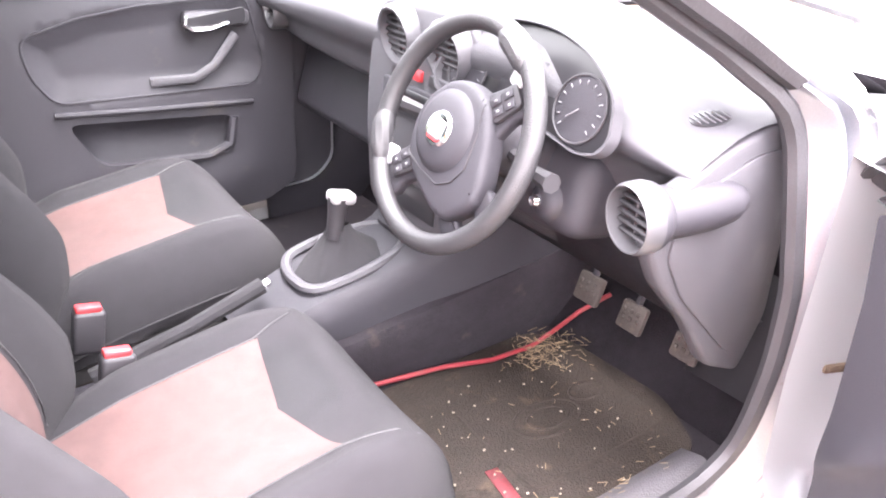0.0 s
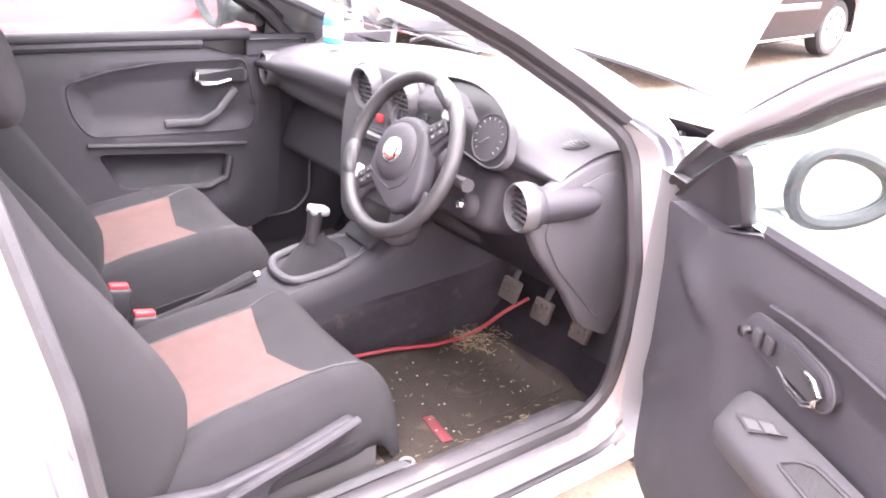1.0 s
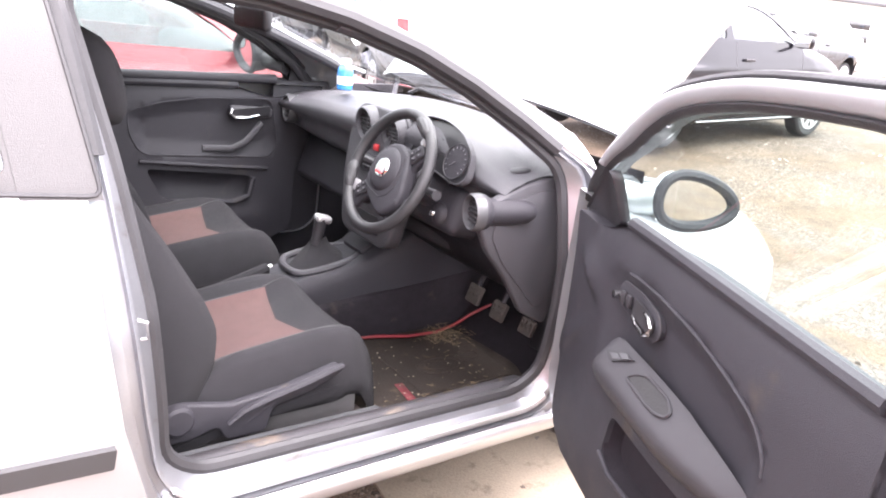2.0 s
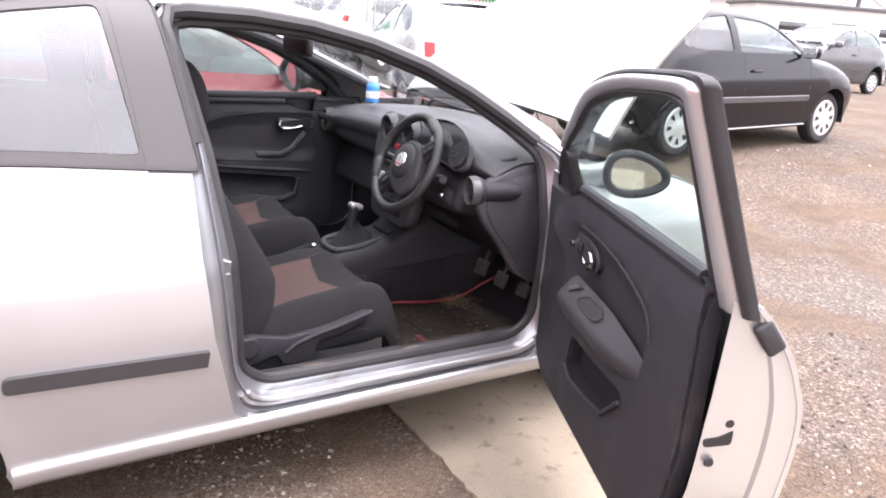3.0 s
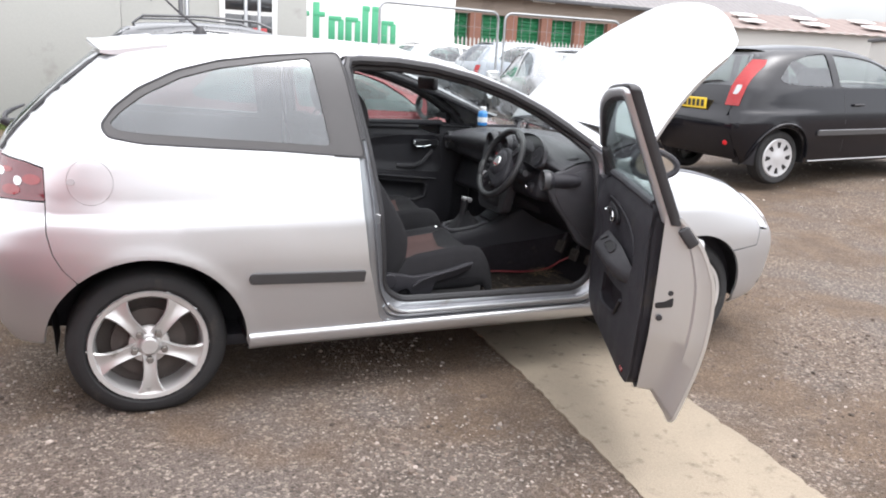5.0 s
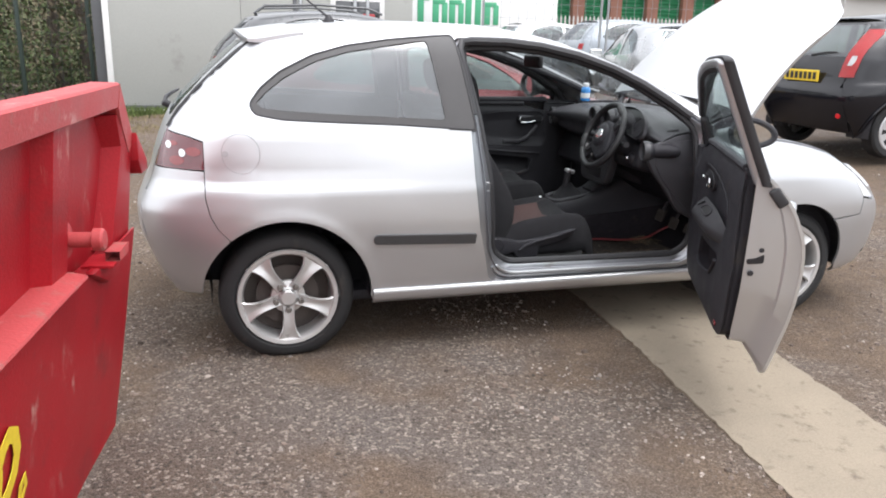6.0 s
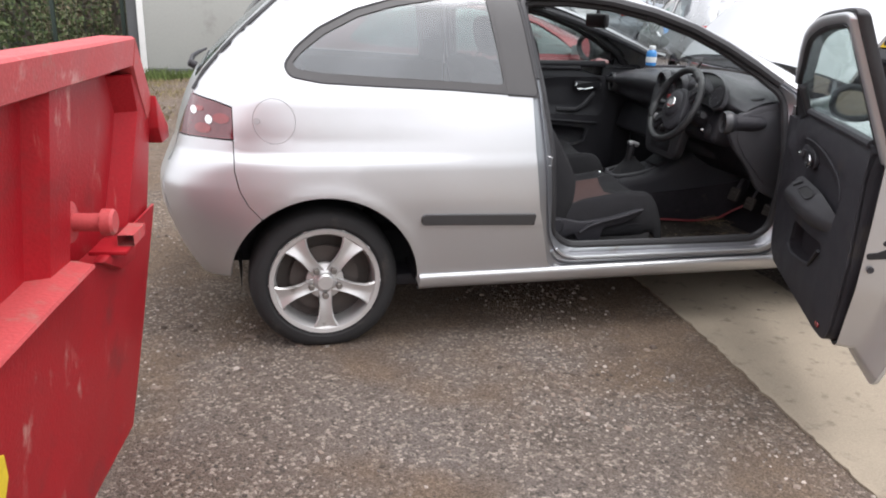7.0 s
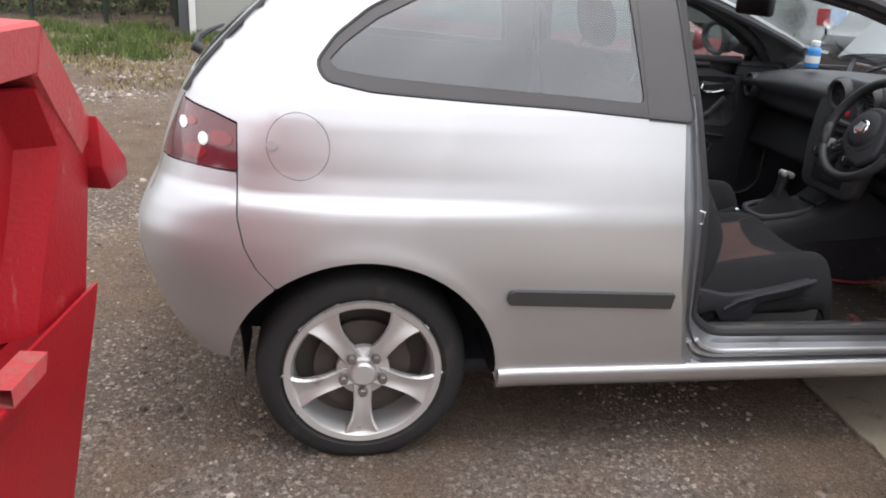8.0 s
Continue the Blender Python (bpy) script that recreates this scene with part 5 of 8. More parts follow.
for s_ in (-1, 1):
    # arm with a switch pad, a silver tip spreading to the rim
    arm = rounded([(0.030, 0.060 * s_), (0.020, 0.120 * s_), (0.040, 0.155 * s_), (-0.046, 0.155 * s_), (-0.030, 0.115 * s_), (-0.048, 0.060 * s_)], 0.014, 4)
    part("spoke", prism(arm, 0.020, m_t @ pose(0, 0, -0.026), 0.006, 3), M["dash_dark"], sw)
    tip = rounded([(0.026, 0.118 * s_), (0.052, 0.151 * s_), (0.010, 0.158 * s_), (0.006, 0.130 * s_)], 0.006, 3)
    part("spoke_tip", prism(tip, 0.008, m_t @ pose(0, 0, -0.010), 0.003, 2), M["satin"], sw, "satin silver spoke end")
    pad = rounded([(0.014, 0.082 * s_), (0.016, 0.134 * s_), (-0.020, 0.138 * s_), (-0.026, 0.084 * s_)], 0.007, 3)
    pad = part("switch_pad", prism(pad, 0.010, m_t @ pose(0, 0, -0.009), 0.003, 2), M["black_trim"], sw)
    for u in (-0.012, 0.004):
        for v in (0.097, 0.119):
            part("switch", moved(box(0.012, 0.018, 0.003, (u, v * s_, 0.0018), 0.0012, 2), m_t), M["dash_dark"], pad)
            part("switch_mark", moved(box(0.0035, 0.005, 0.001, (u, v * s_, 0.0036), 0.0003, 1), m_t), M["vent_ring"], pad)
    leg = rounded([(-0.085, 0.028 * s_), (-0.120, 0.020 * s_), (-0.156, 0.012 * s_), (-0.150, 0.052 * s_), (-0.112, 0.056 * s_)], 0.008, 3)
    part("spoke", prism(leg, 0.018, m_t @ pose(0, 0, -0.026), 0.005, 3), M["dash_dark"], sw)
    # thumb grips on the rim's upper quarters
    part("thumb_grip", tube([m_t @ Vector((0.158 * math.cos(a), s_ * 0.158 * math.sin(a), 0.004)) for a in np.linspace(0.95, 1.45, 7)], [0.010, 0.0165, 0.018, 0.018, 0.0175, 0.0165, 0.010], 10), M["leather"], sw)
bm = lathe([(0, 0.026), (0.024, 0.025), (0.028, 0.021), (0.029, 0.016)], 28, m_w)
part("badge_ring", bm, M["chrome"], sw)
part("badge_mark", prism([(-0.014, -0.012), (0.012, -0.016), (0.016, 0.010), (-0.010, 0.015)], 0.003, m_w @ pose(0, 0, 0.0255), 0.001, 1), M["satin"], sw, "plain silver badge shape")
part("badge_base", prism([(-0.019, -0.010), (-0.013, -0.015), (-0.010, 0.014), (-0.016, 0.014)], 0.003, m_w @ pose(0, 0, 0.0255), 0.001, 1), M["red_button"], sw)

# ---- centre console with gear lever ----
rows = []
for x, h, w in ((1.36, 0.41, 0.085), (1.45, 0.455, 0.10), (1.52, 0.478, 0.108), (1.62, 0.492, 0.112), (1.72, 0.525, 0.12), (1.80, 0.58, 0.135), (1.90, 0.63, 0.145), (2.02, 0.65, 0.15), (2.18, 0.65, 0.155)):
    rows.append([(x, -0.015 - w, 0.25), (x, -0.015 - w, h - 0.05), (x, -0.015 - w * 0.93, h - 0.015), (x, -0.015 - w * 0.8, h), (x, -0.015 + w * 0.8, h), (x, -0.015 + w * 0.93, h - 0.015), (x, -0.015 + w, h - 0.05), (x, -0.015 + w, 0.25)])
bm = loft(rows)
bmesh.ops.recalc_face_normals(bm, faces=bm.faces)
con = part("centre_console", bm, M["dash_dark"], car, "grey centre console round the gear lever", 45)
rows = []
for x in np.linspace(1.40, 2.16, 16):
    w, t = 0.128 + 0.045 * (x - 1.40), 0.385 + 0.13 * max(0, x - 1.52)
    rows.append([(x, -0.010 - w - 0.010 * math.sin(8 * x) ** 2, 0.25), (x, -0.018 - w, 0.30), (x, -0.020 - w, t - 0.02), (x, -0.012 - w, t), (x, 0.02 - w, t + 0.004)])
bm = loft(rows)
bmesh.ops.recalc_face_normals(bm, faces=bm.faces)
part("tunnel_carpet", bm, M["carpet"], con, "dark carpet down the side of the tunnel")
m_g = pose(1.59, -0.006, 0.490, 0, -9, 0)
part("gaiter_frame", ring([m_g @ Vector((x, y, 0.004)) for x, y in rounded([(-0.10, -0.066), (0.0, -0.080), (0.11, -0.062), (0.155, -0.005), (0.12, 0.070), (0.0, 0.100), (-0.08, 0.088), (-0.105, 0.03)], 0.05, 5)], 0.011, 8), M["dash"], con, "grey surround of the gaiter")
rows = []
for h, rx, ry in ((0, 0.092, 0.075), (0.012, 0.080, 0.064), (0.030, 0.060, 0.048), (0.048, 0.040, 0.034), (0.062, 0.028, 0.026), (0.080, 0.021, 0.021)):
    rows.append([m_g @ Vector(((rx + 0.006 * math.sin(5 * a + 40 * h)) * math.cos(a), (ry + 0.005 * math.sin(4 * a - 50 * h)) * math.sin(a), h)) + Vector((0.012 * h / 0.11, 0, 0)) for a in np.linspace(0, 2 * math.pi, 24, endpoint=False)])
part("gear_gaiter", loft(rows, True), M["cloth"], con)
gl = part("gear_lever", tube([(1.575, -0.015, 0.55), (1.583, -0.016, 0.60), (1.588, -0.017, 0.635)], [0.016, 0.018, 0.021], 14), M["black_trim"], con)
part("knob_cap", box(0.052, 0.040, 0.024, (1.594, -0.017, 0.633), 0.009, 3, (0, 14, 0)), M["satin"], gl, "polished silver knob top")
part("console_tray", box(0.10, 0.12, 0.02, (1.75, -0.015, 0.55), 0.008, 2, (0, -28, 0)), M["dash_dark"], con)

# ---- footwell: mat, pedals, cable, straw, crumbs ----
mat_line = rounded([(1.44, -0.64), (1.44, -0.17), (1.96, -0.17), (2.02, -0.24), (2.04, -0.50), (1.98, -0.63)], 0.04, 4)
bm = prism(mat_line, 0.010, pose(0, 0, 0.262), 0.003, 2)
fm = part("floor_mat", bm, M["mat"], car, "filthy black rubber driver's mat")
part("heel_pad", prism(rounded([(1.66, -0.55), (1.66, -0.28), (1.99, -0.28), (1.99, -0.55)], 0.02, 3), 0.004, pose(0, 0, 0.272), 0.002, 1), M["mat"], fm)
for cx, cy, r in ((1.80, -0.42, 0.075), (1.80, -0.42, 0.045), (1.92, -0.40, 0.04)):
    part("pad_ridge", ring([(x, y, 0.277) for x, y in ellipse(cx, cy, r, r * 0.6, 28)], 0.003, 5), M["mat"], fm)
part("mat_eyelet", ring([(x, y, 0.274) for x, y in ellipse(1.50, -0.575, 0.014, 0.014, 14)], 0.004, 6), M["vent_ring"], fm)
part("red_label", box(0.10, 0.026, 0.003, (1.622, -0.515, 0.2745), 0.001, 1, (0, 0, 82)), M["tag"], fm, "red tag on the mat")
for (x, y, z), sz in (((2.012, -0.295, 0.43), (0.065, 0.062)), ((2.03, -0.40, 0.41), (0.062, 0.060)), ((2.035, -0.53, 0.41), (0.06, 0.05))):
    bm = box(0.016, sz[0], sz[1], (x, y, z), 0.006, 2, (0, 20, 0))
    pd = part("pedal", bm, M["pedal"], car, "worn rubber pedal")
    bm = tube([(x + 0.01, y, z + 0.02), (x + 0.06, y, z + 0.12), (x + 0.10, y, z + 0.26)], 0.008, 6)
    part("pedal_arm", bm, M["dash_dark"], pd)
    for i in range(3):
        for j in range(3):
            part("stud", box(0.004, 0.009, 0.009, (x - 0.010 + 0.006 * (j - 1) * 0.36, y + (i - 1) * 0.018, z + (j - 1) * 0.017), 0.001, 1, (0, 20, 0)), M["pedal"], pd)
cable = thing("red_cable", "thick red cable lying round the driver's footwell", "cable")
pts = [(1.47, -0.14, 0.283), (1.62, -0.168, 0.283), (1.72, -0.19, 0.285), (1.82, -0.225, 0.284), (1.92, -0.235, 0.286), (2.0, -0.225, 0.295), (2.05, -0.24, 0.33), (2.11, -0.27, 0.37)]
part("cable", tube(pts, 0.0052, 8), M["red_cable"], cable)
part("cable", tube([(1.44, -0.60, 0.280), (1.50, -0.625, 0.283), (1.57, -0.645, 0.282)], 0.0062, 8), M["red_cable"], cable)
random.seed(5)
bm = bmesh.new()
for i in range(190):
    x, y = random.gauss(1.93, 0.042), random.gauss(-0.26, 0.030)
    z = 0.276 + 0.03 * math.exp(-((x - 1.95) ** 2 + (y + 0.25) ** 2) / 0.006) * random.random() + 0.10 * max(0, x - 2.02)
    a, l = random.uniform(0, 6.3), random.uniform(0.008, 0.026)
    box(l, 0.0010, 0.0008, (x, y, z + 0.002), 0, 1, (0, random.uniform(-25, 25), math.degrees(a)), bm)
for i in range(28):
    x, y = random.uniform(1.6, 2.0), random.uniform(-0.62, -0.3)
    box(random.uniform(0.006, 0.016), 0.0009, 0.0009, (x, y, 0.2765), 0, 1, (0, 0, random.uniform(0, 360)), bm)
tagged(part("straw_litter", bm, M["straw"], None, smooth=False), "dry straw scattered on the driver's mat", "straw", kind="stuff")
bm = bmesh.new()
for i in range(60):
    x, y = random.uniform(1.46, 2.0), random.uniform(-0.63, -0.22)
    s = random.uniform(0.0015, 0.0035)
    box(s * 1.4, s, s * 0.7, (x, y, 0.276 + s * 0.3), 0, 1, (0, 0, random.uniform(0, 360)), bm)
tagged(part("crumbs", bm, M["crumb"], None, smooth=False), "pale crumbs and grit on the driver's mat", "crumbs", kind="stuff")
part("kick_panel", box(0.55, 0.02, 0.72, (2.0, 0.705, 0.60), 0.006), M["dash_dark"], dash)
# carpet on the sill, scuff plate
M["side_carpet"] = material("grey_side_carpet", (0.062, 0.064, 0.068), 0.95, 0, 0.2, 30, 0.6, 600, (0.09, 0.08, 0.07), 0.15, 12, spec=0.15)
bm = loft([[(x, -0.652, 0.340), (x, -0.625, 0.332), (x, -0.590, 0.306), (x, -0.565, 0.262)] for x in np.linspace(0.95, 1.455, 8)])
bmesh.ops.recalc_face_normals(bm, faces=bm.faces)
part("sill_carpet", bm, M["side_carpet"], car, "grey carpet between the seat and the sill")
part("sill_cover", loft([[(x, -0.725, 0.352), (x, -0.70, 0.358), (x, -0.66, 0.345), (x, -0.645, 0.27)] for x in np.linspace(0.88, 1.88, 12)]), M["scuff"], car, "scuffed grey sill cover smeared with mud")
bm = bmesh.new()
for i in range(46):
    x, y = random.uniform(1.45, 1.85), random.gauss(-0.665, 0.018)
    box(random.uniform(0.004, 0.016), 0.0009, 0.0006, (x, y, 0.353), 0, 1, (0, 0, random.gauss(0, 25)), bm)
tagged(part("sill_litter", bm, M["straw"], None, smooth=False), "dried mud and straw smeared over the sill", "straw", kind="stuff")

# blue bottle on the dash
bottle = thing("bottle", "blue plastic bottle with a white label on the dashboard", "bottle", at=pose(1.812, 0.30, 0.987))
part("bottle_body", lathe([(0, 0), (0.024, 0), (0.027, 0.004), (0.027, 0.062), (0.024, 0.074), (0.015, 0.082), (0.015, 0.086)], 24), M["blue"], bottle)
part("label_band", lathe([(0.0275, 0.018), (0.0278, 0.020), (0.0278, 0.044), (0.0275, 0.046)], 24), M["white"], bottle)
part("cap", lathe([(0.0155, 0.082), (0.0175, 0.084), (0.0175, 0.100), (0.015, 0.103), (0, 0.103)], 20), M["white"], bottle)

# ---- doors: built shut on the body side, the driver's then swung out about its hinge ----
HINGE = (2.0, -0.80)
SWING = pose(HINGE[0], HINGE[1], 0, 0, 0, 64.5) @ pose(-HINGE[0], -HINGE[1], 0)
SKIN = rounded([(0.778, 0.957), (1.945, 0.945), (1.953, 0.60), (1.946, 0.335), (1.885, 0.258), (1.20, 0.235), (0.905, 0.225), (0.880, 0.245), (0.815, 0.52), (0.790, 0.75)],
               [0, 0, 0, 0.05, 0.05, 0, 0.01, 0.01, 0, 0], 4)
FRAME_OUT = rounded([(0.803, 0.955), (0.735, 1.316), (0.80, 1.322), (0.97, 1.319), (1.14, 1.301), (1.32, 1.264), (1.50, 1.207), (1.64, 1.141), (1.78, 1.059), (1.935, 0.948)], [0, 0.02, 0, 0, 0, 0, 0, 0, 0.02, 0], 3)
FAR_HOLE = rounded([(0.865, 0.957), (0.815, 1.268), (0.97, 1.285), (1.14, 1.270), (1.32, 1.232), (1.50, 1.174), (1.64, 1.107), (1.765, 1.030), (1.80, 0.957)], [0.0, 0.05, 0, 0, 0, 0, 0, 0.02, 0.0], 4)
TRIM = rounded([(0.850, 0.945), (0.850, 0.60), (0.905, 0.345), (1.02, 0.335), (1.70, 0.345), (1.80, 0.385), (1.803, 0.55), (1.815, 0.80), (1.832, 0.900), (1.715, 0.899), (1.665, 0.907), (1.585, 0.933), (1.3, 0.950)],
               [0.02, 0, 0.06, 0, 0, 0.08, 0, 0, 0.012, 0, 0, 0, 0], 4)


DOOR_SWELL = smooth_curve((0.18, 0.21, 0.35, 0.45, 0.56, 0.62, 0.70, 0.79, 0.84, 0.875, 0.90, 0.925, 0.96), (0.79, 0.80, 0.830, 0.847, 0.856, 0.858, 0.852, 0.822, 0.796, 0.770, 0.748, 0.722, 0.70))
FRAME_EDGE = [(0.782, 0.90), (0.765, 1.08), (0.742, 1.245), (0.737, 1.280), (0.765, 1.291), (0.86, 1.290), (1.08, 1.276), (1.276, 1.240), (1.40, 1.197), (1.53, 1.140), (1.66, 1.074), (1.79, 1.002), (1.89, 0.938), (1.945, 0.89)]
GLASS_EDGE = [(0.880, 0.90), (0.838, 1.08), (0.812, 1.205), (0.808, 1.232), (0.830, 1.243), (0.90, 1.243), (1.08, 1.229), (1.26, 1.196), (1.38, 1.154), (1.49, 1.103), (1.605, 1.056), (1.73, 0.994), (1.84, 0.930), (1.90, 0.880)]


def swell(x, z):
    """Half width of the driver's door, which stands fuller than the body behind it."""
    x, z = np.asarray(x, float), np.asarray(z, float)
    k = np.clip((1.93 - x) / 0.5, 0, 1)
    return DOOR_SWELL(z) * k + half_width(x, z) * (1 - k)


def lean(z):
    """Half width at which the window frame stands: it leans in towards the roof."""
    return 0.716 - 0.450 * (z - 0.92)


def glide(pts, n=4):
    out = []
    q = [Vector(p) for p in pts]
    for i in range(len(q) - 1):
        a, b, c, d = q[max(i - 1, 0)], q[i], q[i + 1], q[min(i + 2, len(q) - 1)]
        for j in range(n):
            t = j / n
            out.append(0.5 * (2 * b + (c - a) * t + (2 * a - 5 * b + 4 * c - d) * t * t + (3 * b - a - 3 * c + d) * t ** 3))
    return out + [q[-1]]


def frame_bar(sign, profile, first=0, last=None):
    """A bar swept round the window: each profile point is (share from edge to glass, depth)."""
    rows = []
    for o, g in list(zip(glide(FRAME_EDGE), glide(GLASS_EDGE)))[first:last]:
        row = []
        for s, d in profile:
            p = o + (g - o) * s
            row.append((p[0], sign * (lean(p[1]) - d), p[1]))
        rows.append(row)
    bm = loft(rows, True)
    bmesh.ops.recalc_face_normals(bm, faces=bm.faces)
    return bm


def hinged_door(sign, m, driver):
    trim_y = 0.648
    label = "driver's door swung wide open" if driver else "shut passenger door"
    wide = swell if driver else half_width
    skin = [(x, min(z, 0.925)) for x, z in SKIN] if driver else SKIN

    def face(u, v, inset=0.0):
        return np.stack([u, sign * (wide(u, v) - inset), v], 1)

    def face_normal(u, v):
        e = 0.004
        dx = (wide(u + e, v) - wide(u - e, v)) / (2 * e)
        dz = (wide(u, v + e) - wide(u, v - e)) / (2 * e)
        return np.stack([-dx, 0 * u + sign, -dz], 1)

    door = sheet("door", [skin], face, face_normal, 0.03, 0.010, M["silver"], car, label, m)

    def add(name, bm, mat, label="", sharp=40):
        if m is not None:
            moved(bm, m)
        return part(name, bm, M[mat] if isinstance(mat, str) else mat, door, label, sharp)

    # the shut edge all round, between the skin and the lining
    for nm, loop, mat in (("door_edge", skin, "silver"),):
        pts = spread(loop, 0.03)
        rows = []
        for k, s in ((0.0, 0.0), (0.05, 0.004), (0.30, 0.007), (0.335, 0.018), (0.6, 0.0215), (1.0, 0.027)):
            row = []
            for x, z in pts:
                y0 = float(wide(x, z)) - 0.004
                inx = 1.38 + (x - 1.38) * (1 - s)
                low = 0.335 + (z - 0.225) * 0.70 if z < 0.6 else z
                inz = z + (low - z) * min(1, k * 1.6)
                row.append((inx, sign * (y0 + (trim_y + 0.030 - y0) * k), inz))
            rows.append(row)
        bm = loft(rows, True)
        bmesh.ops.recalc_face_normals(bm, faces=bm.faces)
        add(nm, bm, mat)
    if driver:
        # window frame: black facing and rubber outside, silver bar, dark channel round the glass
        add("window_frame", frame_bar(sign, [(0.0, 0.016), (0.0, 0.002), (0.05, -0.003), (0.9, -0.003), (0.92, 0.010), (0.5, 0.014)]), "black_trim")
        add("frame_lining", frame_bar(sign, [(0.17, 0.010), (0.17, 0.030), (0.22, 0.040), (0.34, 0.045), (0.62, 0.045), (0.72, 0.041), (0.80, 0.034), (0.80, 0.010)], 0, 43), "silver", "silver painted inner window frame", 60)
        add("frame_seal", frame_bar(sign, [(-0.03, 0.004), (-0.05, 0.014), (-0.02, 0.026), (0.08, 0.030), (0.18, 0.026), (0.18, 0.006)]), "seal", "black rubber round the window frame", 60)
        add("glass_channel", frame_bar(sign, [(0.78, 0.010), (0.78, 0.040), (0.83, 0.044), (0.95, 0.042), (1.02, 0.036), (1.02, 0.012)], 0, 43), "seal", "", 60)
        hole = [tuple(p) for p in glide(GLASS_EDGE, 3)]
        place, out = (lambda u, v: np.stack([u, sign * (lean(v) - 0.030), v], 1)), (lambda u, v: np.stack([0 * u, 0 * u + sign, 0 * u + 0.45], 1))
        add("waist_rubber", tube([(x, sign * (lean(0.918) - 0.016), 0.918) for x in np.linspace(0.87, 1.66, 10)], 0.010, 6), "seal")
    else:
        hole, place, out = FAR_HOLE, side_place(sign, 0.028), side_normal(sign)
        sheet("window_frame", [FRAME_OUT, FAR_HOLE], side_place(sign, 0.004), side_normal(sign), 0.025, 0.030, M["black_trim"], door, "", m)
        add("glass_channel", ring([(x, sign * (float(half_width(x, z)) - 0.040), z) for x, z in spread(FAR_HOLE, 0.04)], 0.009, 6), "seal")
        add("waist_rubber", tube([(x, sign * 0.755, 0.957 - 0.004 * (x > 1.4)) for x in np.linspace(0.84, 1.68, 12)], 0.011, 6), "seal")
    g = sheet("door_glass", [hole], place, out, 0.30, 0.004, M["glass_clear"] if driver else M["glass"], door, "", m)
    g.visible_shadow = False
    # mirror sail: a small dark triangle in the window's front corner
    sail = rounded([(1.80, 0.90), (1.80, 1.03), (1.815, 1.03), (1.88, 0.98), (1.93, 0.92), (1.92, 0.90)] if not driver else [(1.645, 0.920), (1.618, 1.022), (1.630, 1.036), (1.650, 1.026), (1.828, 0.925), (1.884, 0.890), (1.80, 0.880), (1.728, 0.884)], 0.010, 3)
    rows = []
    for d, k in (((0.027, 1.0), (0.044, 1.0), (0.049, 0.96), (0.045, 0.91)) if driver else ((0.0, 1.0), (0.040, 1.0), (0.048, 0.96), (0.051, 0.90))):
        rows.append([((1.73 if driver else 1.71) + (x - (1.73 if driver else 1.71)) * k, sign * ((lean(z) if driver else 0.775 - 0.3 * (z - 0.9)) - d), 0.95 + (z - 0.95) * k) for x, z in sail])
    bm = loft(rows, True)
    n = len(sail)
    bm.verts.ensure_lookup_table()
    bm.faces.new([bm.verts[i] for i in range(3 * n, 4 * n)])
    bmesh.ops.recalc_face_normals(bm, faces=bm.faces)
    add("mirror_sail", bm, "black_trim", "", 60)
    # inner lining: a padded sheet with a raised border, oval recess, armrest, pocket
    recess = [(1.60, 0.846), (1.50, 0.860), (1.40, 0.862), (1.25, 0.851), (1.14, 0.830), (1.06, 0.806), (1.020, 0.76), (1.034, 0.70), (1.062, 0.655), (1.14, 0.625), (1.45, 0.615), (1.60, 0.64), (1.64, 0.74), (1.635, 0.83)]
    if not driver:
        recess = [(1.70, 0.895), (1.45, 0.895), (1.30, 0.878), (1.18, 0.845), (1.19, 0.76), (1.23, 0.695), (1.45, 0.685), (1.70, 0.675), (1.73, 0.72)]
    recess = rounded(recess, 0.05 if driver else 0.03, 4)
    cx, cz = 1.40, 0.72

    def dip(u, v):
        r = np.zeros_like(u)
        ins = inside(u, v, recess)
        loop = np.array(spread(recess, 0.02))
        d = np.sqrt(((u[:, None] - loop[:, 0]) ** 2 + (v[:, None] - loop[:, 1]) ** 2).min(1))
        r = np.where(ins, 0.022 * np.clip(d / 0.05, 0, 1) ** 0.8, 0)
        top = 0.016 * np.clip((v - 0.84) / 0.10, 0, 1) ** 2 * (u < 1.7)
        low = -0.014 * np.exp(-((v - 0.43) / 0.07) ** 2) * np.clip((1.75 - u) / 0.15, 0, 1) * np.clip((u - 0.98) / 0.1, 0, 1)
        if driver:
            low = low * 0.4
            r = r * np.clip((1.64 - u) / 0.10, 0, 1)
            along, over = (u - 1.70) * 0.848 + (v - 0.795) * 0.529, (u - 1.70) * 0.529 - (v - 0.795) * 0.848
            fold = -0.020 * np.exp(-(over / np.where(over > 0, 0.016, 0.050)) ** 2) * np.exp(-(along / 0.060) ** 2)
            along, over = (v - 0.617) * 0.688 - (u - 1.75) * 0.727, (u - 1.75) * 0.688 + (v - 0.617) * 0.727
            crease = -0.014 * np.exp(-(over / np.where(over > 0, 0.034, 0.014)) ** 2) * np.exp(-(along / 0.075) ** 2)
            low = low + fold + crease
        return trim_y + r + top + low

    def lining_normal(u, v):
        e = 0.006
        du = (dip(u + e, v) - dip(u - e, v)) / (2 * e)
        dv = (dip(u, v + e) - dip(u, v - e)) / (2 * e)
        return np.stack([du, 0 * u - sign, dv], 1) * np.array([1, 1, 1])

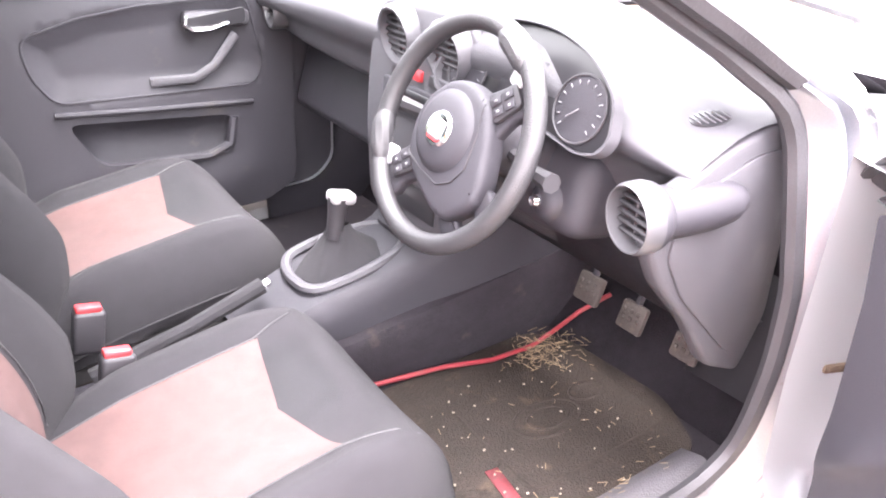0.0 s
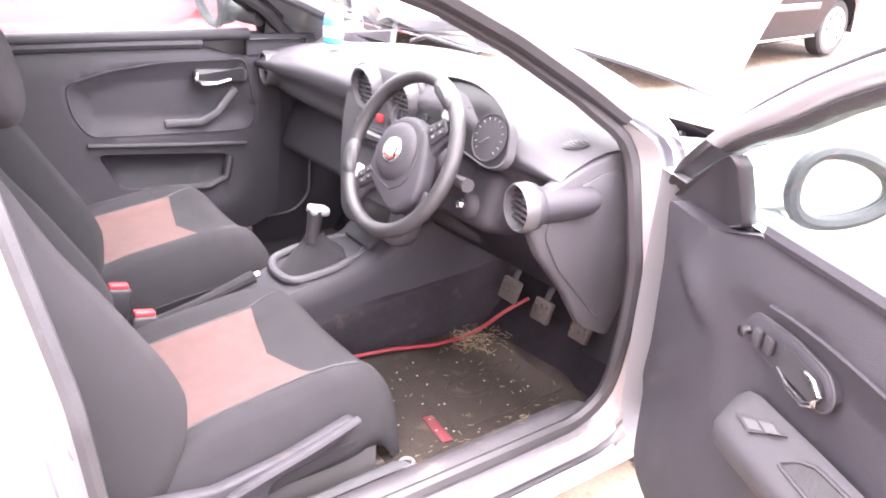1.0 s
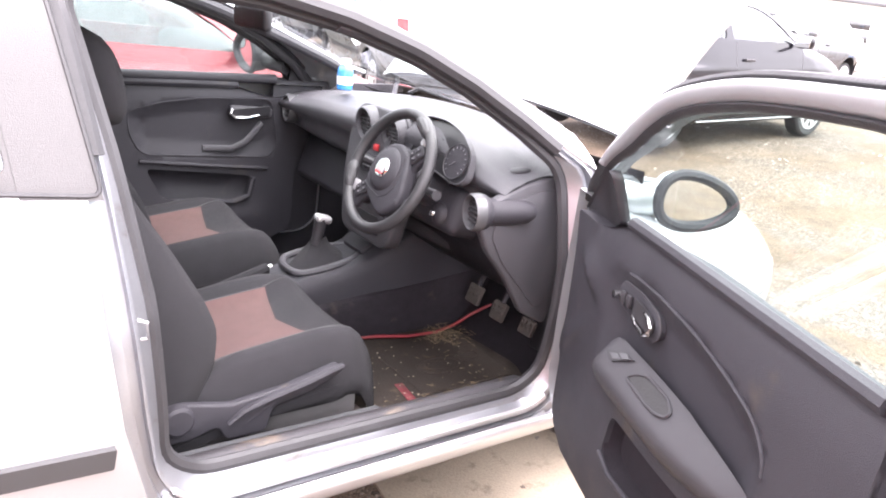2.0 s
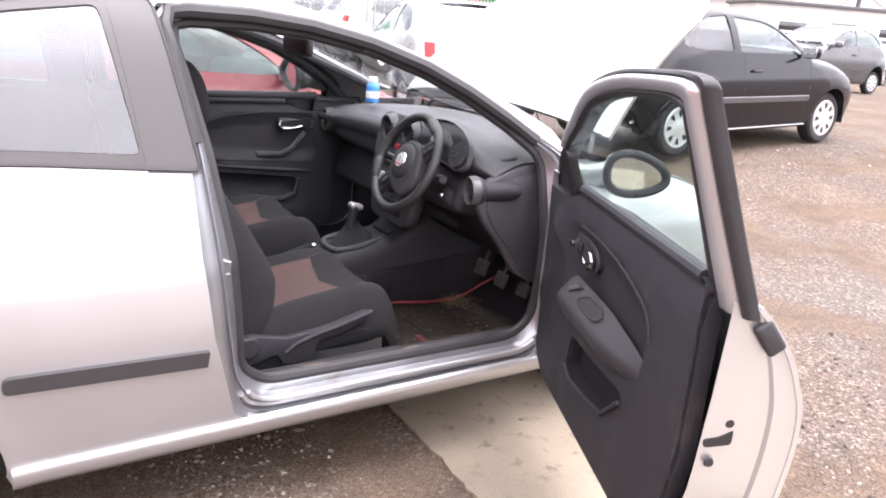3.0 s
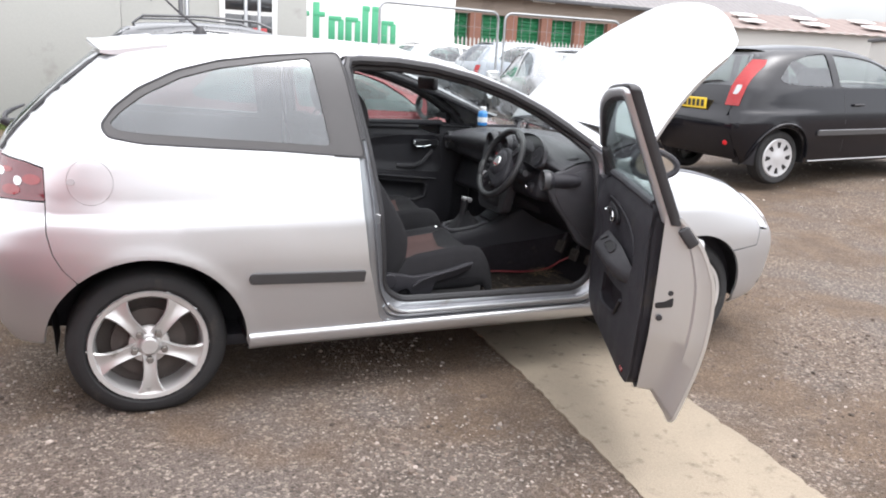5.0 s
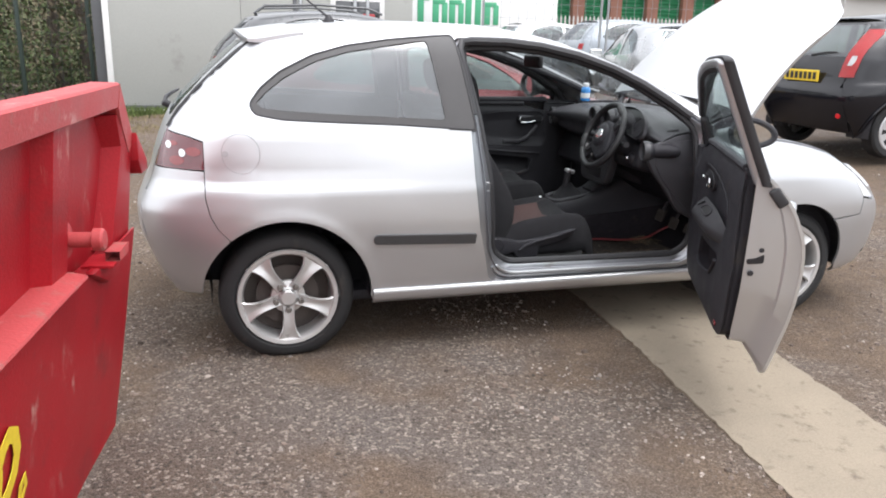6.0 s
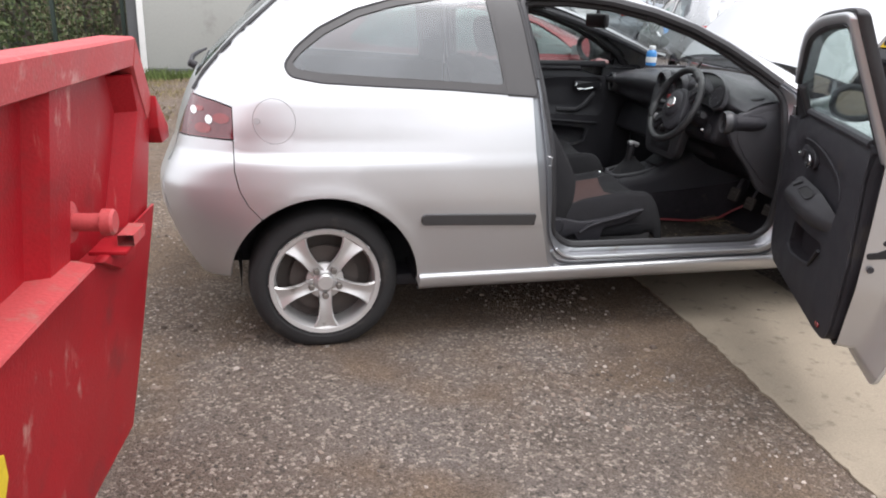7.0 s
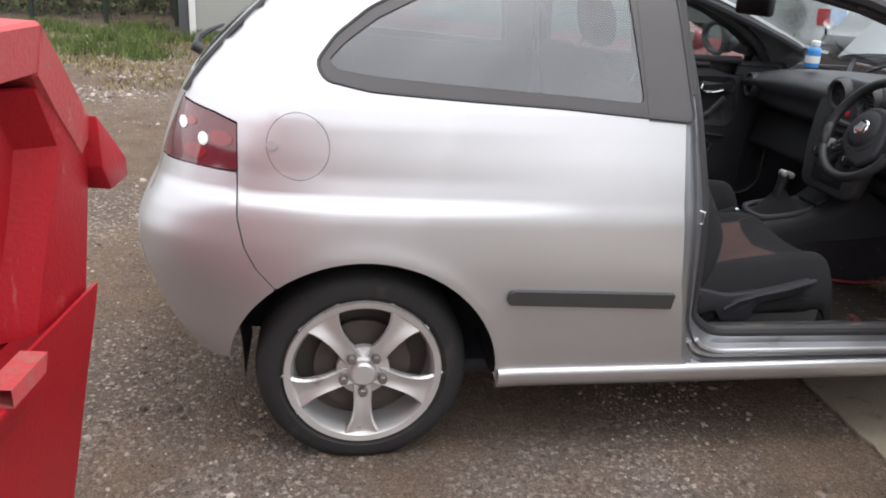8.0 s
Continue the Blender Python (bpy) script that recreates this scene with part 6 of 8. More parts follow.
    pocket = rounded([(1.485, 0.570), (1.497, 0.475), (1.44, 0.458), (1.20, 0.490), (1.105, 0.570), (1.13, 0.588), (1.30, 0.575)], 0.025, 4)
    if not driver:
        pocket = rounded([(1.635, 0.605), (1.615, 0.525), (1.55, 0.505), (1.30, 0.53), (1.24, 0.645)], 0.03, 4)
    sheet("door_lining", [TRIM, pocket], lambda u, v: np.stack([u, sign * dip(u, v), v], 1), lining_normal, 0.018, 0.012, M["dash_dark"], door, "dark padded door lining", m)
    band = [[(x, sign * (trim_y + d), z) for x, z in spread(TRIM, 0.03)] for d in (0.004, 0.045)]
    add("lining_edge", loft(band, True), "dash_dark")
    add("waist_pad", tube([(x, sign * (trim_y + 0.016 - 0.004), 0.945 - 0.012 * max(0, x - 1.4)) for x in np.linspace(0.87, 1.57, 14)], 0.014, 8), "dash_dark")
    if driver:
        line = [(x, z) for x, z in spread(recess, 0.03) if z > 0.735 and x < 1.53]
        line.sort(key=lambda p: math.atan2(p[1] - 0.70, p[0] - 1.30))
        add("recess_piping", tube([(x, sign * (trim_y + 0.001), z) for x, z in line], 0.0035, 6), "dash_dark")
    else:
        add("recess_piping", ring([(x, sign * (trim_y + 0.001), z) for x, z in spread(recess, 0.03)], 0.0030, 6), "dash_dark")
    depth = [[(x, sign * (trim_y + d), z) for x, z in spread(pocket, 0.03)] for d in (0.002, 0.04)]
    bm = loft(depth, True)
    bm.faces.new([v for v in bm.verts if abs(v.co.y) > trim_y + 0.03])
    add("pocket_well", bm, "carpet" if driver else "dash_dark", "dark map pocket")
    if not driver:
        add("lining_ledge", tube([(1.22, sign * (trim_y - 0.004), 0.672), (1.45, sign * (trim_y - 0.008), 0.652), (1.69, sign * (trim_y - 0.004), 0.632)], 0.007, 8), "dash_dark")
        add("waist_cap", tube([(x, sign * (trim_y + 0.02), 0.966) for x in np.linspace(0.87, 1.72, 8)], 0.018, 10), "dash_dark")
    add("pocket_lip", tube([(x, sign * (trim_y - 0.006), z) for x, z in (((1.496, 0.478), (1.44, 0.460), (1.32, 0.472), (1.20, 0.492), (1.115, 0.566)) if driver else ((1.635, 0.60), (1.618, 0.53), (1.56, 0.508), (1.42, 0.517)))], 0.006 if driver else 0.012, 8), "dash_dark")
    # handle bezel with chrome lever
    bez = rounded([(1.535, 0.835), (1.70, 0.825), (1.705, 0.862), (1.54, 0.872)] if not driver else [(1.578, 0.805), (1.556, 0.830), (1.470, 0.834), (1.400, 0.824), (1.382, 0.800), (1.388, 0.778), (1.408, 0.769), (1.495, 0.775), (1.568, 0.783)], 0.014, 4)
    side = -sign
    sunk = 0.014 if driver else 0.0
    at = pose(0, sign * (trim_y + 0.012 + sunk) + (0.02 if sign < 0 else 0.0), 0, 90, 0, 0)
    add("handle_bezel", prism(bez, 0.02, at, 0.005, 2), "dash_dark" if driver else "dash")
    y = sign * (trim_y - 0.012 + sunk)
    lift = pose(0.10, 0, 0.072)
    if driver:
        well = rounded([(1.487, 0.786), (1.480, 0.824), (1.410, 0.816), (1.394, 0.802), (1.398, 0.786), (1.410, 0.779)], 0.010, 4)
        add("bezel_lip", ring([(x, y - sign * -0.008, z) for x, z in spread(bez, 0.02)], 0.0028, 6), "arm")
        add("handle_well", prism(well, 0.004, pose(0, y + sign * 0.002 + (0.004 if sign < 0 else 0), 0, 90, 0, 0), 0.001, 1), "cloth")
        add("door_handle", tube([(1.484, y, 0.785), (1.45, y - sign * 0.007, 0.779), (1.412, y - sign * 0.009, 0.777), (1.396, y - sign * 0.009, 0.786), (1.393, y - sign * 0.008, 0.800), (1.408, y - sign * 0.007, 0.811), (1.434, y - sign * 0.004, 0.813)], [0.0035, 0.0042, 0.0045, 0.0048, 0.0048, 0.0042, 0.003], 8), "chrome", "polished chrome door release")
        add("lock_button", lathe([(0, 0.012), (0.008, 0.011), (0.009, 0.0)], 14, pose(1.560, y, 0.799, 90 * sign, 0, 0)), "chrome")
        for i in range(2):
            add("switch", box(0.018, 0.010, 0.026, (1.534 - 0.026 * i, y - sign * 0.001, 0.803 + 0.002 * i), 0.004, 2), "black_trim")
        # armrest: a sloping ledge with window switches and a pull cup, fading into the lining behind
        section = [(0.006, 0.726), (-0.004, 0.721), (-0.035, 0.684), (-0.041, 0.677), (-0.045, 0.667), (-0.044, 0.655), (-0.036, 0.636), (-0.016, 0.612), (0.006, 0.602)]
        rows = []
        for x, full, dz in ((1.562, 0.02, -0.020), (1.557, 0.35, -0.014), (1.547, 0.66, -0.008), (1.530, 0.90, -0.003), (1.505, 1.0, 0), (1.45, 1.0, 0.001), (1.38, 1.0, 0.002), (1.30, 0.98, 0.002), (1.23, 0.92, 0.002), (1.20, 0.80, 0.002), (1.15, 0.64, 0.003), (1.10, 0.45, 0.004), (1.06, 0.22, 0.006), (1.035, 0.02, 0.008)):
            rows.append([(x, sign * (trim_y + 0.012 + (d - 0.006) * full - 0.006), 0.664 + (z - 0.664) * (0.35 + 0.65 * full) + dz) for d, z in section])
        bm = loft(rows)
        bmesh.ops.recalc_face_normals(bm, faces=bm.faces)
        bmesh.ops.solidify(bm, geom=bm.faces[:], thickness=0.004)
        add("armrest", bm, "arm", "grey armrest with a pull cup and window switches", 50)

        def ledge(x, k, up=0.0):
            """A place on the armrest's sloping face: k runs from the door to the crest."""
            return (x, sign * (trim_y - 0.004 - 0.031 * k - 0.77 * up), 0.721 - 0.037 * k + 0.64 * up + 0.001)

        def inlay(outline, up):
            bm = bmesh.new()
            f = bm.faces.new([bm.verts.new(ledge(x, k, up)) for x, k in outline])
            bmesh.ops.recalc_face_normals(bm, faces=[f])
            bmesh.ops.solidify(bm, geom=[f], thickness=0.003)
            return bm
        cup = rounded([(1.405, 0.75), (1.385, 0.30), (1.36, 0.08), (1.285, 0.06), (1.250, 0.30), (1.255, 0.62), (1.285, 0.82)], 0.3, 5)
        # Flat inlay: the cup's hollow shade is put in as near-black colour.
        add("pull_cup", inlay([(x, k) for x, k in cup], 0.0015), "tyre", "pull cup with its inner shade painted dark")
        bm = ring([ledge(x, k, 0.002) for x, k in cup], 0.003, 6)
        add("cup_rim", bm, "arm")
        plate = rounded([(1.508, 0.62), (1.452, 0.06), (1.420, 0.06), (1.468, 0.74)], 0.008, 3)
        add("switch_plate", inlay(plate, 0.0015), "black_trim")
        for i in range(2):
            x0, k0 = 1.492 - 0.026 * i, 0.58 - 0.27 * i
            bm = inlay([(x0, k0), (x0 - 0.020, k0 - 0.20), (x0 - 0.040, k0 - 0.14), (x0 - 0.022, k0 + 0.08)], 0.0055)
            add("window_switch", bm, "pod_ring")
        add("door_reflector", box(0.036, 0.006, 0.016, (1.00, sign * (trim_y - 0.003), 0.365), 0.003, 1), "lamp_red", "small dark red reflector")
    else:
        add("handle_well", moved(prism(rounded([(1.59, 0.762), (1.59, 0.800), (1.44, 0.785), (1.435, 0.752)], 0.012, 3), 0.004, pose(0, y + sign * 0.002, 0, 90, 0, 0), 0.001, 1), lift), "screen")
        add("door_handle", moved(tube([(1.545, y, 0.765), (1.50, y - sign * 0.006, 0.756), (1.452, y - sign * 0.008, 0.757), (1.436, y - sign * 0.006, 0.772), (1.447, y, 0.788)], [0.005, 0.005, 0.007, 0.007, 0.005], 8), lift), "chrome", "polished chrome door release")
        add("pull_handle", tube([(1.445, sign * 0.660, 0.712), (1.55, sign * 0.645, 0.712), (1.60, sign * 0.642, 0.738), (1.665, sign * 0.652, 0.805)], [0.010, 0.009, 0.009, 0.010], 8, None, True, 1.3), "dash", "satin grey pull handle")
    # lock, bolts and stop buffers on the shut face
    if driver:
        add("lock_slot", prism(rounded([(-0.02, -0.006), (0.030, -0.014), (0.034, 0.004), (0.006, 0.010), (-0.02, 0.026)], 0.006, 2), 0.004, pose(0.812, sign * 0.716, 0.652, 90, 0, 86), 0.001, 1), "screen", "dark latch slot in the shut face")
        for dy, z in ((0.725, 0.690), (0.700, 0.610), (0.812, 0.700)):
            add("bolt", lathe([(0, 0.004), (0.008, 0.004), (0.010, 0.0)], 12, pose(0.813 - 0.009 * (dy > 0.75), sign * dy, z, 0, -90, 0)), "black_trim")
        add("glass_run_cover", box(0.016, 0.036, 0.066, (0.784, sign * 0.748, 0.868), 0.008, 3, (-38 * -sign, 0, 0)), "seal")
    # outside: handle, moulding, mirror
    add("outer_handle", tube([(0.93, sign * 0.832, 0.80), (1.00, sign * 0.850, 0.805), (1.08, sign * 0.832, 0.80)], [0.012, 0.014, 0.012], 8), "silver")
    sheet("door_moulding", [rounded([(0.875, 0.480), (1.85, 0.470), (1.85, 0.505), (0.870, 0.520)], 0.008, 2)], lambda u, v: face(u, v, -0.012), face_normal, 0.04, 0.016, M["moulding"], door, "", m)
    shell = []
    up, wide_by, tall_by, tip = (0.012, 0.89, 0.86, -0.006) if driver else (0.085, 1.0, 1.0, 0.012)
    for t in np.linspace(0, 1, 9):
        f = math.sin(math.pi * min(1, 0.08 + t * 0.92) * 0.5)
        rx, rz = wide_by * 0.098 * math.sqrt(max(0, 1 - (1 - f) ** 2) + 0.02), tall_by * 0.070 * math.sqrt(max(0, 1 - (1 - f) ** 2) + 0.02)
        shell.append([(1.755 - 0.085 * t, sign * ((0.827 if driver else 0.835) + rx * math.cos(a) + 0.012 * math.cos(2 * a)), 0.955 + up + rz * math.sin(a) * (1.0 if math.sin(a) > 0 else 0.85) + tip * math.cos(a)) for a in np.linspace(0, 2 * math.pi, 32, endpoint=False)])
    bm = loft(shell, True)
    bm.faces.new(shell_cap(bm, shell[0]))
    bmesh.ops.recalc_face_normals(bm, faces=bm.faces)
    mir = add("door_mirror", bm, "silver" if driver else "dash_dark", "door mirror with a grey rim")
    face = shell[-1]
    mid = Vector((1.67, sign * (0.827 if driver else 0.835), 0.955 + up))
    add("mirror_rim", ring([Vector(p) for p in face], 0.012, 8), "dash_dark")
    gl = bmesh.new()
    gl.faces.new([gl.verts.new(mid + (Vector(p) - mid) * 0.94 + Vector((0.004, 0, 0))) for p in face])
    add("mirror_glass", gl, "mirror", "mirror glass reflecting the yard")
    add("mirror_arm", tube([(1.775, sign * (0.735 if driver else 0.69), 0.925 + up), (1.745, sign * (0.76 if driver else 0.74), 0.935 + up), (1.715, sign * 0.79, 0.95 + up)], [0.046, 0.048, 0.052] if driver else [0.034, 0.040, 0.046], 12, None, True, 0.8), "silver" if driver else "black_trim")
    return door


def shell_cap(bm, row):
    want = [Vector(p) for p in row]
    bm.verts.ensure_lookup_table()
    return [bm.verts[i] for i in range(len(want))]


hinged_door(-1, SWING, True)
hinged_door(1, None, False)

# ---- ground: trodden gravel, a worn concrete strip ----
def ground_material():
    m = bpy.data.materials.new("gravel")
    m.use_nodes = True
    n, l = m.node_tree.nodes, m.node_tree.links
    b = n["Principled BSDF"]
    b.inputs["Roughness"].default_value = 0.93
    b.inputs["Specular IOR Level"].default_value = 0.2
    at = n.new("ShaderNodeTexCoord")

    def noise_at(scale, detail=6, rough=0.6):
        t = n.new("ShaderNodeTexNoise")
        t.inputs["Scale"].default_value, t.inputs["Detail"].default_value, t.inputs["Roughness"].default_value = scale, detail, rough
        l.new(at.outputs["Object"], t.inputs["Vector"])
        return t.outputs["Fac"]

    def ranged(value, a, b_, c=0.0, d=1.0):
        r = n.new("ShaderNodeMapRange")
        for key, v in (("From Min", a), ("From Max", b_), ("To Min", c), ("To Max", d)):
            r.inputs[key].default_value = v
        l.new(value, r.inputs["Value"])
        return r.outputs[0]

    def blend(a, b_, fac, mode="MIX"):
        x = n.new("ShaderNodeMix")
        x.data_type, x.blend_type = "RGBA", mode
        for key, v in (("A", a), ("B", b_), ("Factor", fac)):
            if isinstance(v, (tuple, float)):
                x.inputs[key].default_value = (*v, 1) if isinstance(v, tuple) else v
            else:
                l.new(v, x.inputs[key])
        return x.outputs["Result"]

    col = blend((0.113, 0.087, 0.070), (0.146, 0.108, 0.080), ranged(noise_at(0.8, 5), 0.44, 0.58))
    col = blend(col, (0.126, 0.107, 0.095), ranged(noise_at(0.33, 4), 0.5, 0.66))
    col = blend(col, (0.062, 0.050, 0.042), ranged(noise_at(1.7, 8, 0.7), 0.56, 0.72))
    stones = n.new("ShaderNodeTexVoronoi")
    stones.inputs["Scale"].default_value = 85
    l.new(at.outputs["Object"], stones.inputs["Vector"])
    grit = n.new("ShaderNodeTexVoronoi")
    grit.inputs["Scale"].default_value = 190
    l.new(at.outputs["Object"], grit.inputs["Vector"])
    grey = n.new("ShaderNodeSeparateColor")
    l.new(stones.outputs["Color"], grey.inputs[0])
    mud = ranged(noise_at(1.05, 4, 0.55), 0.46, 0.57)
    bare = blend(col, (0.30, 0.255, 0.220), ranged(grey.outputs[0], 0.70, 0.97, 0.0, 0.8))
    bare = blend(bare, (0.05, 0.043, 0.038), ranged(grey.outputs[1], 0.76, 1.0, 0.0, 0.75))
    soft = blend((0.144, 0.103, 0.072), (0.098, 0.072, 0.054), ranged(noise_at(5.0, 7, 0.65), 0.40, 0.64))
    col = blend(bare, soft, ranged(mud, 0, 1, 0, 0.8))
    speck = n.new("ShaderNodeSeparateColor")
    l.new(grit.outputs["Color"], speck.inputs[0])
    col = blend(col, ranged(speck.outputs[2], 0, 1, 0.66, 1.36), 1.0, "MULTIPLY")
    l.new(col, b.inputs["Base Color"])
    add = n.new("ShaderNodeMath")
    add.operation = "ADD"
    l.new(stones.outputs["Distance"], add.inputs[0])
    l.new(grit.outputs["Distance"], add.inputs[1])
    relief = n.new("ShaderNodeBump")
    relief.invert = True
    relief.inputs["Strength"].default_value, relief.inputs["Distance"].default_value = 0.8, 0.008
    l.new(add.outputs[0], relief.inputs["Height"])
    l.new(relief.outputs[0], b.inputs["Normal"])
    return m


def ground_z(x, y):
    """The yard is level round the car and rises a little beyond it."""
    t = min(1.0, max(0.0, (0.55 * x + 0.85 * y - 2.6) / 4.0))
    u = min(1.0, max(0.0, (x - 5.0) / 5.0))
    w = min(1.0, max(0.0, (x + 1.5) / 4.0))
    return 0.14 * t * t * (3 - 2 * t) * w * w * (3 - 2 * w) - 0.05 * (1 - w) * t + 0.20 * u * u * (3 - 2 * u)


M["gravel"] = ground_material()
g = bmesh.new()
bmesh.ops.create_grid(g, x_segments=220, y_segments=220, size=220)
for v in g.verts:
    v.co.z = ground_z(v.co.x, v.co.y)
tagged(part("ground", g, M["gravel"]), "trodden brown-grey gravel yard with bare patches", "ground", kind="structure")

M["concrete"] = material("worn_concrete", (0.250, 0.211, 0.162), 0.92, 0, 0.18, 3, 0.7, 160, (0.140, 0.110, 0.086), 0.31, 13, spec=0.2)
left = [(1.62, 2.5), (1.57, 0.0), (1.535, -0.7), (1.505, -1.05), (1.455, -1.5), (1.42, -1.85), (1.375, -2.15), (1.28, -2.8), (1.05, -4.5), (0.80, -7.0)]
right = [(1.66, -7.0), (1.86, -4.0), (1.985, -2.2), (2.055, -1.5), (2.13, -0.9), (2.22, -0.5), (2.28, 0.5), (2.34, 2.5)]
random.seed(3)
edge = [(x + 0.016 * noise.noise((x * 9, y * 9, 1)) + random.uniform(-0.006, 0.006), y) for x, y in spread(left + right, 0.03)]
bm = prism(edge, 0.03, pose(0, 0, -0.022))
tagged(part("concrete_strip", bm, M["concrete"], None, smooth=False), "worn pale concrete strip let into the gravel", "concrete strip", kind="structure")

# loose stones, thickest along the way round the car
def stone_stuff(name, count, area, size, mat, seed, label, keep=None):
    rng = np.random.default_rng(seed)
    shape = np.array([(1, 0, -0.2), (0.31, 0.95, -0.1), (-0.81, 0.59, -0.25), (-0.81, -0.59, -0.15), (0.31, -0.95, -0.2), (0.6, 0.35, 0.7), (-0.45, 0.55, 0.75), (-0.2, -0.65, 0.8), (0.55, -0.3, 0.6)])
    tris = np.array([(0, 1, 5), (1, 2, 6), (1, 6, 5), (2, 3, 6), (3, 7, 6), (3, 4, 7), (4, 8, 7), (4, 0, 8), (0, 5, 8), (5, 6, 7), (5, 7, 8)])
    x, y = rng.uniform(area[0], area[1], count), rng.uniform(area[2], area[3], count)
    thick = np.array([noise.noise((a * 1.3, b * 1.3, 4.0)) for a, b in zip(x, y)])
    on = (x > 1.38 - 0.08 * (y + 2)) & (x < 2.12) & (rng.random(count) < 0.86)
    hold = (thick > rng.uniform(-0.22, 0.45, count)) & ~on
    if keep is not None:
        hold &= keep(x, y)
    x, y = x[hold], y[hold]
    k = len(x)
    r = size * np.exp(rng.normal(0, 0.45, k)).clip(0.4, 3.2)
    a = rng.uniform(0, 6.28, k)
    s = shape[None] * rng.uniform(0.7, 1.3, (k, 9, 1)) * r[:, None, None]
    s[:, :, 2] *= rng.uniform(0.45, 0.8, k)[:, None]
    c, d = np.cos(a)[:, None], np.sin(a)[:, None]
    px = s[:, :, 0] * c - s[:, :, 1] * d + x[:, None]
    py = s[:, :, 0] * d + s[:, :, 1] * c + y[:, None]
    pz = s[:, :, 2] + 0.12 * r[:, None] + np.array([ground_z(a_, b_) for a_, b_ in zip(x, y)])[:, None]
    V = np.stack([px, py, pz], 2).reshape(-1, 3)
    F = (tris[None] + 9 * np.arange(k)[:, None, None]).reshape(-1, 3)
    mesh = bpy.data.meshes.new(name)
    mesh.from_pydata(V.tolist(), [], F.tolist())
    return tagged(link_mesh(name, mesh, mat, None, "", False), label, "gravel", kind="stuff")


def stone_material(name, base, spread_):
    m = material(name, base, 0.9, 0, 0.15, 30, 0.4, 300, spec=0.25)
    n, l = m.node_tree.nodes, m.node_tree.links
    b = n["Principled BSDF"]
    was = b.inputs["Base Color"].links[0].from_socket
    geo = n.new("ShaderNodeNewGeometry")
    r = n.new("ShaderNodeMapRange")
    r.inputs["To Min"].default_value, r.inputs["To Max"].default_value = 1 - spread_, 1 + spread_
    l.new(geo.outputs["Random Per Island"], r.inputs["Value"])
    x = n.new("ShaderNodeMix")
    x.data_type, x.blend_type = "RGBA", "MULTIPLY"
    x.inputs["Factor"].default_value = 1.0
    l.new(was, x.inputs["A"])
    l.new(r.outputs[0], x.inputs["B"])
    l.new(x.outputs["Result"], b.inputs["Base Color"])
    return m


M["stone_brown"] = stone_material("brown_stones", (0.150, 0.118, 0.098), 0.55)
M["stone_grey"] = stone_material("grey_stones", (0.27, 0.234, 0.207), 0.6)
stone_stuff("loose_gravel", 38000, (-1.9, 4.2, -4.2, 1.0), 0.0052, M["stone_brown"], 11, "small brown gravel stones lying loose on the yard")
stone_stuff("pale_gravel", 22000, (-1.9, 4.2, -4.2, 1.0), 0.0040, M["stone_grey"], 12, "pale grey gravel stones lying loose on the yard",
            lambda x, y: (x < 1.9) | (np.sin(x * 91.7 + y * 57.3) > 0.75))
stone_stuff("far_gravel", 12000, (-4.0, 11.0, 0.9, 9.0), 0.007, M["stone_grey"], 13, "gravel stones scattered between the parked cars")

# ---- red skip ----
skip = thing("skip", "scuffed red steel skip standing on the gravel", "skip")


def lean_x(z):
    return -0.525 - 0.115 * (1.17 - z)


Y1, FAR = -4.7, -2.25
SKIP_END = smooth_curve((0.02, 0.20, 0.45, 0.66, 0.85, 0.98), (-1.275, -1.205, -1.145, -1.095, -1.085, -1.095))


def steel(name, rows, thick=0.006, label="", mat="skip", sharp=25):
    bm = loft(rows)
    bmesh.ops.recalc_face_normals(bm, faces=bm.faces)
    bmesh.ops.solidify(bm, geom=bm.faces[:], thickness=thick)
    return part(name, bm, M[mat], skip, label, sharp)


def slope_y(z):
    return min(-1.301 + 0.206 * (1.170 - z) / 0.189, -1.095) - 0.03


# upper side set well back under the rim, lower side flush with the rail
steel("upper_side", [[(lean_x(z) - 0.062 + 0.010 * noise.noise((y * 1.7, z * 2.0, 3.0)), y, z) for y in [slope_y(z)] + list(np.linspace(-1.34, Y1, 40))] for z in np.linspace(0.64, 1.16, 9)])
steel("lower_side", [[(lean_x(z) + 0.010 + 0.010 * noise.noise((y * 1.9, z * 2.2, 8.0)), y, z) for y in [float(SKIP_END(z)) - 0.004] + list(np.linspace(-1.34, Y1, 40))] for z in np.linspace(0.02, 0.672, 12)])
part("far_side", box(0.01, 3.4, 1.15, (FAR, -3.0, 0.59), 0.002), M["skip"], skip)
part("skip_floor", box(1.5, 3.0, 0.02, (-1.45, -3.1, 0.03), 0.004), M["skip"], skip)
steel("end_wall", [[(x, float(SKIP_END(z)) - 0.012, z) for x in np.linspace(lean_x(z) - 0.01, FAR, 6)] for z in (0.02, 0.2, 0.45, 0.66, 0.82, 0.90)], 0.008)
part("end_wall", box(1.7, 0.01, 1.1, (-1.40, Y1, 0.6), 0.002), M["skip"], skip)


# folded rim: a broad flat top, a deep face turned under, then a leg sloping down to the end
def rim_row(y, z):
    x = lean_x(z)
    return [(x - 0.085, y, z - 0.012), (x - 0.080, y, z + 0.001), (x - 0.004, y, z), (x + 0.003, y, z - 0.006), (x - 0.004, y, z - 0.072), (x - 0.012, y, z - 0.076), (x - 0.060, y, z - 0.070)]


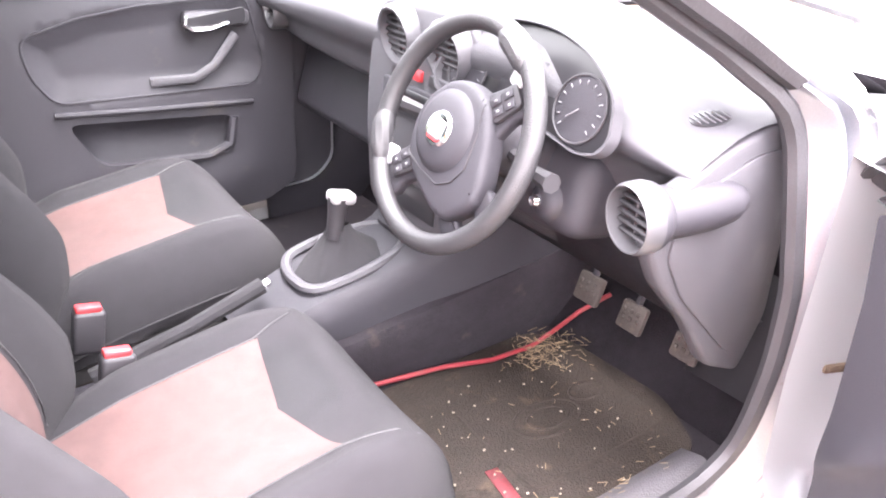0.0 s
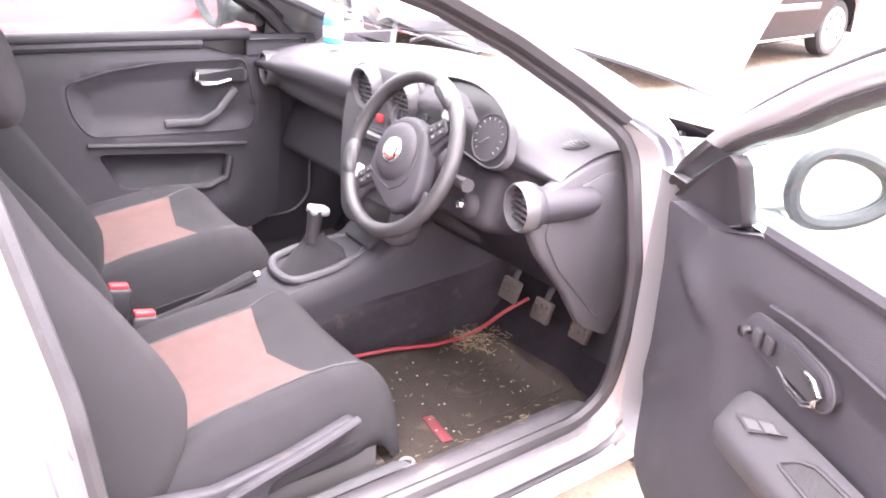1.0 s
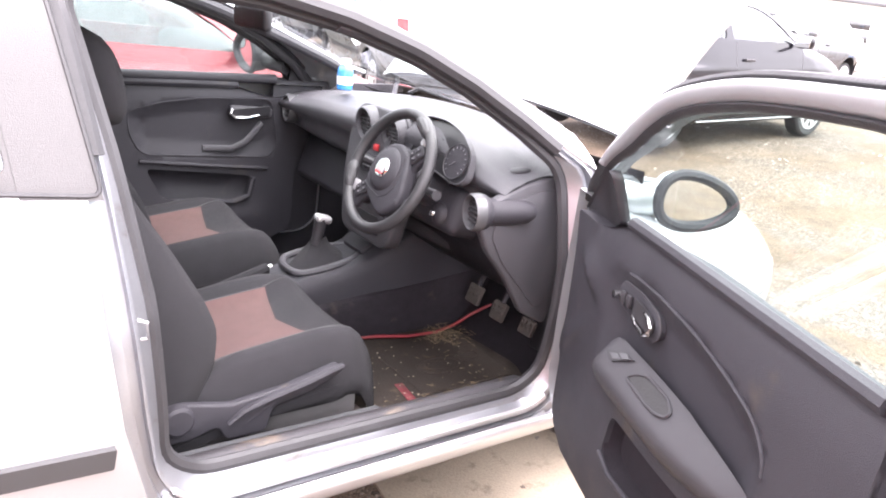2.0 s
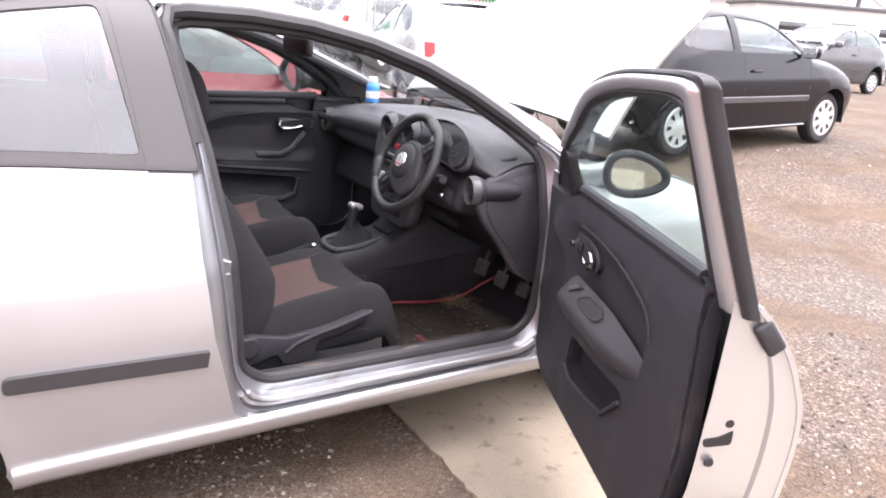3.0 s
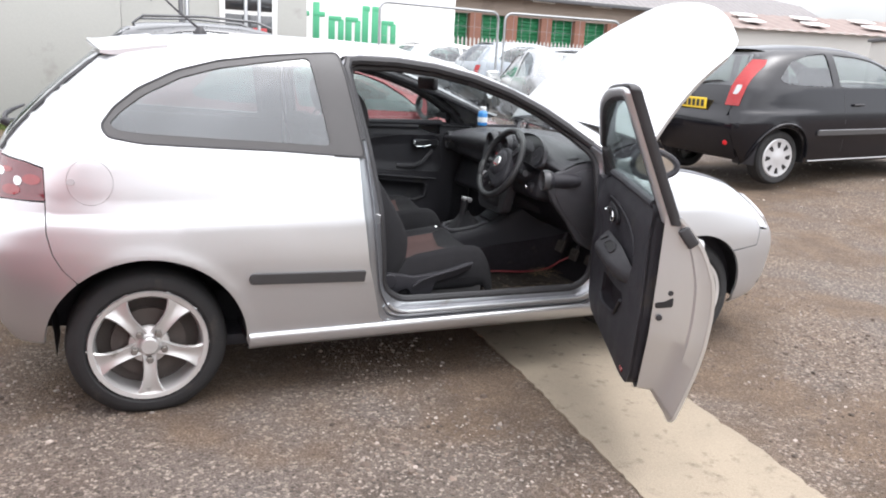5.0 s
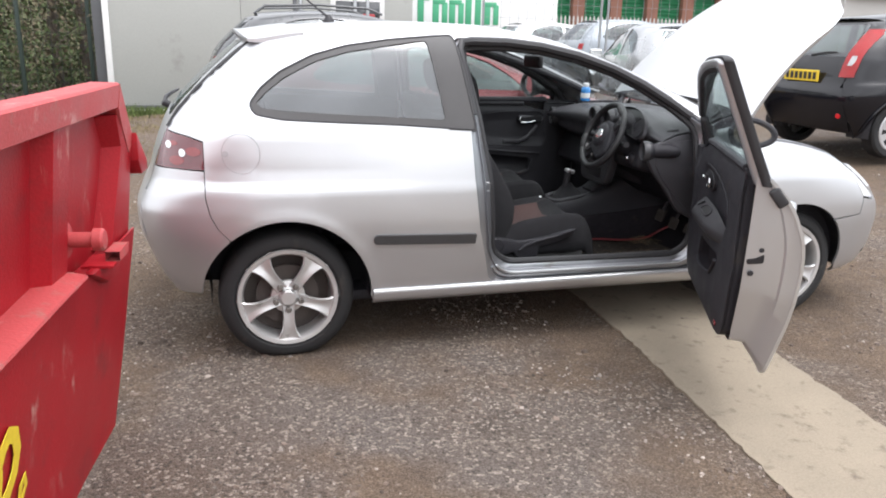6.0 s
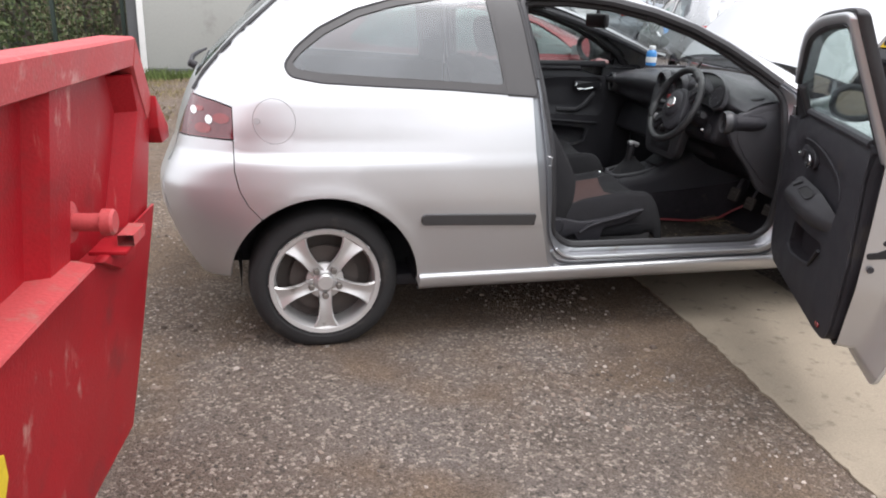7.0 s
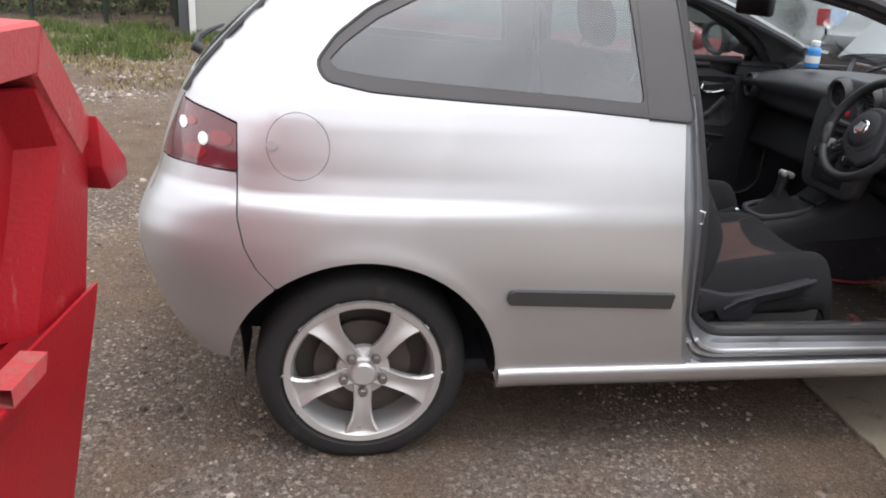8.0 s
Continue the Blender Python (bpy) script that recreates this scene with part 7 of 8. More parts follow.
bm = loft([rim_row(y, 1.171 + 0.0025 * noise.noise((y * 2.0, 0, 1))) for y in np.linspace(Y1, -1.303, 36)], True, True)
bmesh.ops.recalc_face_normals(bm, faces=bm.faces)
part("rim", bm, M["skip_rim"], skip, "chalky red folded top rim", 25)
rows = []
for t in np.linspace(0, 1, 5):
    y, z = -1.301 + 0.206 * t, 1.170 - 0.189 * t
    x = lean_x(z)
    dy, dz = -0.052 * (0.35 + 0.65 * min(1, 2 * t)), -0.045 - 0.030 * (1 - min(1, 2 * t))
    rows.append([(x - 0.085, y + dy * 0.2, z - 0.010), (x - 0.080, y, z), (x - 0.004, y, z), (x + 0.004, y - 0.004, z - 0.004), (x - 0.002, y + dy, z + dz), (x - 0.010, y + dy - 0.003, z + dz - 0.003), (x - 0.060, y + dy, z + dz)])
bm = loft(rows, True, True)
bmesh.ops.recalc_face_normals(bm, faces=bm.faces)
part("rim_slope", bm, M["skip_rim"], skip, "chalky red sloping end of the rim", 25)
part("rim_weld", tube([(lean_x(1.17 - 0.07 * t) + 0.003, -1.303 - 0.004 * t, 1.168 - 0.07 * t) for t in np.linspace(0, 1, 6)], 0.0022, 5), M["rust"], skip)
# hollow lug at the foot of the slope
lug = [(-1.125, 1.000), (-1.085, 0.968), (-1.035, 0.925), (-1.002, 0.896), (-1.000, 0.858), (-1.088, 0.855), (-1.120, 0.905)]
across = Matrix(((0, 0, 1, -0.592), (1, 0, 0, 0), (0, 1, 0, 0), (0, 0, 0, 1)))
part("end_lug", prism(lug, 0.066, across, 0.004, 2), M["skip"], skip, "stubby red lug at the corner")
# corner post: a folded plate between the slope and the rail, standing proud of the side
steel("corner_post", [[(lean_x(z) - 0.060, y0 - 0.062, z), (lean_x(z) - 0.010, y0 - 0.020, z), (lean_x(z) - 0.006, y0, z), (lean_x(z) - 0.004, min(float(SKIP_END(z)) - 0.006, slope_y(z) + 0.004), z), (lean_x(z) - 0.07, min(float(SKIP_END(z)), slope_y(z) + 0.010), z)]
                     for z, y0 in ((1.075, -1.285), (0.97, -1.205), (0.88, -1.225), (0.76, -1.26), (0.66, -1.28))])
# rail along the side, cut short of the end; a bracket carries the open tube beyond it
rows = []
for y in np.linspace(Y1, -1.742, 24):
    x = lean_x(0.69) + 0.006 * noise.noise((y * 2.0, 4, 0))
    rows.append([(x - 0.065, y, 0.712), (x + 0.004, y, 0.708), (x + 0.038, y, 0.700), (x + 0.041, y, 0.693), (x + 0.012, y, 0.680)])
bm = loft(rows, False)
bmesh.ops.recalc_face_normals(bm, faces=bm.faces)
bmesh.ops.solidify(bm, geom=bm.faces[:], thickness=0.005)
part("side_rail", bm, M["skip_rim"], skip, "chalky red flanged rail worn along its edge", 25)
x = lean_x(0.70) + 0.058
outer = [(-0.020, -0.014), (0.020, -0.014), (0.020, 0.014), (-0.020, 0.014)]
hole = [(-0.0165, -0.0105), (0.0165, -0.0105), (0.0165, 0.0105), (-0.0165, 0.0105)]
bm = loft([[(x + a, -1.56, 0.698 + b) for a, b in outer], [(x + a, -1.462 + 0.012 * (b > 0), 0.698 + b) for a, b in outer], [(x + a, -1.462 + 0.012 * (b > 0), 0.698 + b) for a, b in hole], [(x + a, -1.55, 0.698 + b) for a, b in hole]], True)
bmesh.ops.recalc_face_normals(bm, faces=bm.faces)
part("tube_end", bm, M["skip_rim"], skip, "open end of a square steel tube", 25)
part("tube_plate", prism([(-1.60, 0.010), (-1.450, 0.010), (-1.45, -0.030), (-1.49, -0.078), (-1.60, -0.078)], 0.010, Matrix(((0, 1, 0, x), (1, 0, 0, 0), (0, 0, 1, 0.673), (0, 0, 0, 1))), 0.002), M["skip"], skip)
part("rail_bracket", prism([(-1.66, 0.676), (-1.43, 0.676), (-1.38, 0.635), (-1.40, 0.598), (-1.52, 0.61)], 0.030, Matrix(((0, 0, 1, lean_x(0.62) + 0.012), (1, 0, 0, 0), (0, 1, 0, 0), (0, 0, 0, 1))), 0.006), M["skip"], skip)
# ribs of folded sheet on the upper side
for y in (-1.79, -2.90, -4.0):
    steel("side_rib", [[(lean_x(z) - 0.064, y - 0.095, z), (lean_x(z) - 0.014, y - 0.062, z), (lean_x(z) - 0.010, y + 0.045, z), (lean_x(z) - 0.064, y + 0.060, z)] for z in (0.655, 0.9, 1.115)], 0.005)
bm = lathe([(0, 0.092), (0.026, 0.092), (0.031, 0.086), (0.031, 0.064), (0.021, 0.060), (0.021, 0.0), (0.048, -0.004), (0.048, -0.018)], 24, pose(lean_x(0.78) - 0.030, -1.665, 0.776, 0, 90, 0))
part("lifting_pin", bm, M["skip_rim"], skip, "round lifting pin with worn paint")


# painted lettering in yellow strokes, laid on the lower side
def stroke(pts, w=0.03):
    flat = []
    q = [Vector((y, z)) for y, z in pts]
    for i, p in enumerate(q):
        d = (q[min(i + 1, len(q) - 1)] - q[max(i - 1, 0)]).normalized()
        nrm = Vector((-d.y, d.x)) * w * (1.0 if 0 < i < len(q) - 1 else 0.72)
        flat.append((p + nrm, p - nrm))
    rows = [[(lean_x(a.y) + 0.0215 + 0.010 * noise.noise((a.x * 1.9, a.y * 2.2, 8.0)), a.x, a.y) for a in pair] for pair in flat]
    bm = loft(rows)
    bmesh.ops.recalc_face_normals(bm, faces=bm.faces)
    bmesh.ops.solidify(bm, geom=bm.faces[:], thickness=0.0015)
    part("lettering", bm, M["yellow"], skip, "yellow painted stroke", smooth=False)


stroke([(-2.31, 0.20), (-2.305, 0.33), (-2.292, 0.45)], 0.026)
stroke([(-2.300, 0.445), (-2.275, 0.490), (-2.240, 0.508), (-2.205, 0.490), (-2.190, 0.445), (-2.205, 0.400), (-2.240, 0.372), (-2.275, 0.365)], 0.020)
stroke([(-2.405, 0.20), (-2.39, 0.34), (-2.362, 0.49)], 0.026)
stroke([(-2.50, 0.52), (-2.475, 0.40), (-2.455, 0.27), (-2.445, 0.20)], 0.024)
stroke([(-2.61, 0.20), (-2.585, 0.36), (-2.56, 0.53)], 0.026)
stroke([(-2.175, 0.285), (-2.160, 0.340), (-2.138, 0.352), (-2.128, 0.325), (-2.150, 0.302)], 0.010)
stroke([(-2.225, 0.262), (-2.215, 0.325)], 0.010)
stroke([(-2.270, 0.262), (-2.262, 0.320), (-2.245, 0.325)], 0.009)
for o in skip.children_recursive:
    o.data.transform(pose(-0.525, -1.32, 0, 0, 0, -6.8) @ pose(0.525, 1.32, 0))

# ---- other cars of the yard ----
def paint(name, base, metal=0.3, rough=0.28):
    return material(name, base, rough, metal, 0.06, 3, 0.02, 500, coat=0.7)


M["black_paint"] = material("black_car_paint", (0.008, 0.008, 0.011), 0.14, 0.0, 0.06, 3, 0.02, 500, coat=0.15, spec=0.4)
M["red_paint"] = paint("red_car_paint", (0.20, 0.018, 0.026))
M["grey_paint"] = paint("blue_grey_car_paint", (0.25, 0.28, 0.31))
M["white_paint"] = paint("white_car_paint", (0.72, 0.72, 0.72), 0.0)
M["pale_silver"] = paint("pale_silver_paint", (0.33, 0.34, 0.35), 0.6)
M["graphite"] = paint("graphite_car_paint", (0.075, 0.078, 0.082), 0.3)
M["glass_dark"] = glass_material("hazed_tinted_glass", (0.66, 0.71, 0.70), rough=0.05, clear=0.94, least=0.085, haze_tone=0.40)
M["hubcap"] = material("silver_hubcap", (0.55, 0.55, 0.56), 0.35, 0.4, 0.08, 12)
M["cabin_fill"] = material("dim_car_interior", (0.05, 0.05, 0.052), 0.9, 0, 0.2, 6)


def yard_wheel(parent, at, side, cap=True):
    turn = pose(*at, 90 if side < 0 else -90, 0, 0)
    bm = lathe([(0.19, -0.17), (0.25, -0.175), (0.285, -0.15), (0.29, -0.09), (0.283, -0.02), (0.262, 0.0), (0.22, 0.002), (0.20, -0.01)], 36, turn)
    w = part("wheel", bm, M["tyre"], parent)
    cup = part("hubcap", lathe([(0, 0.012), (0.03, 0.012), (0.06, 0.004), (0.15, -0.002), (0.195, 0.004), (0.205, -0.004), (0.205, -0.03)], 36, turn), M["hubcap"], w)
    for i in range(8):
        hole = rounded([(0.105, -0.012), (0.165, -0.027), (0.172, 0.027), (0.105, 0.012)], 0.008, 2)
        part("hubcap_slot", prism(hole, 0.006, turn @ pose(0, 0, -0.002, 0, 0, 45 * i), 0.001, 1), M["screen"], cup)
    return w


def yard_car(name, label, mat, at, size=(1, 1, 1), doors=3, tail="lamp_red", estate=False, plate=False, detail=False, group="parked cars", step=0.06, bumper=None):
    """A parked car of a small hatchback's form; size stretches it along, across and up."""
    c = thing(name, label, "car", group, at=at)
    sx, sy, sz = size
    S = Matrix.Diagonal((sx, sy, sz, 1))
    bump = bumper or mat

    for sign in (-1, 1):
        roof_back = edge_line(0.90, 1.97, 0.0, 16)
        out = ([(0.36, 0.205), (2.08, 0.205)] + arch(AXLE - 0.02, 0.345, HUB, 178, 4, 14) + [(2.80, 0.20), (2.98, 0.22)]
               + [(float(nose_x(np.array(y), np.array(z))), z) for y, z in ((0.60, 0.30), (0.62, 0.45), (0.60, 0.58), (0.55, 0.66))]
               + [(float(x), float(WING_TOP(x)) + 0.004) for x in np.linspace(2.90, 2.0, 12)] + roof_back
               + [(-0.10, 1.315), (-0.17, 1.262), (-0.30, 1.145), (-0.41, 1.025), (-0.455, 0.95)]
               + [(float(end_x(np.array(y), np.array(z))), z) for y, z in ((0.575, 0.86), (0.577, 0.78), (0.60, 0.65), (0.62, 0.55), (0.63, 0.40), (0.60, 0.20))]
               + [(-0.36, 0.20)] + arch(0, 0.345, HUB, 178, 2, 16))
        quarter = rounded([(-0.05, 1.06), (0.0, 1.02), (0.25, 0.995), (0.66, 0.985), (0.61, 1.315), (0.35, 1.29), (0.12, 1.22)], 0.03, 3)
        front = rounded([(0.76, 0.98), (1.35, 0.965), (1.82, 0.955), (1.66, 1.085), (1.50, 1.175), (1.32, 1.235), (1.14, 1.268), (0.97, 1.283), (0.71, 1.30)], 0.03, 3)
        if doors == 5:
            quarter = rounded([(-0.05, 1.06), (0.0, 1.02), (0.25, 0.995), (0.86, 0.985), (0.83, 1.305), (0.55, 1.31), (0.35, 1.29), (0.12, 1.22)], 0.03, 3)
            front = rounded([(0.94, 0.98), (1.35, 0.965), (1.82, 0.955), (1.66, 1.085), (1.50, 1.175), (1.32, 1.235), (1.14, 1.268), (0.91, 1.295)], 0.03, 3)
        sheet("body_side", [out, quarter, front], side_place(sign), side_normal(sign), step, 0.02, mat, c, "", S)
        for nm, loop in (("rear_side_window", quarter), ("side_window", front)):
            w = sheet(nm, [loop], side_place(sign, 0.008), side_normal(sign), 0.12, 0.005, M["glass_dark"], c, "", S, M["glass_back"])
            w.visible_shadow = False
        sheet("door_gap", [[(0.80, 0.95), (0.808, 0.95), (0.862, 0.32), (0.854, 0.32)]], side_place(sign, -0.001), side_normal(sign), 0.1, 0.003, M["screen"], c, "", S)
        sheet("door_gap", [[(1.945, 0.93), (1.952, 0.93), (1.952, 0.32), (1.945, 0.32)]], side_place(sign, -0.001), side_normal(sign), 0.1, 0.003, M["screen"], c, "", S)
        bm = tube([(0.93, sign * 0.835, 0.80), (1.0, sign * 0.852, 0.803), (1.07, sign * 0.838, 0.80)], 0.014, 6)
        part("door_handle", moved(bm, S), M["black_trim"], c)
        sheet("side_moulding", [rounded([(0.44, 0.50), (1.95, 0.49), (1.95, 0.54), (0.44, 0.55)], 0.01, 2)], side_place(sign, -0.016), side_normal(sign), 0.1, 0.018, M["grey_trim"], c, "", S)
        bm = box(0.10, 0.19, 0.125, (1.78, sign * 0.90, 0.985), 0.045, 4)
        mir = part("door_mirror", moved(bm, S), mat, c)
        part("mirror_glass", moved(box(0.006, 0.165, 0.10, (1.728, sign * 0.90, 0.985), 0.002, 1), S), M["mirror"], mir)
        # tall rear lamp on the pillar
        zs = (0.80, 0.86, 0.92, 0.98, 1.05, 1.12, 1.19, 1.245) if tail == "tall" else (0.78, 0.83, 0.88, 0.93)
        rows = []
        for z in zs:
            wid = 0.585 if tail == "tall" else 0.60
            y_in, y_out = wid - (0.105 if tail == "tall" else 0.06) - 0.10 * max(0, z - 0.9), wid + 0.050 - 0.14 * max(0, z - 0.9)
            rows.append([(float(end_x(np.array(min(y, 0.98 * float(half_width(-0.1, z)))), np.array(z))) - 0.006, sign * y, z) for y in np.linspace(y_in, y_out, 5)])
        bm = loft(rows)
        bmesh.ops.solidify(bm, geom=bm.faces[:], thickness=0.02)
        tl = part("tail_light", moved(bm, S), M["lamp_bright"], c, "red tail light")
        if tail == "tall":
            spot = [[(float(end_x(np.array(y), np.array(z))) - 0.012, sign * y, z) for y in np.linspace(0.535, 0.600 - 0.4 * abs(z - 0.955), 4)] for z in (0.91, 0.94, 0.97, 1.00)]
            bm = loft(spot)
            bmesh.ops.solidify(bm, geom=bm.faces[:], thickness=0.006)
            part("clear_lens", moved(bm, S), M["lamp_clear"], tl)
        lamp = [(2.70, 0.80), (2.85, 0.765), (2.96, 0.70), (2.93, 0.62), (2.84, 0.62), (2.76, 0.70)]
        sheet("headlight", [lamp], side_place(sign, -0.003), side_normal(sign), 0.05, 0.02, M["lamp_clear"], c, "", S)
    rows = []
    for x in np.linspace(-0.02, 1.30, 18):
        h = ROOF(x) - 0.97
        rows.append([(x, math.copysign(float(SIDE_UP(0.90 + 0.10 * (1 - abs(k) ** 1.6)) * TAIL_IN(max(x - float(TAIL(0.97 + 0.95 * h)), 0))), k), float(0.97 + (0.90 + 0.10 * (1 - abs(k) ** 1.6)) * h)) for k in np.linspace(-1, 1, 15)])
    bm = loft(rows)
    bmesh.ops.recalc_face_normals(bm, faces=bm.faces)
    part("roof_panel", moved(bm, S), mat, c)
    rows = []
    for x in np.linspace(1.30, 2.08, 10):
        h = float(ROOF(x)) - 0.97
        rows.append([(x, math.copysign(float(SIDE_UP(0.895 + 0.105 * (1 - abs(k) ** 1.6))), k), 0.97 + (0.895 + 0.105 * (1 - abs(k) ** 1.6)) * h) for k in np.linspace(-1, 1, 13)])
    w = part("windscreen", moved(loft(rows), S), M["glass_dark"], c)
    w.visible_shadow = False
    rows = []
    for x in np.linspace(2.02, 2.98, 14):
        top = float(WING_TOP(x))
        half = float(half_width(x, top)) * 0.99
        rows.append([(x + 0.10 * (1 - k * k) * (x > 2.5) * (x - 2.5), half * k, top + 0.055 * (1 - k * k) + 0.002) for k in np.linspace(-1, 1, 15)])
    bm = loft(rows)
    bmesh.ops.recalc_face_normals(bm, faces=bm.faces)
    part("bonnet", moved(bm, S), mat, c)
    sheet("front_bumper", [nose], lambda u, v: np.stack([nose_x(u, v), u, v], 1), end_normal(nose_x, 1), 0.07, 0.02, bump, c, "", S)
    sheet("rear_bumper", [bumper_line], end_place, end_normal(end_x, -1), 0.06, 0.02, bump, c, "", S)
    sheet("tailgate", [gate, pane], end_place, end_normal(end_x, -1), 0.07, 0.02, mat, c, "", S)
    w = sheet("rear_window", [pane], end_place, end_normal(end_x, -1), 0.12, 0.004, M["glass_dark"], c, "", S, M["glass_back"])
    w.visible_shadow = False
    for nm, bm in (("seat_row", box(0.5, 1.1, 0.45, (0.35, 0, 0.72), 0.08, 3)), ("front_seat", box(0.14, 0.45, 0.62, (0.95, 0.33, 0.86), 0.06, 3, (0, -15, 0))),
                   ("front_seat", box(0.14, 0.45, 0.62, (0.95, -0.33, 0.86), 0.06, 3, (0, -15, 0))), ("dashboard", box(0.35, 1.35, 0.3, (1.9, 0, 0.82), 0.08, 3)), ("floor_pan", box(2.9, 1.35, 0.12, (1.25, 0, 0.27), 0.03))):
        part(nm, moved(bm, S), M["cabin_fill"], c)
    for x in (0, AXLE - 0.02):
        for sign in (-1, 1):
            yard_wheel(c, (x * sx, sign * 0.77 * sy, 0.29), sign)
            rows = [[(x + r * math.cos(a), sign * y, HUB + r * math.sin(a)) for a in np.linspace(radians(-8), radians(188), 14)] for r, y in ((0.345, 0.79), (0.36, 0.5), (0.03, 0.5))]
            part("wheel_arch_liner", moved(loft(rows), S), M["black_trim"], c)
    if plate:
        part("number_plate", moved(box(0.012, 0.52, 0.11, (-0.600 if plate == "bumper" else -0.572, 0, 0.60 if plate == "bumper" else 0.80), 0.003, 1), S), M["plate"], c, "yellow rear number plate")
        for i in range(7):
            part("plate_bar", moved(box(0.004, 0.045, 0.07, (-0.608 if plate == "bumper" else -0.580, -0.205 + 0.068 * i, 0.60 if plate == "bumper" else 0.80), 0.001, 1), S), M["black_trim"], c)
    if estate:
        for sign in (-1, 1):
            bm = tube([(-0.02, sign * 0.50, 1.36), (0.05, sign * 0.50, 1.415), (0.6, sign * 0.51, 1.44), (1.1, sign * 0.51, 1.42), (1.25, sign * 0.51, 1.365)], 0.014, 6)
            part("roof_rail", moved(bm, S), M["graphite"], c)
    if detail:
        for sign in (-1, 1):
            bm = tube([(x, sign * (float(half_width(x, 0.232)) + 0.004), 0.232) for x in np.linspace(0.42, 2.05, 10)], 0.008, 6)
            part("sill_strip", moved(bm, S), M["satin"], c, "thin bright strip along the sill")
            # Lighter grey bar paints the highlight along the moulding's top.
            bm = tube([(x, sign * (float(half_width(x, 0.555)) + 0.010), 0.552 - 0.006 * (x - 0.44)) for x in np.linspace(0.46, 1.94, 10)], 0.006, 6)
            part("moulding_edge", moved(bm, S), M["vent_ring"], c)
            bm = ring([Vector((x, sign * (float(half_width(x, z)) + 0.010), z)) for x, z in arch(0, 0.365, HUB, 178, 2, 18)] + [Vector((x, sign * (float(half_width(x, z)) - 0.02), z)) for x, z in arch(0, 0.335, HUB, 2, 178, 12)], 0.012, 6)
            part("arch_flare", moved(bm, S), mat, c)
        part("fog_lamp", moved(lathe([(0, 0.01), (0.024, 0.008), (0.028, 0)], 16, pose(-0.535, -0.555, 0.43, 0, -90, 25)), S), M["lamp_bright"], c, "round red fog lamp")
        part("rear_wiper", moved(tube([(-0.47, 0.0, 1.0), (-0.44, -0.2, 1.03), (-0.42, -0.32, 1.03)], 0.008, 6), S), M["black_trim"], c)
    return c


M["lamp_bright"] = material("bright_red_lamp", (0.55, 0.02, 0.025), 0.12, 0, 0.12, 18, coat=1.0)
bumper_line = bumper


def on_ground(x, y, yaw=0):
    """A pose on the ground for a car whose rear axle is there."""
    c, d = math.cos(radians(yaw)), math.sin(radians(yaw))
    return pose(x, y, ground_z(x + 1.2 * c, y + 1.2 * d) - 0.004, 0, 0, yaw)


yard_car("black_hatchback", "glossy black three-door hatchback parked on the gravel", M["black_paint"], on_ground(6.42, 3.27) @ pose(0, 0, -0.03, 0, -2.2, 0), (1.015, 1.0, 1.045), 3, "tall", False, "gate", True, step=0.04)
yard_car("red_car", "red car parked close beside the silver one", M["red_paint"], on_ground(0.48, 2.86), (0.93, 1, 0.96), 3)
yard_car("dark_estate", "dark estate car with roof rails behind the red car", M["graphite"], on_ground(0.20, 5.35), (1.05, 1.02, 1.08), 5, "lamp", True)
yard_car("pale_small_car", "pale silver small car with dark bumpers", M["pale_silver"], on_ground(5.45, 4.86, 74), (0.92, 0.97, 1.02), 3, "lamp", False, "bumper", False, bumper=M["graphite"])
yard_car("blue_grey_hatchback", "blue-grey five-door hatchback in the back row", M["grey_paint"], on_ground(7.15, 11.2), (1, 1, 1.06), 5)
yard_car("white_hatchback", "white hatchback in the back row", M["white_paint"], on_ground(6.5, 13.7, 6), (1, 1, 1.06), 5)
yard_car("silver_car", "silver car in the back row", M["pale_silver"], on_ground(4.6, 13.4, 3), (1, 1, 1.05), 5)
yard_car("dark_car", "dark car in the back row", M["graphite"], on_ground(8.2, 18.2, 5), (1, 1, 1.08), 5)
yard_car("grey_suv", "dark grey sport utility car facing the sheds", M["graphite"], on_ground(21.0, 9.3, 176), (1.08, 1.05, 1.2), 5)
yard_car("white_saloon", "white car parked before the portable offices", M["white_paint"], on_ground(27.5, 12.5, 15), (1.05, 1, 1), 5)

# ---- site cabin behind the cars ----
M["cabin"] = material("grey_cabin_sheet", (0.36, 0.365, 0.345), 0.55, 0, 0.05, 0.8, 0.1, 40, (0.27, 0.27, 0.25), 0.18, 1.5)
M["white_pvc"] = material("white_window_frame", (0.75, 0.75, 0.74), 0.4, 0, 0.05, 5)
M["dark_pane"] = material("dark_window_pane", (0.03, 0.032, 0.036), 0.08, 0, 0.2, 3, coat=1.0)
M["steel"] = material("galvanised_steel", (0.33, 0.34, 0.35), 0.45, 0.7, 0.12, 6)
M["slate"] = material("dark_grey_cladding", (0.09, 0.092, 0.098), 0.6, 0, 0.12, 2)


def window(parent, at, w, h, bars=True):
    """An upvc window set in a wall that faces the yard."""
    x, y, z = at
    fr = part("window", box(w, 0.05, h, (x, y - 0.012, z), 0.006), M["white_pvc"], parent, "white plastic window")
    part("pane", box(w - 0.18, 0.02, h * 0.30, (x, y - 0.034, z + h * 0.29), 0.002, 1), M["dark_pane"], fr)
    part("pane", box(w - 0.18, 0.02, h * 0.46, (x, y - 0.034, z - h * 0.16), 0.002, 1), M["dark_pane"], fr)
    return fr


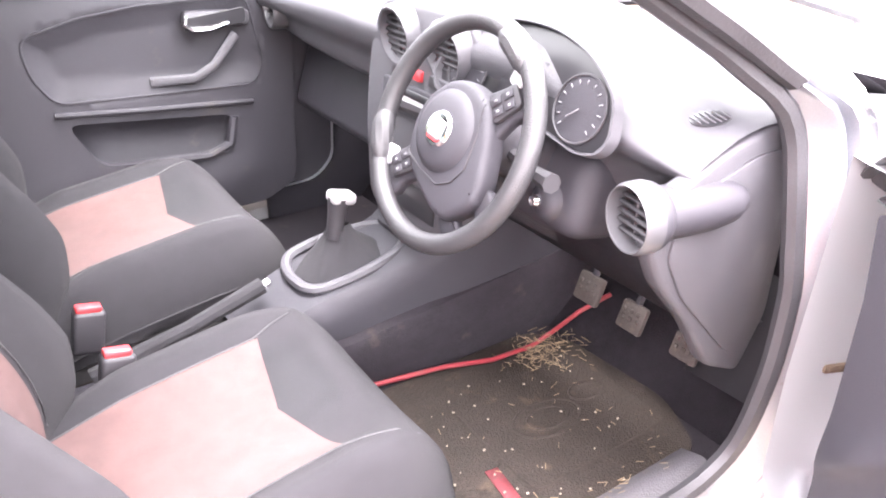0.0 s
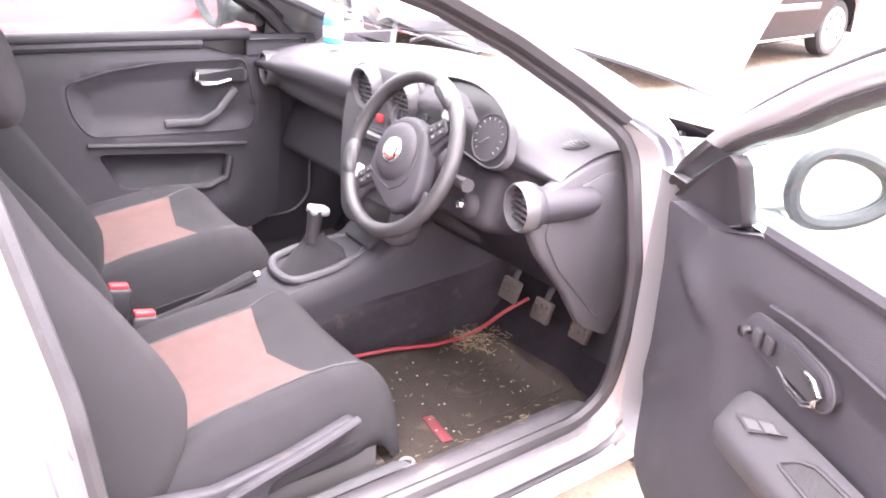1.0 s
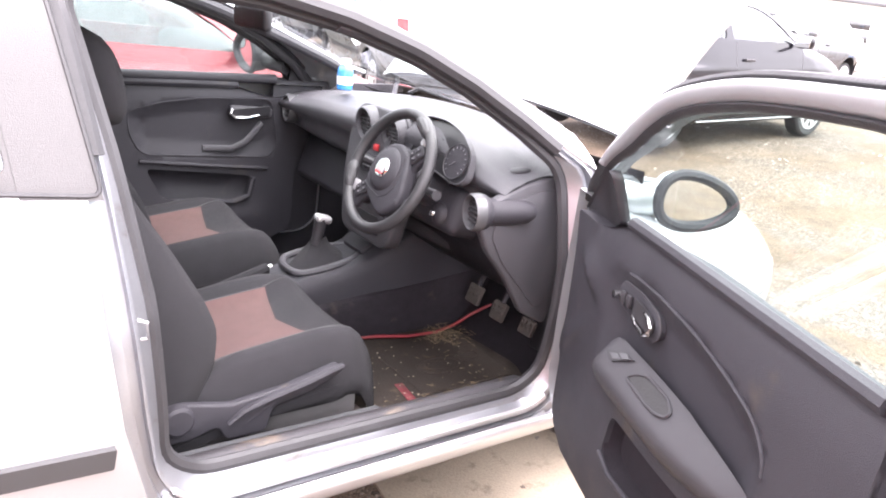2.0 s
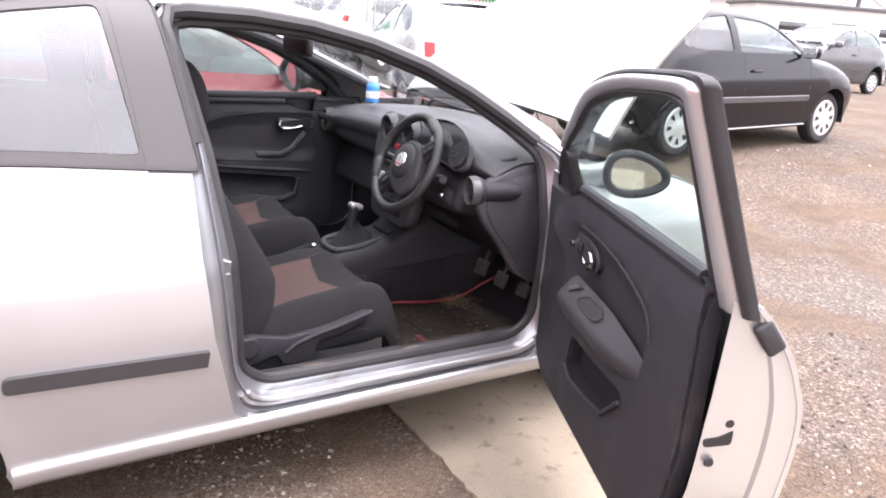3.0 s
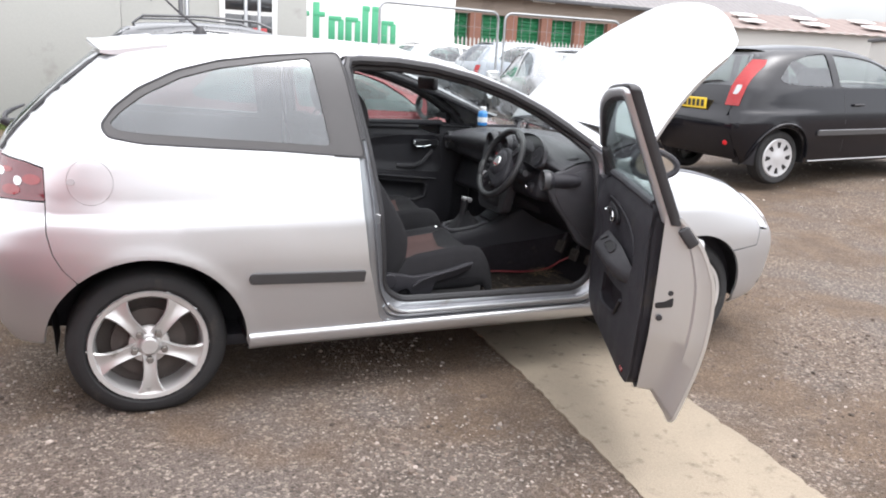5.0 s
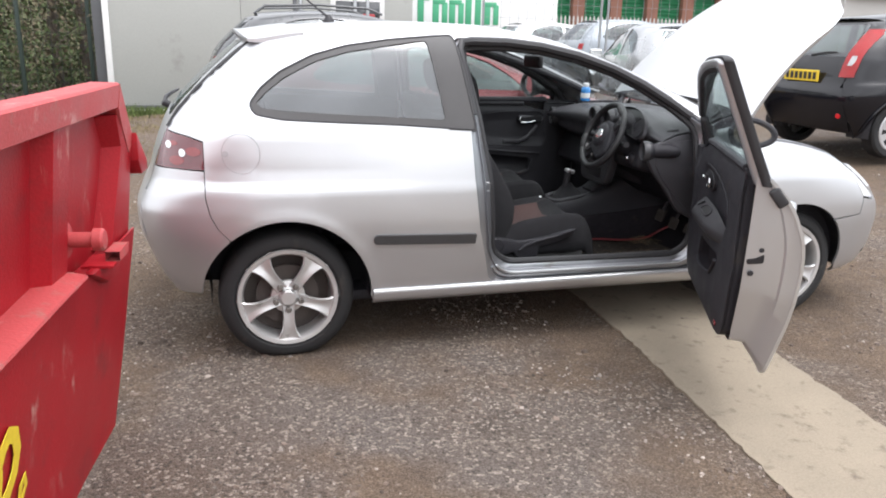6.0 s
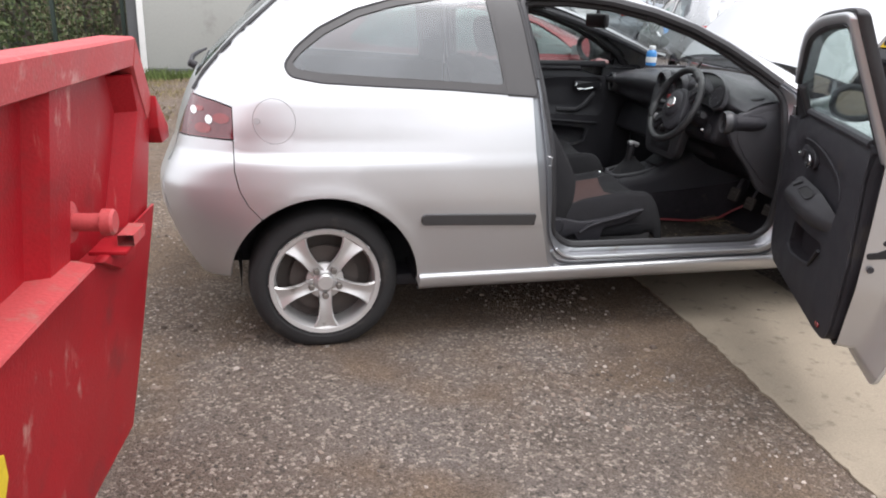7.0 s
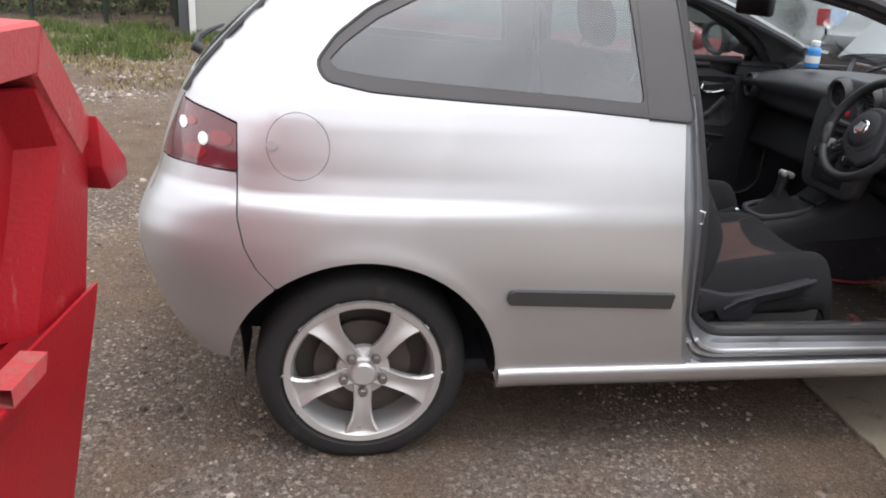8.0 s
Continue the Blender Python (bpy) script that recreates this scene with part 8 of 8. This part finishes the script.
cabin = thing("site_cabin", "grey steel site cabin with a white corner trim", "cabin", at=pose(0, 0, 0.12))
CY = 10.55
for x0, x1 in ((-2.0, 0.15), (0.16, 1.05), (1.22, 3.22)):
    part("wall_panel", box(x1 - x0, 0.08, 2.86, ((x0 + x1) / 2, CY, 1.265), 0.006), M["cabin"], cabin)
part("wall_panel", box(0.08, 2.4, 2.86, (-1.96, CY + 1.24, 1.265), 0.006), M["cabin"], cabin)
part("wall_panel", box(0.08, 2.4, 2.86, (3.18, CY + 1.24, 1.265), 0.006), M["cabin"], cabin)
part("cabin_roof", box(5.4, 2.7, 0.10, (0.6, CY + 1.2, 2.75), 0.02), M["slate"], cabin)
part("base_rail", box(5.2, 0.10, 0.07, (0.6, CY - 0.010, -0.085), 0.01), M["slate"], cabin)
part("drip_trim", box(5.2, 0.10, 0.04, (0.6, CY - 0.020, -0.145), 0.004), M["white_pvc"], cabin)
part("corner_trim", box(0.10, 0.10, 2.90, (-2.03, CY - 0.02, 1.26), 0.01), M["white_pvc"], cabin)
part("corner_post", box(0.16, 0.10, 2.92, (-2.17, CY + 0.06, 1.25), 0.01), M["slate"], cabin)
for x in (1.085, 1.185):
    part("down_pipe", tube([(x, CY - 0.02, -0.12), (x, CY - 0.02, 2.6)], 0.035, 8), M["slate"] if x < 1.1 else M["steel"], cabin)
part("floor", box(5.0, 2.4, 0.1, (0.6, CY + 1.24, -0.10), 0.01), M["slate"], cabin)
window(cabin, (2.20, CY - 0.04, 1.72), 0.98, 0.98)
for x in (2.08, 2.30):
    part("gate_bar", tube([(x, CY - 0.5, 0.0), (x, CY - 0.5, 2.6)], 0.03, 8), M["steel"], cabin)
part("red_chair_back", box(0.26, 0.03, 0.2, (2.38, CY - 0.078, 1.48), 0.02), M["red_button"], cabin, "red shape behind the pane")
part("flue", tube([(0.62, CY - 0.07, 1.9), (0.62, CY - 0.07, 2.62)], 0.008, 6), M["slate"], cabin)

# ---- white box trailer with green painted strokes ----
M["trailer"] = material("white_trailer_side", (0.78, 0.78, 0.77), 0.5, 0, 0.05, 0.6, dirt=(0.6, 0.59, 0.56), dirt_amount=0.15, dirt_scale=1.2)
M["green"] = material("green_paint", (0.07, 0.36, 0.19), 0.5, 0, 0.12, 3)
trailer = thing("box_trailer", "white box trailer with green painted shapes on its side", "trailer", at=pose(0, 0, 0.14))
TY = 16.0
part("trailer_box", box(4.6, 2.2, 2.2, (6.25, TY + 1.15, 1.95), 0.03), M["trailer"], trailer)
part("chassis", box(4.4, 1.0, 0.25, (6.25, TY + 1.15, 0.75), 0.02), M["slate"], trailer)
for x in (4.8, 7.6):
    part("wheel", lathe([(0, -0.1), (0.42, -0.1), (0.45, -0.05), (0.45, 0.1), (0.42, 0.15), (0, 0.15)], 24, pose(x, TY + 0.15, 0.45, 90, 0, 0)), M["tyre"], trailer)
xx = 4.36
for w, h, up in ((0.30, 0.95, 0.0), (0.30, 0.95, 0.0), (0.34, 0.62, -0.15), (0.34, 0.62, -0.15), (0.16, 0.95, 0.0), (0.16, 0.95, 0.0), (0.34, 0.55, -0.15)):
    bm = box(0.17, 0.02, h, (xx, TY + 0.042, 1.95 + up), 0.02, 2)
    bm = box(w, 0.02, 0.12, (xx + w * 0.25, TY + 0.040, 1.95 + up + h * (0.20 if h > 0.9 and w > 0.2 else 0.42)), 0.02, 2, (0, 0, 0), bm)
    if 0.5 < h < 0.7:
        bm = box(0.15, 0.02, h * 0.9, (xx + 0.24, TY + 0.041, 1.95 + up - h * 0.05), 0.02, 2, (0, 0, 0), bm)
    part("green_shape", bm, M["green"], trailer)
    xx += w + 0.10

# ---- long brick building with green shutters ----
M["brick"] = material("red_brick", (0.26, 0.13, 0.095), 0.9, 0, 0.25, 1.5, 0.3, 30)
M["fascia"] = material("weathered_fascia", (0.33, 0.28, 0.24), 0.85, 0, 0.15, 0.6, dirt=(0.2, 0.17, 0.15), dirt_amount=0.3, dirt_scale=0.5)
M["shutter"] = material("green_roller_shutter", (0.03, 0.27, 0.115), 0.5, 0, 0.1, 2)
M["roof_sheet"] = material("grey_corrugated_roof", (0.17, 0.16, 0.16), 0.8, 0, 0.15, 0.4, 0.2, 3)
hall = thing("brick_warehouse", "long brick warehouse with green roller shutters", "building", at=pose(0, 0, 0.14))
HY = 40.0
X0, X1 = 17.5, 48.0
part("upper_wall", box(X1 - X0, 0.5, 1.15, ((X0 + X1) / 2, HY, 4.55), 0.02), M["fascia"], hall)
part("lower_wall", box(X1 - X0, 0.5, 1.9, ((X0 + X1) / 2, HY, 0.95), 0.02), M["brick"], hall)
n_bay = 12
for i in range(n_bay):
    bx = X0 + 1.6 + i * 2.45
    part("brick_pier", box(0.75, 0.6, 2.15, (bx - 1.22, HY - 0.02, 2.95), 0.01), M["brick"], hall)
    ridges = [(0.03 * (k % 2), 1.88 + 0.107 * k) for k in range(21)]
    bm = loft([[(bx + s_, HY + 0.10 - d, z) for d, z in ridges] for s_ in (-0.86, 0.86)])
    bmesh.ops.solidify(bm, geom=bm.faces[:], thickness=0.02)
    part("roller_shutter", bm, M["shutter"], hall, smooth=False)
rows = []
for i in range(120):
    x = X0 - 0.6 + i * (X1 - X0 + 1.2) / 119
    up = 0.05 * (i % 2)
    rows.append([(x, HY - 1.1, 5.12 + up), (x, HY + 2.0, 6.5 + up), (x, HY + 10, 8.2 + up)])
part("warehouse_roof", loft(rows), M["roof_sheet"], hall, "grey corrugated roof", smooth=False)
part("eaves_beam", box(X1 - X0 + 1.2, 0.12, 0.22, ((X0 + X1) / 2, HY - 1.08, 5.04), 0.02), M["slate"], hall)
for i in range(7):
    part("strip_lamp", box(1.5, 0.12, 0.08, (X0 + 3 + i * 4.2, HY - 0.7, 4.92), 0.01), M["white_pvc"], hall)
part("end_wall", box(0.5, 10, 5.0, (X0, HY + 5, 2.5), 0.02), M["brick"], hall)

# ---- palisade fence before it ----
pal = thing("palisade_fence", "pale steel palisade fence before the warehouse", "fence", at=pose(0, 0, 0.14))
M["palisade"] = material("pale_fence_steel", (0.52, 0.52, 0.50), 0.6, 0.2, 0.1, 4)
pale_bm = prism([(-0.035, 0), (0.035, 0), (0.035, 1.7), (0.0, 1.8), (-0.035, 1.7)], 0.02)
first = part("pale", moved(pale_bm, pose(0, 0, 0, 90, 0, 0)), M["palisade"], pal)
first.matrix_basis = pose(9.0, 27.0, 0.4)
for i in range(1, 110):
    o = first.copy()
    scene.collection.objects.link(o)
    o.matrix_basis = pose(9.0 + 0.19 * i, 27.0, 0.4)
for z in (0.8, 1.8):
    part("fence_rail", box(21, 0.04, 0.05, (19.5, 27.03, z), 0.004), M["palisade"], pal)
part("low_wall", box(21.5, 0.25, 0.45, (19.5, 27.05, 0.22), 0.01), M["concrete"], pal)

# ---- mesh site-fence panels ----
def site_panel(at):
    p = thing("site_fence_panel", "galvanised mesh site fence panel on feet", "fence panel", "site fence panels", at=at)
    w, h = 2.2, 2.0
    loop = rounded([(0, 0.12), (w, 0.12), (w, h), (0, h)], [0.02, 0.02, 0.15, 0.15], 5)
    part("tube_frame", ring([(x, 0, z) for x, z in spread(loop, 0.2)], 0.021, 8), M["steel"], p)
    bm = bmesh.new()
    for i in range(1, 14):
        box(0.004, 0.004, h - 0.2, (w * i / 14, 0, h / 2 + 0.06), 0, 1, (0, 0, 0), bm)
    for i in range(1, 8):
        box(w - 0.05, 0.004, 0.004, (w / 2, 0, 0.12 + (h - 0.15) * i / 8), 0, 1, (0, 0, 0), bm)
    part("mesh_infill", bm, M["steel"], p, smooth=False)
    for x in (0.0, w):
        part("foot_block", box(0.22, 0.6, 0.13, (x, 0, 0.065), 0.02), M["concrete"], p)
    return p


a = site_panel(pose(3.75, 8.0, 0.14, 0, 0, 8))
copy_thing(a, pose(6.05, 8.3, 0.14, 0, 0, -4))

# ---- sheds and portable offices to the side ----
M["asbestos"] = material("brown_sheet_roof", (0.20, 0.155, 0.14), 0.9, 0, 0.2, 0.4, 0.2, 3)
M["pale_wall"] = material("pale_shed_wall", (0.46, 0.45, 0.43), 0.8, 0, 0.08, 0.5)


def shed(at, w, d, h, rise, label):
    s = thing("shed", label, "shed", at=at)
    part("front_wall", box(w, 0.2, h, (w / 2, 0, h / 2), 0.01), M["pale_wall"], s)
    part("gable_wall", prism([(0, 0), (d, 0), (d, h), (d / 2, h + rise), (0, h)], 0.2, Matrix(((0, 0, 1, 0), (1, 0, 0, 0), (0, 1, 0, 0), (0, 0, 0, 1)))), M["pale_wall"], s)
    part("gable_wall", prism([(0, 0), (d, 0), (d, h), (d / 2, h + rise), (0, h)], 0.2, Matrix(((0, 0, 1, w - 0.2), (1, 0, 0, 0), (0, 1, 0, 0), (0, 0, 0, 1)))), M["pale_wall"], s)
    n = int(w / 0.3)
    bm = loft([[(w * i / n, -0.4, h - 0.1 + 0.04 * (i % 2)), (w * i / n, d / 2, h + rise + 0.1 + 0.04 * (i % 2)), (w * i / n, d + 0.3, h - 0.1 + 0.04 * (i % 2))] for i in range(n + 1)])
    part("shed_roof", bm, M["asbestos"], s, "brown corrugated roof", smooth=False)
    for i in range(int(w / 3)):
        for k in (0.25, 0.65):
            y = d / 2 * k
            part("rooflight", box(0.9, 1.0, 0.05, (1.6 + 3 * i + k, y, h + (rise + 0.2) * (y + 0.4) / (d / 2 + 0.4) + 0.06), 0.005, 1, (math.degrees(math.atan2(rise, d / 2)), 0, 0)), M["white_pvc"], s)
    return s


shed(pose(25.0, 24.0, 0.14, 0, 0, -18), 14, 9, 3.3, 0.8, "long pale shed with a brown corrugated roof")
shed(pose(44.0, 20.0, 0.14, 0, 0, -30), 14, 9, 3.0, 1.6, "pale gabled shed behind the offices")
for k, (x, y, yaw) in enumerate(((24.5, 15.0, -32), (31.0, 10.8, -36))):
    o = thing("portable_office", "pale grey portable office with white windows", "cabin", "portable offices", at=pose(x, y, 0.14, 0, 0, yaw))
    part("office_wall", box(6.2, 2.6, 2.5, (3.1, 1.3, 1.4), 0.02), M["pale_wall"], o)
    part("office_roof", box(6.4, 2.8, 0.12, (3.1, 1.3, 2.7), 0.02), M["slate"], o)
    part("plinth", box(6.0, 2.4, 0.16, (3.1, 1.3, 0.08), 0.01), M["slate"], o)
    window(o, (1.4, -0.02, 1.65), 1.2, 1.0)
    window(o, (4.9, -0.02, 1.65), 1.0, 1.0)
    part("office_door", box(0.85, 0.05, 2.0, (3.2, -0.015, 1.15), 0.008), M["slate"], o)
pole = thing("telegraph_pole", "slim dark pole beyond the sheds", "pole", at=pose(0, 0, 0.14))
part("shaft", tube([(36.0, 18.0, 0), (36.0, 18.0, 8.0)], [0.12, 0.09], 8), M["slate"], pole)
bin_ = thing("blue_container", "blue skip-like container at the yard's far side", "container", at=pose(0, 0, 0.14))
part("container_body", box(2.4, 1.6, 1.3, (30.0, 4.2, 0.67), 0.05), M["blue"], bin_)
part("container_lip", box(2.5, 1.7, 0.1, (30.0, 4.2, 1.33), 0.02), M["blue"], bin_)
# paved apron beyond the gravel
M["tarmac"] = material("pale_worn_tarmac", (0.20, 0.195, 0.19), 0.9, 0, 0.1, 0.6, 0.4, 80, (0.27, 0.26, 0.25), 0.3, 0.5)
bm = prism([(13.5, -6), (60, -14), (60, 30), (18, 30), (14.5, 8)], 0.012, pose(0, 0, 0.138))
tagged(part("road", bm, M["tarmac"], None, smooth=False), "pale worn tarmac beyond the gravel", "road", kind="structure")

# ---- fence, trees and rough grass behind the skip ----
M["fence_green"] = material("dark_green_fence", (0.02, 0.035, 0.028), 0.6, 0, 0.15, 6)
fence = thing("mesh_fence", "dark green mesh fence in front of trees", "fence", at=pose(0, 0, -0.06))
for i in range(9):
    x = -2.55 - 1.15 * i
    y = 12.2 - 0.15 * i
    part("fence_post", box(0.07, 0.07, 2.5, (x, y, 1.25), 0.008), M["fence_green"], fence)
bm = bmesh.new()
for i in range(70):
    box(0.006, 0.006, 2.2, (-2.5 - 0.14 * i, 12.22 - 0.018 * i, 1.2), 0, 1, (0, 0, 0), bm)
for k in range(10):
    box(9.9, 0.006, 0.006, (-7.4, 11.60, 0.2 + 0.22 * k), 0, 1, (0, 0, 7.4), bm)
part("mesh_infill", bm, M["fence_green"], fence, smooth=False)

M["bark"] = material("grey_brown_bark", (0.085, 0.068, 0.055), 0.95, 0, 0.3, 8, 0.9, 40)
def leaf_material(name, base):
    m = stone_material(name, base, 0.5)
    m.node_tree.nodes["Principled BSDF"].inputs["Roughness"].default_value = 0.6
    return m
M["leaf"] = leaf_material("mid_green_leaves", (0.078, 0.104, 0.044))
M["dead_leaf"] = leaf_material("brown_dead_leaves", (0.125, 0.102, 0.068))
M["grass"] = leaf_material("rough_grass", (0.085, 0.115, 0.035))
M["dry_grass"] = leaf_material("dry_grass", (0.21, 0.175, 0.085))


def leaf_mesh(name, centres, spread_, count, size, rng):
    """Many small bent leaves gathered round a few centres."""
    pick = rng.integers(0, len(centres), count)
    c = np.array(centres)[pick] + rng.normal(0, 1, (count, 3)) * np.array(spread_)
    d1 = rng.normal(0, 1, (count, 3))
    d1 /= np.linalg.norm(d1, axis=1, keepdims=True)
    d2 = np.cross(d1, rng.normal(0, 1, (count, 3)))
    d2 /= np.linalg.norm(d2, axis=1, keepdims=True) + 1e-9
    s = size * rng.uniform(0.5, 1.4, (count, 1))
    V = np.stack([c - d1 * s, c + d2 * s * 0.5, c + d1 * s, c - d2 * s * 0.5], 1).reshape(-1, 3)
    F = np.arange(count * 4).reshape(-1, 4)
    mesh = bpy.data.meshes.new(name)
    mesh.from_pydata(V.tolist(), [], F.tolist())
    return mesh


def tree(at, h, seed, label, leaves=1500):
    rng = np.random.default_rng(seed)
    t = thing("tree", label, "tree", "trees behind the fence", at=pose(*at))
    pts = [(0.10 * math.sin(2.1 * k + seed), 0.10 * math.cos(1.7 * k + seed), h * k / 6) for k in range(7)]
    bm = tube(pts, [0.17, 0.14, 0.12, 0.10, 0.08, 0.06, 0.03], 9)
    tips = []
    for k in range(14):
        z0 = h * rng.uniform(0.12, 0.9)
        a = rng.uniform(0, 6.28)
        r = rng.uniform(0.5, 1.5)
        base = Vector((0.1 * math.sin(12.6 * z0 / h + seed), 0, z0))
        end = base + Vector((r * math.cos(a), r * math.sin(a), rng.uniform(0.2, 0.9)))
        midp = (base + end) / 2 + Vector((0, 0, 0.12))
        tube([base, midp, end], [0.04, 0.025, 0.008], 5, bm)
        tips += [tuple(end), tuple(midp)]
    part("trunk", bm, M["bark"], t)
    link_mesh("crown", leaf_mesh("crown", tips, (0.30, 0.30, 0.30), leaves, 0.05, rng), M["leaf"], t, "", False)
    return t


for i, (x, y, h) in enumerate(((-2.9, 14.2, 5.5), (-3.7, 15.4, 6.5), (-4.6, 13.9, 5.0), (-5.3, 16.2, 7.0), (-6.4, 14.6, 6.0), (-2.4, 17.0, 6.5), (-7.8, 15.8, 6.5), (-4.1, 18.0, 7.0), (-3.2, 20.0, 7.5), (-6.0, 19.5, 7.5))):
    tree((x, y, -0.06), h, 20 + i, "young tree with ivy and spring leaves behind the fence", 1900)
# wooded bank rising behind the trees
M["bank"] = material("leaf_littered_bank", (0.125, 0.130, 0.075), 0.95, 0, 0.4, 1.6, 1.0, 22, (0.135, 0.105, 0.072), 0.5, 1.1, spec=0.1)
rows = []
for y in np.linspace(17.5, 27.0, 20):
    rise = 5.5 * ((y - 17.5) / 9.5) ** 1.1
    rows.append([(x, y, -0.08 + rise * (1 + 0.18 * noise.noise((x * 0.5, y * 0.5, 2.0))) + 0.12 * noise.noise((x * 1.7, y * 1.7, 5.0))) for x in np.linspace(-18.0, -3.1, 34)])
bm = loft(rows)
bmesh.ops.recalc_face_normals(bm, faces=bm.faces)
tagged(part("earth_bank", bm, M["bank"]), "green-brown leaf-littered bank behind the trees", "bank", kind="structure")
rng = np.random.default_rng(7)
cents = [(rng.uniform(-9, -1.9), rng.uniform(12.6, 16.5), rng.uniform(0.1, 1.6) ** 1.3) for _ in range(120)]
tagged(link_mesh("undergrowth", leaf_mesh("undergrowth", cents, (0.35, 0.35, 0.28), 14000, 0.05, rng), M["leaf"], None, "", False), "tangled green undergrowth behind the fence", "undergrowth", kind="stuff")
cents = [(rng.uniform(-9, -1.9), rng.uniform(12.6, 17.5), rng.uniform(0.0, 2.6)) for _ in range(150)]
tagged(link_mesh("brambles", leaf_mesh("brambles", cents, (0.4, 0.4, 0.4), 12000, 0.045, rng), M["dead_leaf"], None, "", False), "brown dead bramble tangle behind the fence", "brambles", kind="stuff")


def grass_stuff(name, centres, radius, count, height, mat, seed, label):
    rng = np.random.default_rng(seed)
    pick = np.array(centres)[rng.integers(0, len(centres), count)]
    x, y = pick[:, 0] + rng.normal(0, radius, count), pick[:, 1] + rng.normal(0, radius, count)
    h = height * rng.uniform(0.4, 1.3, count)
    a = rng.uniform(0, 6.28, count)
    tilt = rng.normal(0, 0.45, (count, 2)) * h[:, None]
    w = 0.006 + 0.004 * rng.random(count)
    g0 = np.array([ground_z(a_, b_) for a_, b_ in zip(x, y)])
    V = np.stack([np.stack([x - w * np.cos(a), y - w * np.sin(a), g0], 1), np.stack([x + w * np.cos(a), y + w * np.sin(a), g0], 1),
                  np.stack([x + tilt[:, 0], y + tilt[:, 1], g0 + h], 1)], 1).reshape(-1, 3)
    F = np.arange(count * 3).reshape(-1, 3)
    mesh = bpy.data.meshes.new(name)
    mesh.from_pydata(V.tolist(), [], F.tolist())
    tagged(link_mesh(name, mesh, mat, None, "", False), label, "grass", kind="stuff")


grass_stuff("rough_grass", [(-2.9, 7.9), (-3.4, 8.6), (-2.3, 9.7), (-1.5, 10.0), (-2.9, 10.3), (-1.0, 10.15), (-3.7, 10.4), (-4.4, 11.2), (-3.0, 11.5)], 0.27, 5200, 0.13, M["grass"], 31, "rough green grass tufts by the cabin")
grass_stuff("weed_leaves", [(-1.75, 9.9), (-2.5, 8.5), (-2.2, 7.6), (-3.1, 9.4)], 0.16, 1500, 0.17, M["grass"], 33, "low green weeds on the path's edge")
grass_stuff("dry_grass", [(-1.6, 5.6), (-2.2, 6.6), (-1.3, 7.6), (-2.9, 7.2), (-1.7, 8.6), (-3.6, 9.4), (-2.0, 9.3), (-0.9, 9.4)], 0.36, 4200, 0.055, M["dry_grass"], 32, "thin dry grass on the gravel's edge")
stone_stuff("path_stones", 9000, (-3.6, -0.6, 4.0, 10.3), 0.011, M["stone_grey"], 14, "pale stones strewn over the path behind the car")
